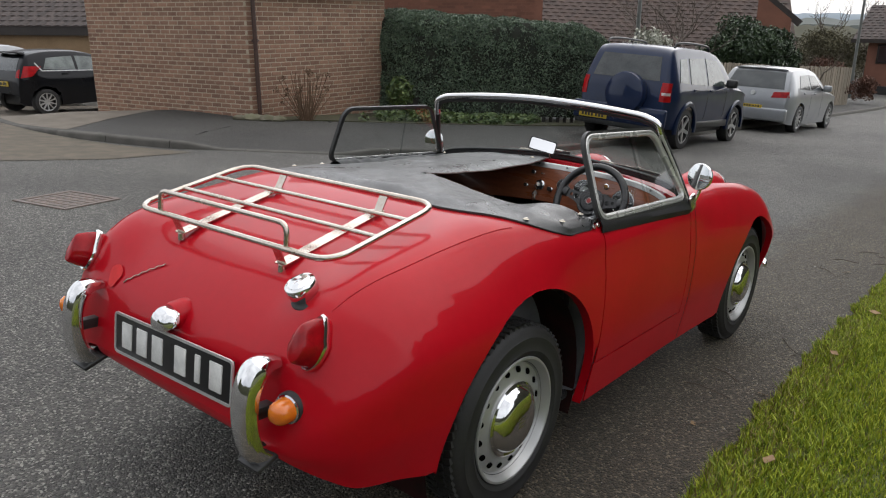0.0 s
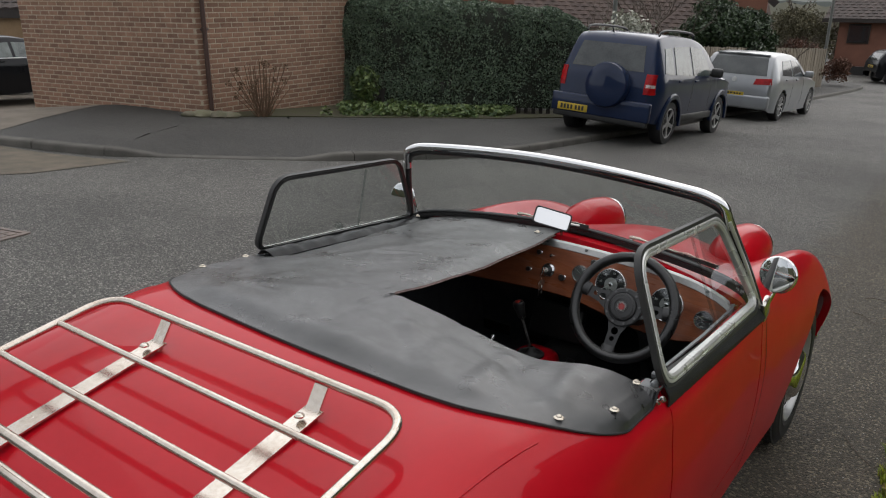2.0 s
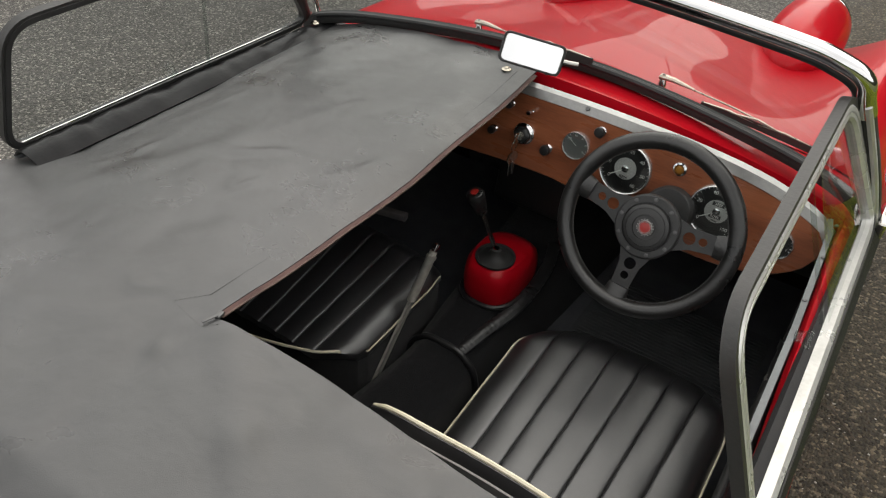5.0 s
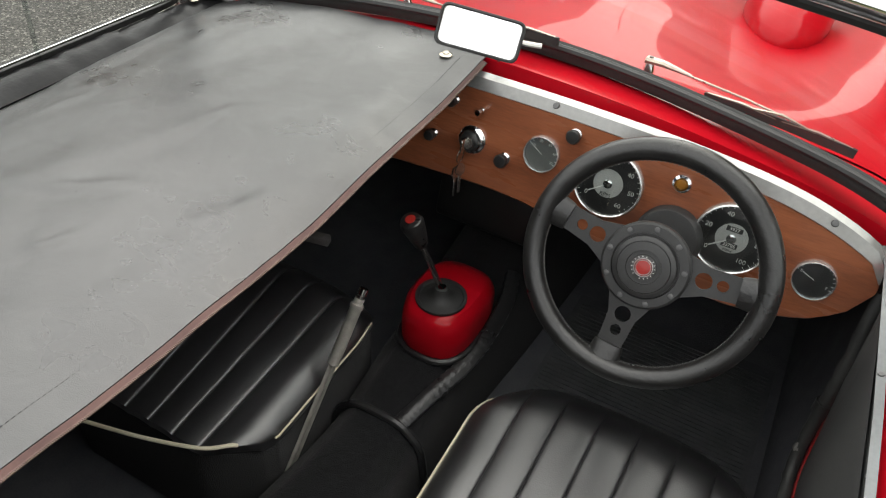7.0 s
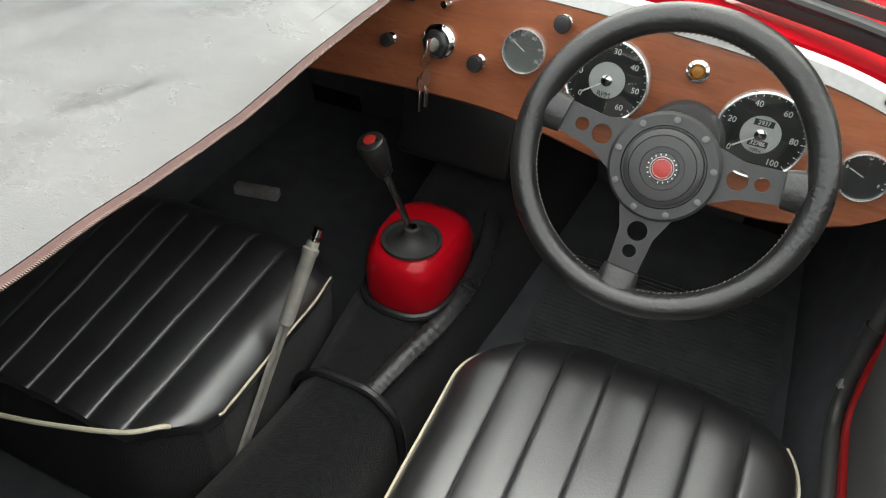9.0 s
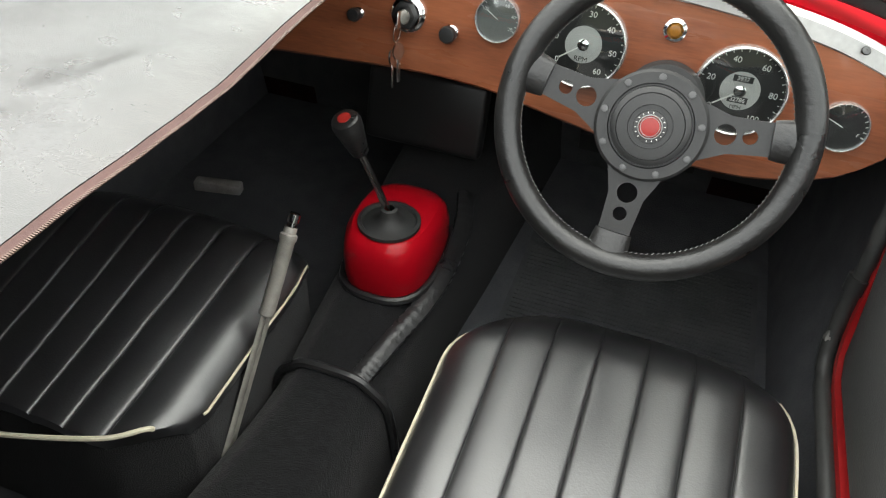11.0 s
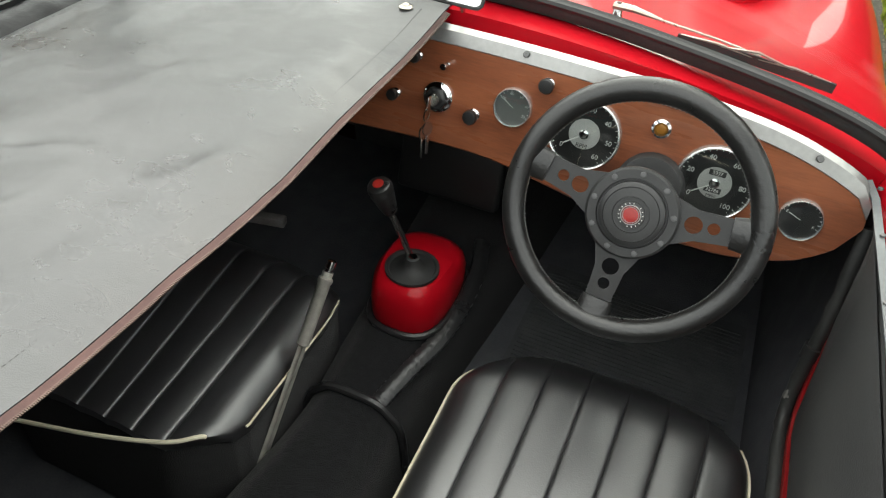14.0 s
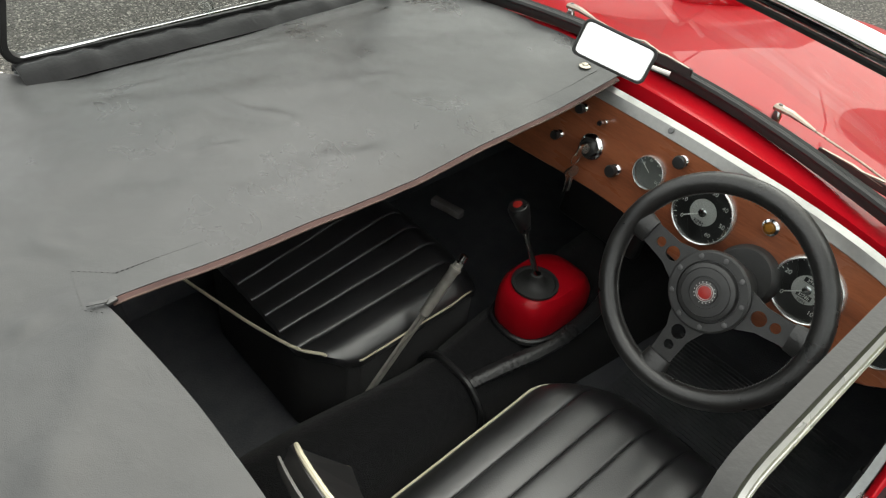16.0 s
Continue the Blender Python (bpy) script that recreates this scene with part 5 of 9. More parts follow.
    tr = part("inner_rail", bm, DULLRAIL, ss, "bright inner rail with screws")
    for y in (0.58, 0.72, 0.86, 0.98, 1.08):
        bm = bmesh.new()
        lathe(bm, [(0.0038, 0), (0.003, 0.0015), (0, 0.002)], facing(s * 0.578, y, 0.811, (-s * 0.25, 0, 1)), 12)
        part("screw", bm, DULLSTEEL, tr)
    bm = bmesh.new()
    box(bm, (0.030, 0.060, 0.008), pose(s * 0.592, 0.396, deck_z(0.592, 0.396) + 0.006), 0.003)
    box(bm, (0.012, 0.030, 0.022), pose(s * 0.604, 0.405, 0.826), 0.005)
    box(bm, (0.016, 0.012, 0.014), pose(s * 0.596, 0.425, 0.838, 20), 0.004)
    part("hinge_block", bm, DULLRAIL, ss, "dull alloy hinge block")
    return ss


sidescreen(1)
sidescreen(-1)

# round mirror on the right front wing, left one likewise
for s in (1, -1):
    wm = thing("wing_mirror", ROAD, "round chrome wing mirror on a short stalk", "mirror", "pair of wing mirrors")
    m = facing(s * (0.657 if s > 0 else 0.675), 1.140, 0.906 if s > 0 else 0.895, (-s * 0.18, -1, 0.10))
    bm = bmesh.new()
    lathe(bm, [(0.049, 0.0), (0.052, -0.004), (0.051, -0.012), (0.042, -0.028), (0.024, -0.038), (0, -0.041)], m, 36)
    part("shell", bm, CHROME, wm)
    bm = bmesh.new()
    lathe(bm, [(0.049, 0.0), (0.046, 0.001), (0, 0.001)], m, 36)
    part("mirror_glass", bm, MIRROR, wm)
    bm = bmesh.new()
    tube(bm, spline([Vector((s * 0.657, 1.172, 0.900)), Vector((s * 0.652, 1.190, 0.860)), Vector((s * 0.632, 1.190, 0.792))], 5), 0.007, 10)
    part("stalk", bm, CHROME, wm)
# ---- cockpit: tub, tunnel, seats, dash, wheel, levers ----
cockpit = thing("cockpit_trim", ROAD, "black carpeted cockpit floor, tunnel and side trim of the sports car", "car interior")
bm = bmesh.new()
grid(bm, [[Vector((x * (0.75 if y < 0.36 else 1.0), y, 0.24 + 0.004 * noise.noise(Vector((x * 9, y * 9, 0))))) for x in np.linspace(-0.60, 0.60, 26)] for y in np.linspace(0.05, 1.75, 36)])
part("floor_carpet", bm, LINING, cockpit)
for s in (1, -1):
    bm = bmesh.new()
    rows = []
    for y in np.linspace(0.03, 1.75, 30):
        k = 0.76 if y < 0.44 else 1.0  # drawn in round the rear wheels
        rows.append([Vector((s * 0.590 * k, y, 0.24)), Vector((s * 0.600 * k, y, 0.36)), Vector((s * 0.612 * k, y, 0.38)), Vector((s * 0.618 * k, y, 0.55)), Vector((s * 0.606 * k, y, 0.72)), Vector((s * 0.578, y, 0.79 if y < 1.15 else 0.75))])
    grid(bm, rows)
    part("side_trim", bm, LINING, cockpit)
    bm = bmesh.new()
    seal = spline([Vector((s * 0.586, 1.07, 0.76)), Vector((s * 0.588, 1.032, 0.63)), Vector((s * 0.588, 1.022, 0.556)), Vector((s * 0.588, 1.005, 0.492)), Vector((s * 0.588, 0.970, 0.467)), Vector((s * 0.588, 0.866, 0.462)), Vector((s * 0.588, 0.45, 0.455))], 6)
    tube(bm, seal, 0.0100, 10, scales=[1 + 0.22 * noise.noise(Vector((k * 0.9, s, 2.0))) for k in range(len(seal))])
    seal_ob = part("door_seal", bm, EDGERUBBER, cockpit, "worn black door seal")
    bm = bmesh.new()
    tube(bm, seal[9:12], 0.0135, 10)
    part("clamp", bm, BLACK, seal_ob, "black clamp round the seal")
    bm = bmesh.new()
    tube(bm, [q + Vector((-s * 0.004, -0.002, 0.001)) for q in seal[16:19]], 0.0072, 8, scales=[0.6, 1.0, 0.5])
    part("worn_patch", bm, GREYBACK, seal_ob, "pale worn patch on the seal")
    bm = bmesh.new()
    sweep(bm, spline([Vector((s * 0.601, 1.085, 0.79)), Vector((s * 0.601, 1.046, 0.680)), Vector((s * 0.601, 1.016, 0.592)), Vector((s * 0.601, 1.002, 0.527)), Vector((s * 0.601, 0.966, 0.482)), Vector((s * 0.601, 0.868, 0.474)), Vector((s * 0.601, 0.45, 0.470))], 6), [(-0.0055, -0.006), (0.0055, -0.006), (0.0055, 0.006), (-0.0055, 0.006)], up=(s, 0, 0))
    part("red_pillar_edge", bm, RED_DULL, cockpit, "red painted pillar edge")
    bm = bmesh.new()
    rows = []
    for y in np.linspace(0.45, 1.05, 26):
        zb = 0.492 + 0.30 * max(0.0, (y - 0.945) / 0.10) ** 1.3
        rows.append([Vector((s * 0.598, y, min(0.78, zb))), Vector((s * 0.590, y, min(0.785, zb + 0.02))), Vector((s * 0.586, y, max(min(0.79, zb + 0.025), 0.62 + 0.004 * math.sin(y * 30)))), Vector((s * 0.588, y, max(min(0.794, zb + 0.03), 0.74))), Vector((s * 0.580, y, 0.798))])
    grid(bm, rows)
    part("door_card", bm, DOORVINYL, cockpit, "padded black vinyl door card")
bm = bmesh.new()
grid(bm, [[Vector((x, 0.04 + 0.10 * (z - 0.24) * 0, z)) for x in np.linspace(-0.52, 0.52, 10)] for z in (0.24, 0.4, 0.6, 0.81)])
part("rear_bulkhead", bm, LINING, cockpit)
bm = bmesh.new()
grid(bm, [[Vector((x, 1.55 + 0.2 * (0.8 - z), z)) for x in np.linspace(-0.60, 0.60, 10)] for z in (0.24, 0.4, 0.55, 0.70)])
part("toe_board", bm, MAT_RUBBER, cockpit)
bm = bmesh.new()
grid(bm, [[Vector((x, y, z)) for x in np.linspace(-0.60, 0.60, 10)] for y, z in ((1.09, 0.775), (1.25, 0.755), (1.4, 0.72), (1.6, 0.69))])
part("under_scuttle", bm, LINING, cockpit)


def tunnel_line(y, w, z):
    return [Vector((-w - 0.035, y, 0.24)), Vector((-w - 0.01, y, z - 0.05)), Vector((-w + 0.015, y, z - 0.015)), Vector((-w * 0.5, y, z - 0.002)), Vector((0, y, z)), Vector((w * 0.5, y, z - 0.002)), Vector((w - 0.015, y, z - 0.015)), Vector((w + 0.01, y, z - 0.05)), Vector((w + 0.024, y, 0.24))]


bm = bmesh.new()
rows = []
for y in np.linspace(0.05, 1.7, 34):
    w = pchip([0.05, 0.5, 0.80, 1.0, 1.2, 1.7], [0.095, 0.086, 0.066, 0.068, 0.085, 0.12], y)
    z = pchip([0.05, 0.5, 0.80, 0.86, 1.0, 1.2, 1.7], [0.40, 0.405, 0.395, 0.412, 0.440, 0.452, 0.46], y)
    rows.append(spline(tunnel_line(y, w, z), 3))
grid(bm, rows)
part("tunnel", bm, CARPET, cockpit, "carpeted transmission tunnel")
bm = bmesh.new()
ring_line = [q + Vector((0, -0.003, 0.004)) for q in spline(tunnel_line(0.812, 0.070, 0.397), 4)]
sweep(bm, ring_line, ring(0.007, 8), up=(0, 1, 0))
part("tunnel_binding", bm, GLOSSVINYL, cockpit, "black vinyl binding")
bm = bmesh.new()
line = spline([Vector((0.038, 0.806, 0.396)), Vector((0.045, 0.835, 0.402)), Vector((0.060, 0.89, 0.412)), Vector((0.077, 0.95, 0.421)), Vector((0.085, 1.02, 0.430)), Vector((0.080, 1.11, 0.438)), Vector((0.062, 1.18, 0.450))], 14)
sweep(bm, line, [(-0.014, -0.006), (0.014, -0.006), (0.013, 0.002), (0.005, 0.006), (-0.005, 0.006), (-0.013, 0.002)], up=(0.3, 0, 1), scales=[1 + 0.05 * math.sin(i * 1.9) + 0.03 * math.sin(i * 4.1) for i in range(len(line))])
part("tunnel_edge_roll", bm, GLOSSVINYL, cockpit, "padded black vinyl edge")
bm = bmesh.new()
box(bm, (0.196, 0.03, 0.120), pose(-0.026, 1.225, 0.556, -14), 0.010, 3)
part("heater_panel", bm, PLASTIC, cockpit, "black panel below the dash")
bm = bmesh.new()
for i in range(34):
    box(bm, (0.40, 0.004, 0.004), pose(0.36, 1.02 + i * 0.011, 0.250))
box(bm, (0.42, 0.42, 0.006), pose(0.36, 1.2, 0.247))
part("floor_mat", bm, MAT_RUBBER, cockpit, "ribbed black rubber mat")
bm = bmesh.new()
box(bm, (0.085, 0.022, 0.02), pose(-0.385, 1.145, 0.36, 0, 0, 12), 0.004)
part("foot_bar", bm, surface("dull_bar_metal", (0.27, 0.26, 0.25), 0.6, 0.1, second=(0.17, 0.15, 0.14), scale=30), cockpit, "dull metal bar in the passenger footwell")


def cushion(name, label, x0, x1, y0, y1, zr, zf, seams, rear_pipe, pipe_from):
    """A pleated vinyl cushion with cream piping; seams are (x at the rear, x at the front)."""
    seat = thing(name, ROAD, label, "car seat", "pair of seats")
    w, d, mid = x1 - x0, y1 - y0, (x0 + x1) / 2
    NVY = 44
    steps = (0.0, 0.018, 0.04, 0.08, 0.15, 0.25, 0.37, 0.5, 0.63, 0.75, 0.85, 0.92, 0.96, 0.982)
    def outline(v):
        return 1.0 - 0.11 * max(0.0, (v - 0.74) / 0.26) ** 2.4 - 0.03 * max(0.0, (0.15 - v) / 0.15)
    rows = []
    for j in range(NVY + 1):
        v = j / NVY
        lo, hi = mid - w / 2 * outline(v), mid + w / 2 * outline(v)
        marks = [lo] + [min(hi - 0.006, max(lo + 0.006, a + (b - a) * v)) for a, b in seams] + [hi]
        row = []
        for k in range(len(marks) - 1):
            for t in steps if k < len(marks) - 2 else steps + (1.0,):
                x = marks[k] + (marks[k + 1] - marks[k]) * t
                u = (x - x0) / w
                e = abs(2 * u - 1)
                z = zr + (zf - zr) * v + 0.020 * (1 - min(1.0, e) ** 2.6)
                puff = 0.55 * (1 - abs(2 * t - 1) ** 22) + 0.45 * (1 - (2 * t - 1) ** 2)
                z += 0.0062 * puff * (1.0 if v < 0.86 else max(0.25, 1 - (v - 0.86) / 0.14))
                z -= 0.055 * max(0.0, (v - 0.80) / 0.20) ** 2
                z -= 0.014 * max(0.0, (min(1.0, e) - 0.84) / 0.16) ** 2
                z += 0.0018 * noise.noise(Vector((x * 14, v * 6, 0.5)))
                row.append(Vector((x, y0 + d * v + 0.075 * max(0.0, 1 - v / 0.25) * max(0.0, (min(1.0, e) - 0.6) / 0.4) ** 2 - (0.085 if u < 0.5 and x0 > 0 else 0.035) * max(0.0, v - 0.7) / 0.3 * min(1.0, e) ** 4, z)))
        rows.append(row)
    bm = bmesh.new()
    grid(bm, rows)
    rim = rows[0] + [r[-1] for r in rows[1:]] + rows[-1][-2::-1] + [r[0] for r in rows[-2:0:-1]]
    grid(bm, [rim, [q + Vector((0, 0, -0.016)) for q in rim]], True)
    bmesh.ops.remove_doubles(bm, verts=bm.verts, dist=1e-5)
    part("cushion", bm, LEATHER, seat, "pleated black vinyl cushion", smooth=55)
    bm = bmesh.new()
    inset = [Vector((mid + (q.x - mid) * 0.985, (y0 + y1) / 2 + (q.y - (y0 + y1) / 2) * 0.985, q.z - 0.012)) for q in rim]
    grid(bm, [inset, [Vector((q.x, q.y, 0.25)) for q in inset]], True)
    part("seat_base", bm, CARPET, seat, "black seat base")
    for side, dx in ((0, -0.002), (-1, 0.002)):
        pipe = [r[side] + Vector((dx, 0, 0.001)) for r in rows if r[side].y > pipe_from][:-2:2]
        bm = bmesh.new()
        tube(bm, pipe, 0.0019, 8)
        part("piping", bm, PIPING, seat, "cream piping")
    if rear_pipe:
        bm = bmesh.new()
        tube(bm, spline([Vector(q) for q in rear_pipe], 6), 0.0030, 8)
        part("rear_piping", bm, PIPING, seat, "cream piping")
    return seat


driver = cushion("driver_seat", "black pleated vinyl driver's seat with cream piping", 0.142, 0.561, 0.43, 0.985, 0.430, 0.470, [(0.206 + 0.0540 * k, 0.2085 + 0.0580 * k) for k in range(6)], None, 0.0)
passenger = cushion("passenger_seat", "black pleated vinyl passenger seat with cream piping under the tonneau", -0.520, -0.086, 0.578, 0.985, 0.456, 0.470, [(-0.385, -0.445), (-0.335, -0.390), (-0.286, -0.332), (-0.241, -0.274), (-0.197, -0.215), (-0.152, -0.158)], [(-0.52, 0.486, 0.478), (-0.405, 0.507, 0.484), (-0.300, 0.530, 0.486), (-0.232, 0.546, 0.487), (-0.170, 0.565, 0.488), (-0.133, 0.581, 0.488), (-0.110, 0.602, 0.486), (-0.107, 0.610, 0.478)], 0.66)
# driver's backrest: a padded shell leaning back, its top edge piped in cream
bm = bmesh.new()
rows = []
for k in range(13):
    u = k / 12
    x = 0.146 + 0.397 * u
    rise = 0.783 - 0.05 * abs(2 * u - 1) ** 4 + 0.012 * math.sin(math.pi * u)
    bow = -0.004 * math.sin(math.pi * u) - 0.030 * max(0.0, 1 - u / 0.35) ** 2
    rows.append([Vector((x, 0.475 - bow, 0.40)), Vector((x, 0.445 - bow, 0.60)), Vector((x, 0.372 - bow, rise - 0.02)), Vector((x, 0.368 - bow, rise - 0.003)), Vector((x, 0.360 - bow, rise - 0.003)), Vector((x, 0.349 - bow, rise - 0.03)), Vector((x, 0.385 - bow, 0.55)), Vector((x, 0.42 - bow, 0.40))])
vs = grid(bm, rows, True)
for end in (vs[0], vs[-1][::-1]):
    bm.faces.new(end)
back = part("backrest", bm, LEATHER, driver, "black vinyl backrest")
bm = bmesh.new()
tube(bm, spline([rows[0][1] + Vector((-0.001, -0.004, 0)), rows[0][2] + Vector((-0.001, -0.003, -0.02)), rows[0][3] + Vector((0.003, -0.002, -0.001))], 4) + [r[4] + Vector((0, 0.005, 0.001)) for r in rows[1:]], 0.0034, 8)
part("top_piping", bm, PIPING, back, "cream piping")
bm = bmesh.new()
grid(bm, [[r[5] + Vector((0, -0.002, 0.020)), r[5] + Vector((0, -0.004, 0)), r[6] + Vector((0, -0.004, 0))] for r in rows])
thicken(bm, 0.003)
part("back_board", bm, GREYBACK, back, "grey fabric back")

# ---- gearbox cover, gear lever, handbrake ----
cover = thing("gearbox_cover", ROAD @ Matrix.Translation((0.008, 1.018, 0.430)), "glossy red domed gearbox cover with black rubber gaiter", "gear lever")


def squircle(rx, ry0, ry1, z, p=2.8, n=36, yo=0.0):
    out = []
    for i in range(n):
        a = 2 * math.pi * i / n
        c, s = math.cos(a), math.sin(a)
        k = (abs(c) ** p + abs(s) ** p) ** (-1 / p)
        out.append(Vector((rx * c * k, (ry1 if s > 0 else ry0) * s * k + yo, z)))
    return out


bm = bmesh.new()
rows = [squircle(0.060, 0.086, 0.108, -0.008), squircle(0.063, 0.091, 0.112, 0.010), squircle(0.064, 0.092, 0.108, 0.036), squircle(0.063, 0.091, 0.094, 0.058), squircle(0.060, 0.087, 0.076, 0.076), squircle(0.052, 0.077, 0.056, 0.0865), squircle(0.03, 0.045, 0.03, 0.090)]
vs = grid(bm, rows, True)
bm.faces.new(vs[-1])
part("dome", bm, RED, cover, "glossy red dome")
bm = bmesh.new()
sweep(bm, squircle(0.066, 0.094, 0.114, 0.0), ring(0.006, 8), True)
part("dome_edging", bm, GLOSSVINYL, cover, "black beaded edging")
GT = Matrix.Translation((0.002, -0.034, 0.0895)) @ Matrix.Diagonal((0.80, 0.80, 0.8, 1))
bm = bmesh.new()
lathe(bm, [(0.054, 0.0), (0.054, 0.006), (0.048, 0.007), (0.045, 0.002), (0.034, 0.004), (0.022, 0.010), (0.016, 0.020), (0.014, 0.030), (0.009, 0.032)], GT, 40)
part("gaiter", bm, RUBBER, cover, "black rubber gaiter")
A, K = Vector((-0.004, -0.033, 0.117)), Vector((-0.031, -0.076, 0.251))
ax = (K - A).normalized()
bm = bmesh.new()
tube(bm, [A - ax * 0.02, A.lerp(K, 0.5), K], 0.0052, 12)
part("lever", bm, STEEL, cover, "steel gear lever")
bm = bmesh.new()
m = Matrix.Translation(K) @ ax.to_track_quat("Z", "Y").to_matrix().to_4x4()
lathe(bm, [(0.007, -0.040), (0.0110, -0.037), (0.0140, -0.02), (0.0175, 0.002), (0.0185, 0.012), (0.0165, 0.019), (0.0125, 0.0215), (0.0, 0.0212)], m, 28)
kb = part("knob", bm, RIMHIDE, cover, "black leather gear knob")
bm = bmesh.new()
lathe(bm, [(0.0085, 0.0208), (0.0080, 0.0222), (0, 0.0226)], m, 24)
part("badge", bm, REDBADGE, kb, "red badge")

WORNALLOY = surface("worn_pale_alloy", (0.46, 0.44, 0.39), 0.34, 0.35, second=(0.32, 0.30, 0.27), scale=60, rvar=0.1)
hb = thing("handbrake", ROAD, "steel handbrake lever beside the tunnel", "handbrake")
T0, T1 = Vector((-0.081, 0.716, 0.386)), Vector((-0.064, 0.859, 0.588))
d = (T1 - T0).normalized()
bm = bmesh.new()
sweep(bm, [T0 - d * 0.11, T0.lerp(T1, 0.3), T0.lerp(T1, 0.55)], [(-0.004, -0.006), (0.004, -0.006), (0.004, 0.005), (0.0015, 0.003), (-0.0015, 0.003), (-0.004, 0.005)], up=(0, -0.6, 0.7))
part("lever", bm, WORNALLOY, hb, "ribbed steel lever")
m = Matrix.Translation(T0.lerp(T1, 0.53)) @ d.to_track_quat("Z", "Y").to_matrix().to_4x4()
bm = bmesh.new()
L = (T1 - T0).length * 0.47
lathe(bm, [(0.0075, -0.002), (0.0095, 0.0), (0.0095, L - 0.022), (0.0108, L - 0.020), (0.0108, L - 0.014), (0.008, L - 0.012), (0.008, L - 0.004)], m, 20)
part("grip", bm, WORNALLOY, hb, "grey grip sleeve")
bm = bmesh.new()
lathe(bm, [(0.0055, L - 0.012), (0.0055, L), (0.0075, L + 0.002), (0.0075, L + 0.012), (0.005, L + 0.014), (0, L + 0.014)], m, 16)
part("button", bm, CHROME, hb, "chrome release button")

# ---- dash ----
dash = thing("dashboard", ROAD, "polished walnut dashboard with round chrome-rimmed gauges", "dashboard")
DN = Vector((0, -1, 0.22)).normalized()
def dash_y(z):
    return 1.062 + (z - 0.78) * 0.22
top_edge = spline([Vector((-0.57, 0, 0.800)), Vector((-0.45, 0, 0.842)), Vector((-0.2, 0, 0.858)), Vector((0.05, 0, 0.860)), Vector((0.2, 0, 0.857)), Vector((0.35, 0, 0.849)), Vector((0.47, 0, 0.832)), Vector((0.56, 0, 0.800)), Vector((0.578, 0, 0.770))], 6)
low_edge = spline([Vector((x, 0, z)) for x, z in ((-0.57, 0.690), (-0.35, 0.698), (-0.15, 0.710), (0.0, 0.718), (0.10, 0.716), (0.20, 0.699), (0.31, 0.681), (0.40, 0.677), (0.455, 0.682), (0.512, 0.697), (0.546, 0.718), (0.570, 0.744), (0.578, 0.765))], 6)
def along(line, x):
    for a, b in zip(line, line[1:]):
        if a.x <= x <= b.x:
            return a.lerp(b, (x - a.x) / max(1e-9, b.x - a.x)).z
    return line[-1].z
bm = bmesh.new()
rows = []
for x in np.linspace(-0.57, 0.577, 60):
    zt, zb = along(top_edge, x), along(low_edge, x)
    row = [Vector((x, dash_y(zt) + 0.03, zt + 0.002)), Vector((x, dash_y(zt) + 0.006, zt))]
    row += [Vector((x, dash_y(zt + (zb - zt) * k / 6), zt + (zb - zt) * k / 6)) for k in range(7)]
    row += [Vector((x, dash_y(zb) + 0.003, zb - 0.004)), Vector((x, dash_y(zb) + 0.014, zb - 0.005))]
    rows.append(row)
grid(bm, rows)
part("veneer_panel", bm, WOOD, dash, "glossy walnut veneer")
bm = bmesh.new()
rows = []
for x in np.linspace(-0.085, 0.575, 40):
    zt = along(top_edge, x)
    rows.append([Vector((x, dash_y(zt) - 0.0015, zt - 0.003)), Vector((x, dash_y(zt) - 0.003, zt - 0.001)), Vector((x, dash_y(zt) + 0.003, zt + 0.015)), Vector((x, dash_y(zt) + 0.014, zt + 0.019))])
grid(bm, rows)
thicken(bm, 0.003)
rail = part("top_rail", bm, WHITE_TRIM, dash, "pale polished top rail")
for x in (-0.02, 0.117, 0.33, 0.50):
    zt = along(top_edge, x)
    bm = bmesh.new()
    lathe(bm, [(0.0048, 0), (0.004, 0.002), (0.001, 0.0024), (0, 0.0012)], facing(x, dash_y(zt) - 0.001, zt + 0.0105, (0, -0.75, 0.66)), 14)
    part("screw", bm, DULLSTEEL, rail)


def on_dash(x, z, lift=0.0):
    y = dash_y(z)
    q = Vector((x, y, z)) + DN * lift
    # local x to the right, local y up the face, local z out of it
    up = Vector((0, DN.z, -DN.y)).normalized()
    right = up.cross(DN).normalized()
    return Matrix((( right.x, up.x, DN.x, q.x), (right.y, up.y, DN.y, q.y), (right.z, up.z, DN.z, q.z), (0, 0, 0, 1)))


def lettering(name, text, size, m, material, parent):
    cu = bpy.data.curves.new(name, "FONT")
    cu.body, cu.size, cu.align_x, cu.align_y, cu.extrude = text, size, "CENTER", "CENTER", 0.0002
    tmp = new(name + "_text", cu)
    me = bpy.data.meshes.new_from_object(tmp.evaluated_get(bpy.context.evaluated_depsgraph_get()))
    bpy.data.objects.remove(tmp)
    me.materials.clear()
    ob = dress(name, me, material, parent, smooth=0)
    ob.matrix_local = m
    return ob


BEZEL = surface("bright_bezel", (0.72, 0.72, 0.71), 0.14, 0.78, second=(0.60, 0.60, 0.59), scale=30, rvar=0.05, spec=0.8)


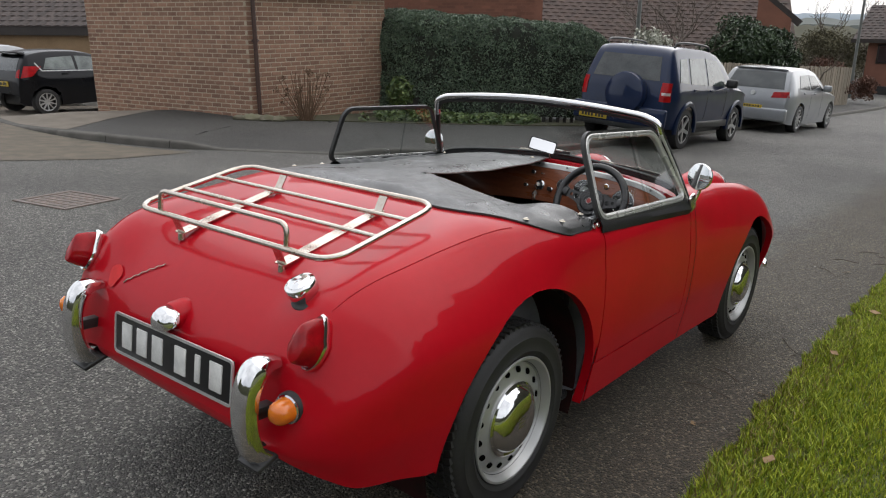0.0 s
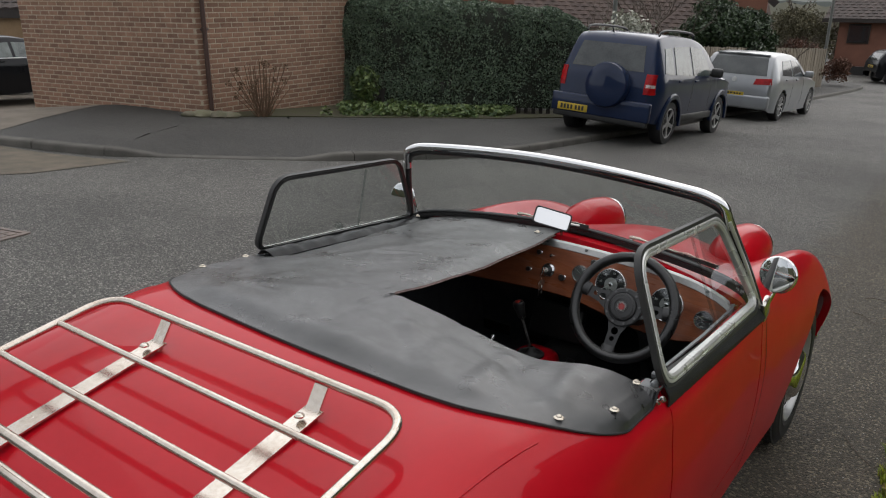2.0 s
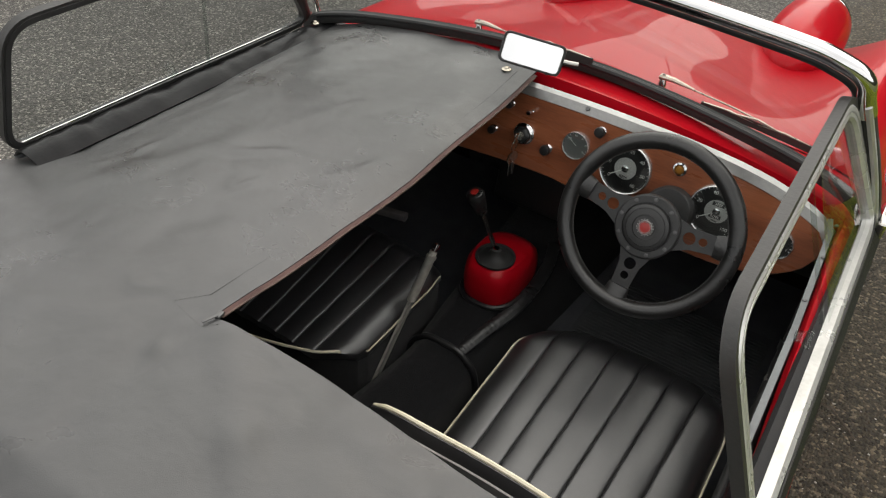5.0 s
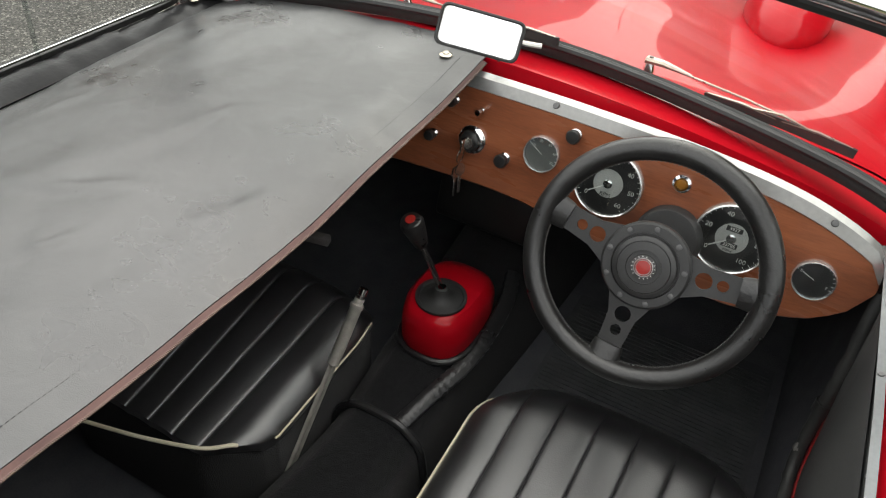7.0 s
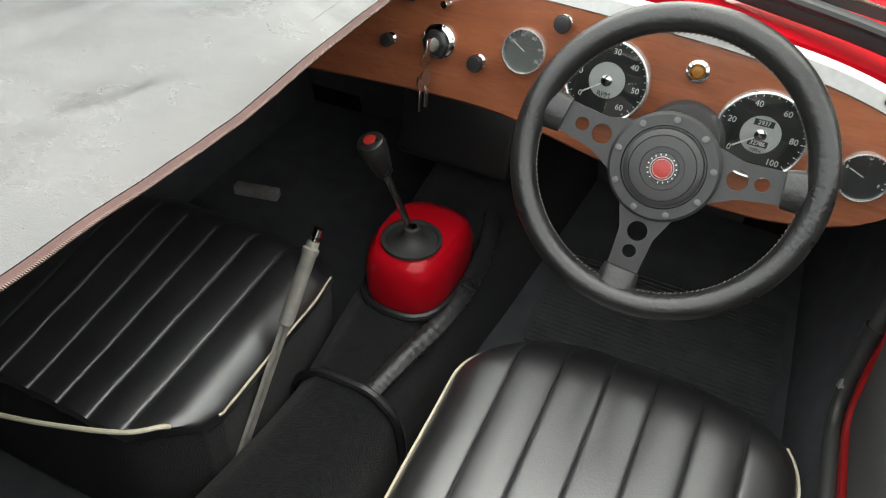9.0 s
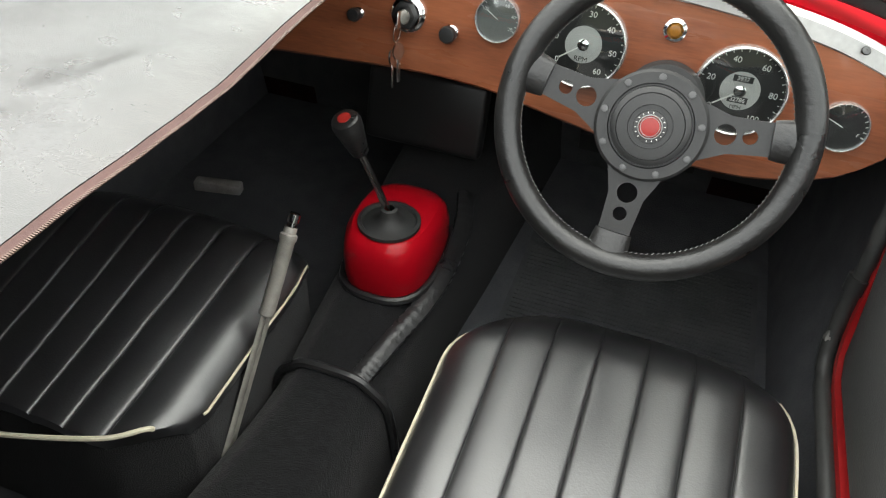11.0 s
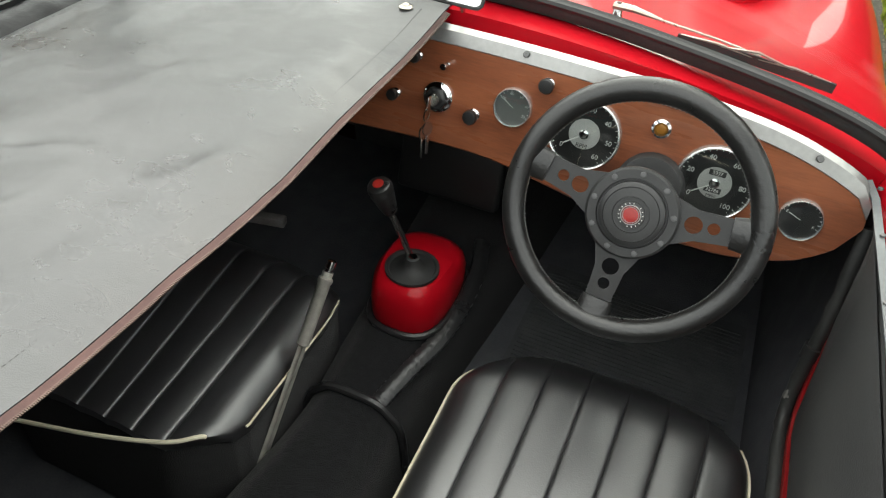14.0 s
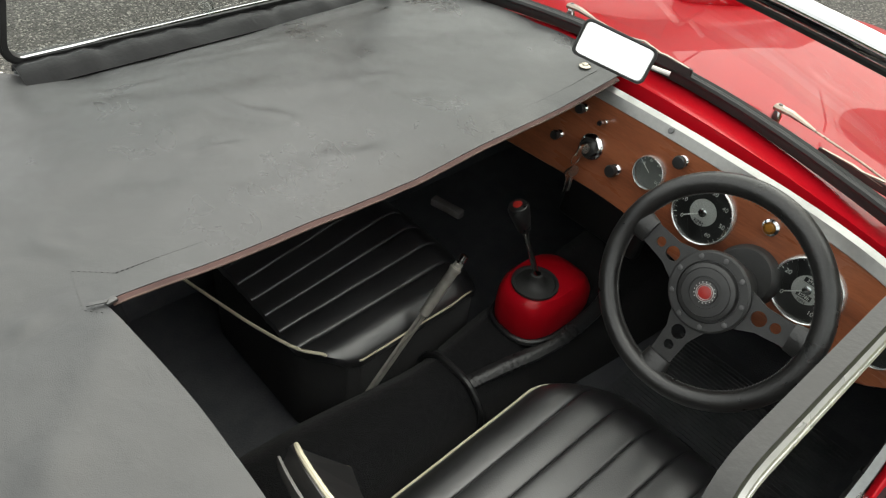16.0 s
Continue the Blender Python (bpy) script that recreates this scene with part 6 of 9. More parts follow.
def gauge(x, z, r, numbers, inner=True, caption="", needle=220.0, small=False, face=DIAL, counters=()):
    m = on_dash(x, z)
    bm = bmesh.new()
    lathe(bm, [(r, -0.004), (r * 1.0, 0.003), (r * 0.975, 0.0075), (r * 0.945, 0.0088), (r * 0.915, 0.0075), (r * 0.90, 0.002)], m, 56)
    g = part("gauge", bm, BEZEL, dash, "round gauge with a chrome bezel")
    bm = bmesh.new()
    lathe(bm, [(r * 0.91, 0.001), (0, 0.001)], m, 48)
    part("face", bm, face, g)
    if inner:
        bm = bmesh.new()
        lathe(bm, [(r * 0.42, 0.0010), (r * 0.42, 0.0018), (0, 0.0018)], m, 40)
        part("centre_disc", bm, DIALGREY, g)
    count = len(numbers)
    ink = INK
    for i, t in enumerate(numbers):
        a = radians(needle - (270.0 if not small else 180.0) * i / max(1, count - 1))
        lettering("numeral", t, r * (0.185 if not small else 0.20), m @ pose(r * 0.69 * math.cos(a), r * 0.69 * math.sin(a), 0.0016), ink, g)
    ticks = 27 if not small else 13
    bm = bmesh.new()
    for i in range(ticks):
        a = radians(needle - (270.0 if not small else 180.0) * i / (ticks - 1))
        box(bm, (r * (0.05 if i % 2 else 0.03) * (2.6 if small else 1), r * 0.018 * (2 if small else 1), 0.0004), m @ pose(0, 0, 0.0016) @ Euler((0, 0, a)).to_matrix().to_4x4() @ pose(r * 0.865, 0, 0))
    part("scale_marks", bm, ink, g)
    if caption:
        lettering("caption", caption, r * (0.17 if not counters else 0.12), m @ pose(0, -r * (0.33 if not counters else 0.355), 0.0024), DIAL, g)
    for dy, t in counters:
        bm = bmesh.new()
        box(bm, (r * 0.42, r * 0.14, 0.0008), m @ pose(0, r * dy, 0.0024))
        cw = part("counter_window", bm, DIAL, g)
        lettering("counter", t, r * 0.13, m @ pose(0, r * dy, 0.0032), INK, cw)
    bm = bmesh.new()
    a = radians(needle - 2)
    box(bm, (r * 0.62, r * 0.03, 0.0008), m @ Euler((0, 0, a)).to_matrix().to_4x4() @ pose(r * 0.30, 0, 0.0036))
    part("needle", bm, INK, g, "thin pointer")
    if inner:
        bm = bmesh.new()
        lathe(bm, [(r * 0.13, 0.0018), (r * 0.13, 0.004), (r * 0.09, 0.0048), (0, 0.005)], m, 24)
        part("boss", bm, CHROME, g)
    bm = bmesh.new()
    lathe(bm, [(r * 0.92, 0.0075), (r * 0.5, 0.0085), (0, 0.009)], m, 40)
    ob = part("gauge_glass", bm, DIALGLASS, g)
    ob.visible_shadow = False
    return g


DIALMID = surface("dial_mid_grey", (0.13, 0.132, 0.125), 0.4, second=(0.10, 0.10, 0.096), scale=20)
gauge(0.2165, 0.7865, 0.0500, ("0", "10", "20", "30", "40", "50", "60"), True, "RPM", 218.0)
gauge(0.3945, 0.770, 0.0505, ("0", "20", "40", "60", "80", "100"), True, "MPH", 218.0, counters=((0.27, "3937"), (-0.19, "32786")))
gauge(0.1130, 0.7965, 0.0272, ("100", "80", "60", "40", "20"), False, "", 150.0, True, DIALMID)
gauge(0.506, 0.7545, 0.0275, ("E", "F"), False, "", 160.0, True)
# ignition and lighting switch with keys
m = on_dash(0.003, 0.783)
bm = bmesh.new()
lathe(bm, [(0.0215, 0.0), (0.0225, 0.004), (0.020, 0.008), (0.017, 0.009)], m, 32)
ig = part("ignition_switch", bm, CHROME, dash, "chrome and black ignition switch with keys")
bm = bmesh.new()
lathe(bm, [(0.0175, 0.006), (0.017, 0.014), (0.013, 0.016), (0.010, 0.0155), (0, 0.0155)], m, 6)
part("switch_lever", bm, PLASTIC, ig)
bm = bmesh.new()
lathe(bm, [(0.009, 0.016), (0.009, 0.022), (0, 0.022)], m, 20)
part("lock_barrel", bm, STEEL, ig)
bm = bmesh.new()
box(bm, (0.003, 0.020, 0.020), m @ pose(0, -0.002, 0.030), 0.001)
part("key", bm, STEEL, ig, "worn steel key")
bm = bmesh.new()
tube(bm, [m @ Vector((0.0, -0.016 + 0.011 * math.cos(a), 0.036 + 0.011 * math.sin(a))) for a in np.linspace(0, 2 * math.pi, 20, endpoint=False)], 0.0008, 6, True)
part("key_ring", bm, STEEL, ig)
for k, dx in enumerate((0.003, -0.004)):
    bm = bmesh.new()
    km = m @ pose(dx, -0.038 - 0.008 * k, 0.034, 0, 70 + 20 * k, 6)
    lathe(bm, [(0.010, -0.001), (0.010, 0.001), (0, 0.001)], km, 16)
    box(bm, (0.006, 0.030, 0.0018), km @ pose(0, -0.022, 0), 0.0006)
    part("spare_key", bm, STEEL, ig, "hanging steel key")


def pull(x, z, r, length, material, label):
    m = on_dash(x, z)
    bm = bmesh.new()
    lathe(bm, [(r * 0.85, 0), (r * 0.85, 0.002), (r * 0.6, 0.004), (r * 0.45, 0.005), (r * 0.45, length * 0.5)], m, 24)
    p = part("switch_base", bm, CHROME, dash, "chrome switch bezel")
    bm = bmesh.new()
    lathe(bm, [(r * 0.5, length * 0.3), (r * 0.9, length * 0.5), (r, length * 0.8), (r * 0.85, length), (0, length * 1.05)], m, 24)
    part("knob", bm, material, p, label)


pull(0.059, 0.7715, 0.0105, 0.022, PLASTIC, "black pull knob")
pull(0.154, 0.838, 0.0105, 0.018, PLASTIC, "black pull knob")
pull(-0.062, 0.773, 0.0085, 0.020, PLASTIC, "black pull knob")
pull(-0.036, 0.832, 0.0085, 0.018, PLASTIC, "black pull knob")
pull(0.010, 0.830, 0.0050, 0.020, CHROME, "chrome toggle")
m = on_dash(0.311, 0.820)
bm = bmesh.new()
lathe(bm, [(0.0125, 0), (0.0125, 0.004), (0.009, 0.007), (0.008, 0.005)], m, 28)
wl_ = part("warning_lamp", bm, CHROME, dash, "amber warning lamp in a chrome bezel")
bm = bmesh.new()
lathe(bm, [(0.0082, 0.004), (0.006, 0.008), (0, 0.009)], m, 20)
part("lens", bm, surface("dull_amber", (0.30, 0.13, 0.02), 0.2, scale=20), wl_)

# ---- steering wheel ----
SN = Vector((-0.02, -0.905, 0.425)).normalized()
wheel = thing("steering_wheel", ROAD @ facing(0.311, 0.936, 0.768, SN) @ pose(0, 0, 0, 0, 0, 0), "black leather steering wheel with three drilled black spokes", "steering wheel")
# local y points up the wheel
up = Vector((0, 0, 1)) - SN * SN.z
up.normalize()
right = up.cross(SN).normalized()
wheel.matrix_world = ROAD @ Matrix(((right.x, up.x, SN.x, 0.312), (right.y, up.y, SN.y, 0.940), (right.z, up.z, SN.z, 0.772), (0, 0, 0, 1))) @ pose(0, 0, 0, 0, 0, -9)
bm = bmesh.new()
R0 = 0.1460
pts = [Vector((R0 * math.cos(a), R0 * math.sin(a), 0.004)) for a in np.linspace(0, 2 * math.pi, 96, endpoint=False)]
sweep(bm, pts, ring(0.0145, 16, 0.0158), True, up=(0, 0, 1))
rimw = part("rim", bm, RIMHIDE, wheel, "thick black leather rim")
bm = bmesh.new()
for i in range(150):
    a = 2 * math.pi * i / 150
    box(bm, (0.0011, 0.0030, 0.0011), Euler((0, 0, a)).to_matrix().to_4x4() @ pose(R0 - 0.0148, 0, 0.005, 0, 0, 25))
part("stitching", bm, surface("grey_thread", (0.12, 0.12, 0.115), 0.7, scale=40), rimw, "grey hand stitching")


def holed(bm, outline, holes, depth):
    """A plate with round holes, by filling its edges."""
    loops = [outline] + holes
    edges = []
    for lp in loops:
        vs = [bm.verts.new((x, y, 0)) for x, y in lp]
        edges += [bm.edges.new((vs[i], vs[(i + 1) % len(vs)])) for i in range(len(vs))]
    bmesh.ops.triangle_fill(bm, use_beauty=True, use_dissolve=False, edges=edges)
    ext = bmesh.ops.extrude_face_region(bm, geom=bm.faces[:])
    bmesh.ops.translate(bm, vec=(0, 0, depth), verts=[v for v in ext["geom"] if isinstance(v, bmesh.types.BMVert)])


for k, ang in enumerate((177, 275, 15)):
    rot = Euler((0, 0, radians(ang))).to_matrix().to_4x4()
    bm = bmesh.new()
    out = [(0.045, -0.030), (0.075, -0.0185), (0.110, -0.0165), (0.142, -0.019), (0.150, -0.019), (0.150, 0.019), (0.142, 0.019), (0.110, 0.0165), (0.075, 0.0185), (0.045, 0.030)]
    def disc(cx, r):
        return [(cx + r * math.cos(t), r * math.sin(t)) for t in np.linspace(0, 2 * math.pi, 20, endpoint=False)]
    holed(bm, out, [disc(0.0715, 0.0105), disc(0.0945, 0.0072)], 0.003)
    for v in bm.verts:
        v.co = rot @ (v.co + Vector((0, 0, -0.004 + 0.05 * max(0, v.co.x - 0.06) * 0.6)))
    part("spoke", bm, BLACK, wheel, "drilled black spoke")
    bm = bmesh.new()
    rows = []
    for x, w, h in ((0.114, 0.019, 0.006), (0.122, 0.0205, 0.0085), (0.136, 0.022, 0.012), (0.148, 0.030, 0.0145), (0.156, 0.036, 0.012)):
        rows.append([rot @ Vector((x, w * math.cos(t), 0.001 + h * math.sin(t))) for t in np.linspace(0, 2 * math.pi, 18, endpoint=False)])
    vs = grid(bm, rows, True)
    bm.faces.new(vs[0])
    part("spoke_wrap", bm, RIMHIDE, wheel, "leather wrapped spoke end")
bm = bmesh.new()
lathe(bm, [(0.0, -0.012), (0.052, -0.012), (0.056, -0.006), (0.056, 0.004), (0.053, 0.007), (0.0425, 0.007), (0.0415, 0.0045), (0.0400, 0.0045), (0.039, 0.012), (0.037, 0.0135), (0.0335, 0.0145), (0.033, 0.0135), (0.0325, 0.0145), (0.028, 0.015), (0.022, 0.0155), (0.0215, 0.0135), (0.0, 0.0135)], None, 64)
hub = part("hub", bm, BLACK, wheel, "round black boss")
for i in range(9):
    a = 2 * math.pi * (i + 0.5) / 9
    bm = bmesh.new()
    lathe(bm, [(0.0038, 0.006), (0.0036, 0.0085), (0.0018, 0.009), (0, 0.0086)], pose(0.0485 * math.cos(a), 0.0485 * math.sin(a), 0), 12)
    part("bolt", bm, DULLSTEEL, hub, "small steel cap screw")
bm = bmesh.new()
lathe(bm, [(0.0165, 0.013), (0.0160, 0.0155), (0.0105, 0.016)], None, 36)
part("badge_ring", bm, BLACK, hub)
bm = bmesh.new()
lathe(bm, [(0.0122, 0.0158), (0.0116, 0.0166), (0.0110, 0.0158)], None, 36)
lathe(bm, [(0.0098, 0.0160), (0.0094, 0.0168), (0.0090, 0.0160)], None, 36)
part("badge_edge", bm, ALLOY, hub, "thin bright badge edge")
bm = bmesh.new()
lathe(bm, [(0.0108, 0.0155), (0.007, 0.0163), (0, 0.0166)], None, 30)
part("badge", bm, REDBADGE, hub, "red enamel badge")
bm = bmesh.new()
for i in range(18):
    if i % 9 != 4:
        box(bm, (0.0016, 0.0010, 0.0006), Euler((0, 0, 2 * math.pi * i / 18)).to_matrix().to_4x4() @ pose(0.0141, 0, 0.0164))
part("badge_marks", bm, INK, hub, "fine white marks round the badge")["kind"] = "stuff"
bm = bmesh.new()
lathe(bm, [(0.045, -0.03), (0.040, -0.012), (0.0, -0.012)], None, 32)
lathe(bm, [(0.030, -0.20), (0.034, -0.10), (0.045, -0.03)], None, 32)
part("column", bm, PLASTIC, wheel, "black steering column")
bm = bmesh.new()
lathe(bm, [(0.0, -0.085), (0.040, -0.085), (0.045, -0.092), (0.047, -0.16), (0.0, -0.165)], pose(0, 0.022, 0), 36)
part("column_cowl", bm, BLACK, wheel, "round black column cowl")
for s in (1, -1):
    bm = bmesh.new()
    box(bm, (0.07, 0.014, 0.05), pose(0.30 + s * 0.075, 1.50, 0.40, 20), 0.004)
    part("pedal", bm, RUBBER, cockpit, "black pedal")
# ---- houses ----
BRICK = surface("brown_brick", (0.285, 0.165, 0.108), 0.85, second=(0.205, 0.112, 0.074), scale=6, grain=0.5, gscale=160, per_piece=0.22)
MORTAR = surface("mortar", (0.46, 0.385, 0.285), 0.9, second=(0.35, 0.29, 0.215), scale=5, grain=0.5)
REDBRICK = surface("red_brick_far", (0.22, 0.095, 0.06), 0.85, second=(0.17, 0.075, 0.05), scale=2, grain=0.4, gscale=40, per_piece=0.2)
TILE = surface("roof_tile", (0.082, 0.054, 0.042), 0.85, second=(0.052, 0.037, 0.032), scale=3, grain=0.5, gscale=60, per_piece=0.07)
TILE_DARK = surface("dark_roof_tile", (0.070, 0.050, 0.042), 0.8, second=(0.034, 0.027, 0.025), scale=14, grain=0.5, gscale=60, per_piece=0.25)
FASCIA = surface("dark_fascia", (0.03, 0.022, 0.018), 0.5, scale=4)
BROWNPIPE = surface("brown_plastic_pipe", (0.055, 0.028, 0.022), 0.45, second=(0.07, 0.04, 0.03), scale=4)
WINDOW = surface("dark_window_glass", (0.015, 0.017, 0.02), 0.06, second=(0.02, 0.022, 0.025), scale=2, spec=0.8)
TIMBER = surface("weathered_fence_timber", (0.24, 0.20, 0.145), 0.85, second=(0.17, 0.145, 0.11), scale=4, stretch=(6, 6, 0.6), grain=0.5, gscale=90, per_piece=0.2)
PALE = surface("dark_pale_timber", (0.035, 0.03, 0.026), 0.8, scale=5, per_piece=0.25)
STONE = surface("mossy_stone", (0.17, 0.15, 0.11), 0.9, second=(0.11, 0.11, 0.06), scale=7, grain=0.6, gscale=80, per_piece=0.2)

random.seed(4)
brick_meshes = []
for k in range(5):
    bm = bmesh.new()
    box(bm, (0.211 + random.uniform(-0.004, 0.002), 0.03, 0.0615 + random.uniform(-0.002, 0.001)), None, 0.004, 1)
    me = bpy.data.meshes.new("brick")
    bm.to_mesh(me)
    bm.free()
    me.materials.append(BRICK)
    brick_meshes.append(me)
C0, CL, CR = Vector((-8.72, 6.12)), Vector((-12.75, 5.49)), Vector((-8.85, 9.50))


def brick_wall(name, a, b, height, label, parts_from):
    """A wall of stretcher-bond bricks on a recessed mortar face; the lowest courses are pieces of their own."""
    d = b - a
    L, turn = d.length, math.degrees(math.atan2(d.y, d.x))
    z0 = min(gz(*a), gz(*b)) - 0.05
    wall = thing(name, pose(a.x, a.y, z0, 0, 0, turn), label, "wall", kind="structure")
    bm = bmesh.new()
    box(bm, (L, 0.24, height), pose(L / 2, 0.12 - 0.0105, height / 2))
    part("mortar_face", bm, MORTAR, wall)
    rows, n = int(height / 0.075), 0
    spare_v, spare_f = [], []
    for r in range(rows):
        off = 0.1125 if r % 2 else 0.0
        x = -off
        while x < L - 0.03:
            x0, x1 = max(0.0, x), min(L + 0.018, x + 0.225)
            w = x1 - x0
            if w > 0.04:
                m = pose((x0 + x1) / 2, 0.0 + random.uniform(-0.002, 0.002), 0.0375 + 0.075 * r, 0, 0, 0) @ Matrix.Diagonal((w / 0.225, 1, 1, 1))
                if n < 300 and r >= parts_from:
                    ob = new("brick", random.choice(brick_meshes))
                    ob.parent, ob.matrix_local = wall, m
                    n += 1
                else:
                    me = brick_meshes[0]
                    base = len(spare_v)
                    spare_v += [m @ v.co for v in me.vertices]
                    spare_f += [tuple(base + i for i in p.vertices) for p in me.polygons]
            x += 0.225
    if spare_f:
        ob = dress("bricks", flat_mesh("bricks", spare_v, spare_f), BRICK, wall, smooth=0)
        ob["kind"] = "stuff"
    return wall


brick_wall("wall_house_left", CL, C0, 3.0, "brown brick house wall beside the drive", 1)
brick_wall("wall_house_right", C0, CR, 3.0, "brown brick house wall facing the road", 1)
d = (CR - C0).normalized()
# fascia and gutter under the eaves of the road wall
z0 = gz(*C0) - 0.05
bm = bmesh.new()
n = Vector((d.y, -d.x))
sweep(bm, [Vector((*(C0 - d * 0.1 + n * 0.10), z0 + 2.30)), Vector((*(CR + d * 0.3 + n * 0.10), z0 + 2.30))], rect(0.16, 0.18), up=(0, 0, 1))
tagged(link("fascia", bm, FASCIA), "dark brown eaves board of the house", "eaves board", kind="structure")
# downpipe at the corner
pipe = thing("downpipe", pose(C0.x + n.x * 0.07 + d.x * 0.10, C0.y + n.y * 0.07 + d.y * 0.10, z0), "brown plastic downpipe at the house corner", "downpipe")
bm = bmesh.new()
tube(bm, [Vector((0, 0, 0.10)), Vector((0, 0, 1.2)), Vector((0, 0, 2.4))], 0.036, 14)
part("pipe", bm, BROWNPIPE, pipe)
for z in (1.42, 2.1):
    bm = bmesh.new()
    lathe(bm, [(0.037, z - 0.03), (0.045, z - 0.03), (0.045, z + 0.03), (0.037, z + 0.03)], None, 14)
    box(bm, (0.14, 0.03, 0.03), pose(0, 0, z, 0, 0, math.degrees(math.atan2(d.y, d.x))), 0.004)
    part("bracket", bm, BROWNPIPE, pipe)
for i, (x, y, s) in enumerate(((-8.54, 5.98, 0.18), (-8.36, 6.12, 0.16), (-8.25, 6.26, 0.14), (-8.64, 5.80, 0.12))):
    bm = bmesh.new()
    bmesh.ops.create_icosphere(bm, subdivisions=2, radius=s)
    for v in bm.verts:
        v.co *= 1 + 0.22 * noise.noise(v.co * 9 + Vector((i, 0, 0)))
        v.co.z *= 0.42
    ob = tagged(link("edging_stone", bm, STONE), "mossy flat stone at the foot of the wall", "stone", "stones at the wall's foot")
    ob.matrix_world = spot(x, y, 40 * i, 0.14)


def tiled_roof(bm, a, b, rise, run, courses, step=0.30, thick=0.02):
    """Rows of single tiles from the eave a-b up the slope; rise and run are the height and the way back."""
    d = b - a
    L = d.length
    u = d.normalized()
    n = max(1, int(L / step))
    # the boarding under the tiles
    low = Vector((0, 0, -0.015))
    bm.faces.new([bm.verts.new(q + low) for q in (a, b + u * step * 0.5, b + u * step * 0.5 + run + Vector((0, 0, rise)), a + run + Vector((0, 0, rise)))])
    for r in range(courses):
        f0, f1 = r / courses, (r + 1.12) / courses
        for i in range(n):
            off = 0.5 * step if r % 2 else 0
            p = a + u * (i * step + off) + run * f0 + Vector((0, 0, rise * f0))
            q = p + run * (f1 - f0) + Vector((0, 0, rise * (f1 - f0)))
            e = u * (step * 0.96)
            up = Vector((0, 0, thick))
            top = [p + up, p + e * 0.5 + up * 2.2, p + e + up, q + e, q + e * 0.5 + up * 0.8, q]
            vs = [bm.verts.new(t) for t in top] + [bm.verts.new(p), bm.verts.new(p + e)]
            bm.faces.new((vs[0], vs[1], vs[4], vs[5]))
            bm.faces.new((vs[1], vs[2], vs[3], vs[4]))
            bm.faces.new((vs[6], vs[7], vs[2], vs[1], vs[0]))


# the house's own roof and gable above the eaves
house = thing("house", Matrix(), "brown brick house with a brown tiled roof", "house")
bm = bmesh.new()
tiled_roof(bm, Vector((C0.x + 0.22, C0.y - 0.25, z0 + 2.36)), Vector((CR.x + 0.22, CR.y + 0.2, z0 + 2.36)), 2.4, Vector((-3.4, -0.1, 0)), 14, 0.3)
part("roof", bm, TILE, house, "brown tiled roof", smooth=0)
bm = bmesh.new()
g0, g1, g2 = Vector((C0.x - 0.3, C0.y + 0.05, z0 + 2.9)), Vector((CL.x, CL.y + 0.12, z0 + 2.9)), Vector((C0.x - 3.4, C0.y - 0.35, z0 + 4.7))
prism_v = [bm.verts.new(q) for q in (g0, g2, g1)]
bm.faces.new(prism_v)
thicken(bm, 0.2)
part("gable", bm, BRICK, house, "brown brick gable")

# garage across the drive
gar = thing("garage", Matrix(), "low garage with a brown tiled roof and dark fascia", "garage")
ga, gb = Vector((-32.2, 3.3, 1.01)), Vector((-18.6, 12.5, 1.01))
bm = bmesh.new()
dd = gb - ga
box(bm, (dd.length, 0.25, 3.2), Matrix.Translation((ga + gb) / 2 + Vector((-0.1, 0.14, -1.6))) @ Euler((0, 0, math.atan2(dd.y, dd.x))).to_matrix().to_4x4())
part("wall", bm, surface("buff_brick_far", (0.30, 0.20, 0.11), 0.9, second=(0.22, 0.145, 0.08), scale=2, grain=0.4, gscale=60), gar, "buff wall")
bm = bmesh.new()
sweep(bm, [ga + Vector((0.05, -0.10, 0.08)), gb + Vector((0.05, -0.10, 0.08))], rect(0.06, 0.26), up=(0, 0, 1))
part("fascia", bm, FASCIA, gar, "dark fascia board")
bm = bmesh.new()
tiled_roof(bm, ga + Vector((0.08, -0.14, 0.22)), gb + Vector((0.08, -0.14, 0.22)), 2.2, Vector((-2.4, 3.5, 0)), 15)
part("roof", bm, TILE_DARK, gar, "dark brown interlocking tiles", smooth=0)

# the house behind the hedge: red-brown gable wall and a tiled roof
hb_ = thing("neighbour_house", Matrix(), "red-brown brick house with a tiled roof behind the hedge", "house")
bm = bmesh.new()
a, b = Vector((-13.6, 12.2, -0.6)), Vector((-8.95, 15.5, -0.6))
dd = b - a
turn = math.atan2(dd.y, dd.x)
box(bm, (dd.length, 0.3, 5.0), Matrix.Translation((a + b) / 2 + Vector((0, 0, 2.5))) @ Euler((0, 0, turn)).to_matrix().to_4x4())
part("gable_wall", bm, REDBRICK, hb_, "red-brown brick wall")
bm = bmesh.new()
for r in range(30):
    for i in range(24):
        x = 0.225 * i + (0.11 if r % 2 else 0) - dd.length / 2 + 0.1
        if x < dd.length / 2:
            box(bm, (0.214, 0.02, 0.064), Matrix.Translation((a + b) / 2) @ Euler((0, 0, turn)).to_matrix().to_4x4() @ pose(x, -0.155, 1.4 + 0.075 * r))
ob = part("bricks", bm, REDBRICK, hb_, smooth=0)
ob["kind"] = "stuff"
bm = bmesh.new()
tiled_roof(bm, Vector((-13.6, 22.0, 0.75)), Vector((-5.39, 25.71, 0.38)), 3.4, Vector((-2.1, 4.6, 0)), 26, 0.33, 0.022)
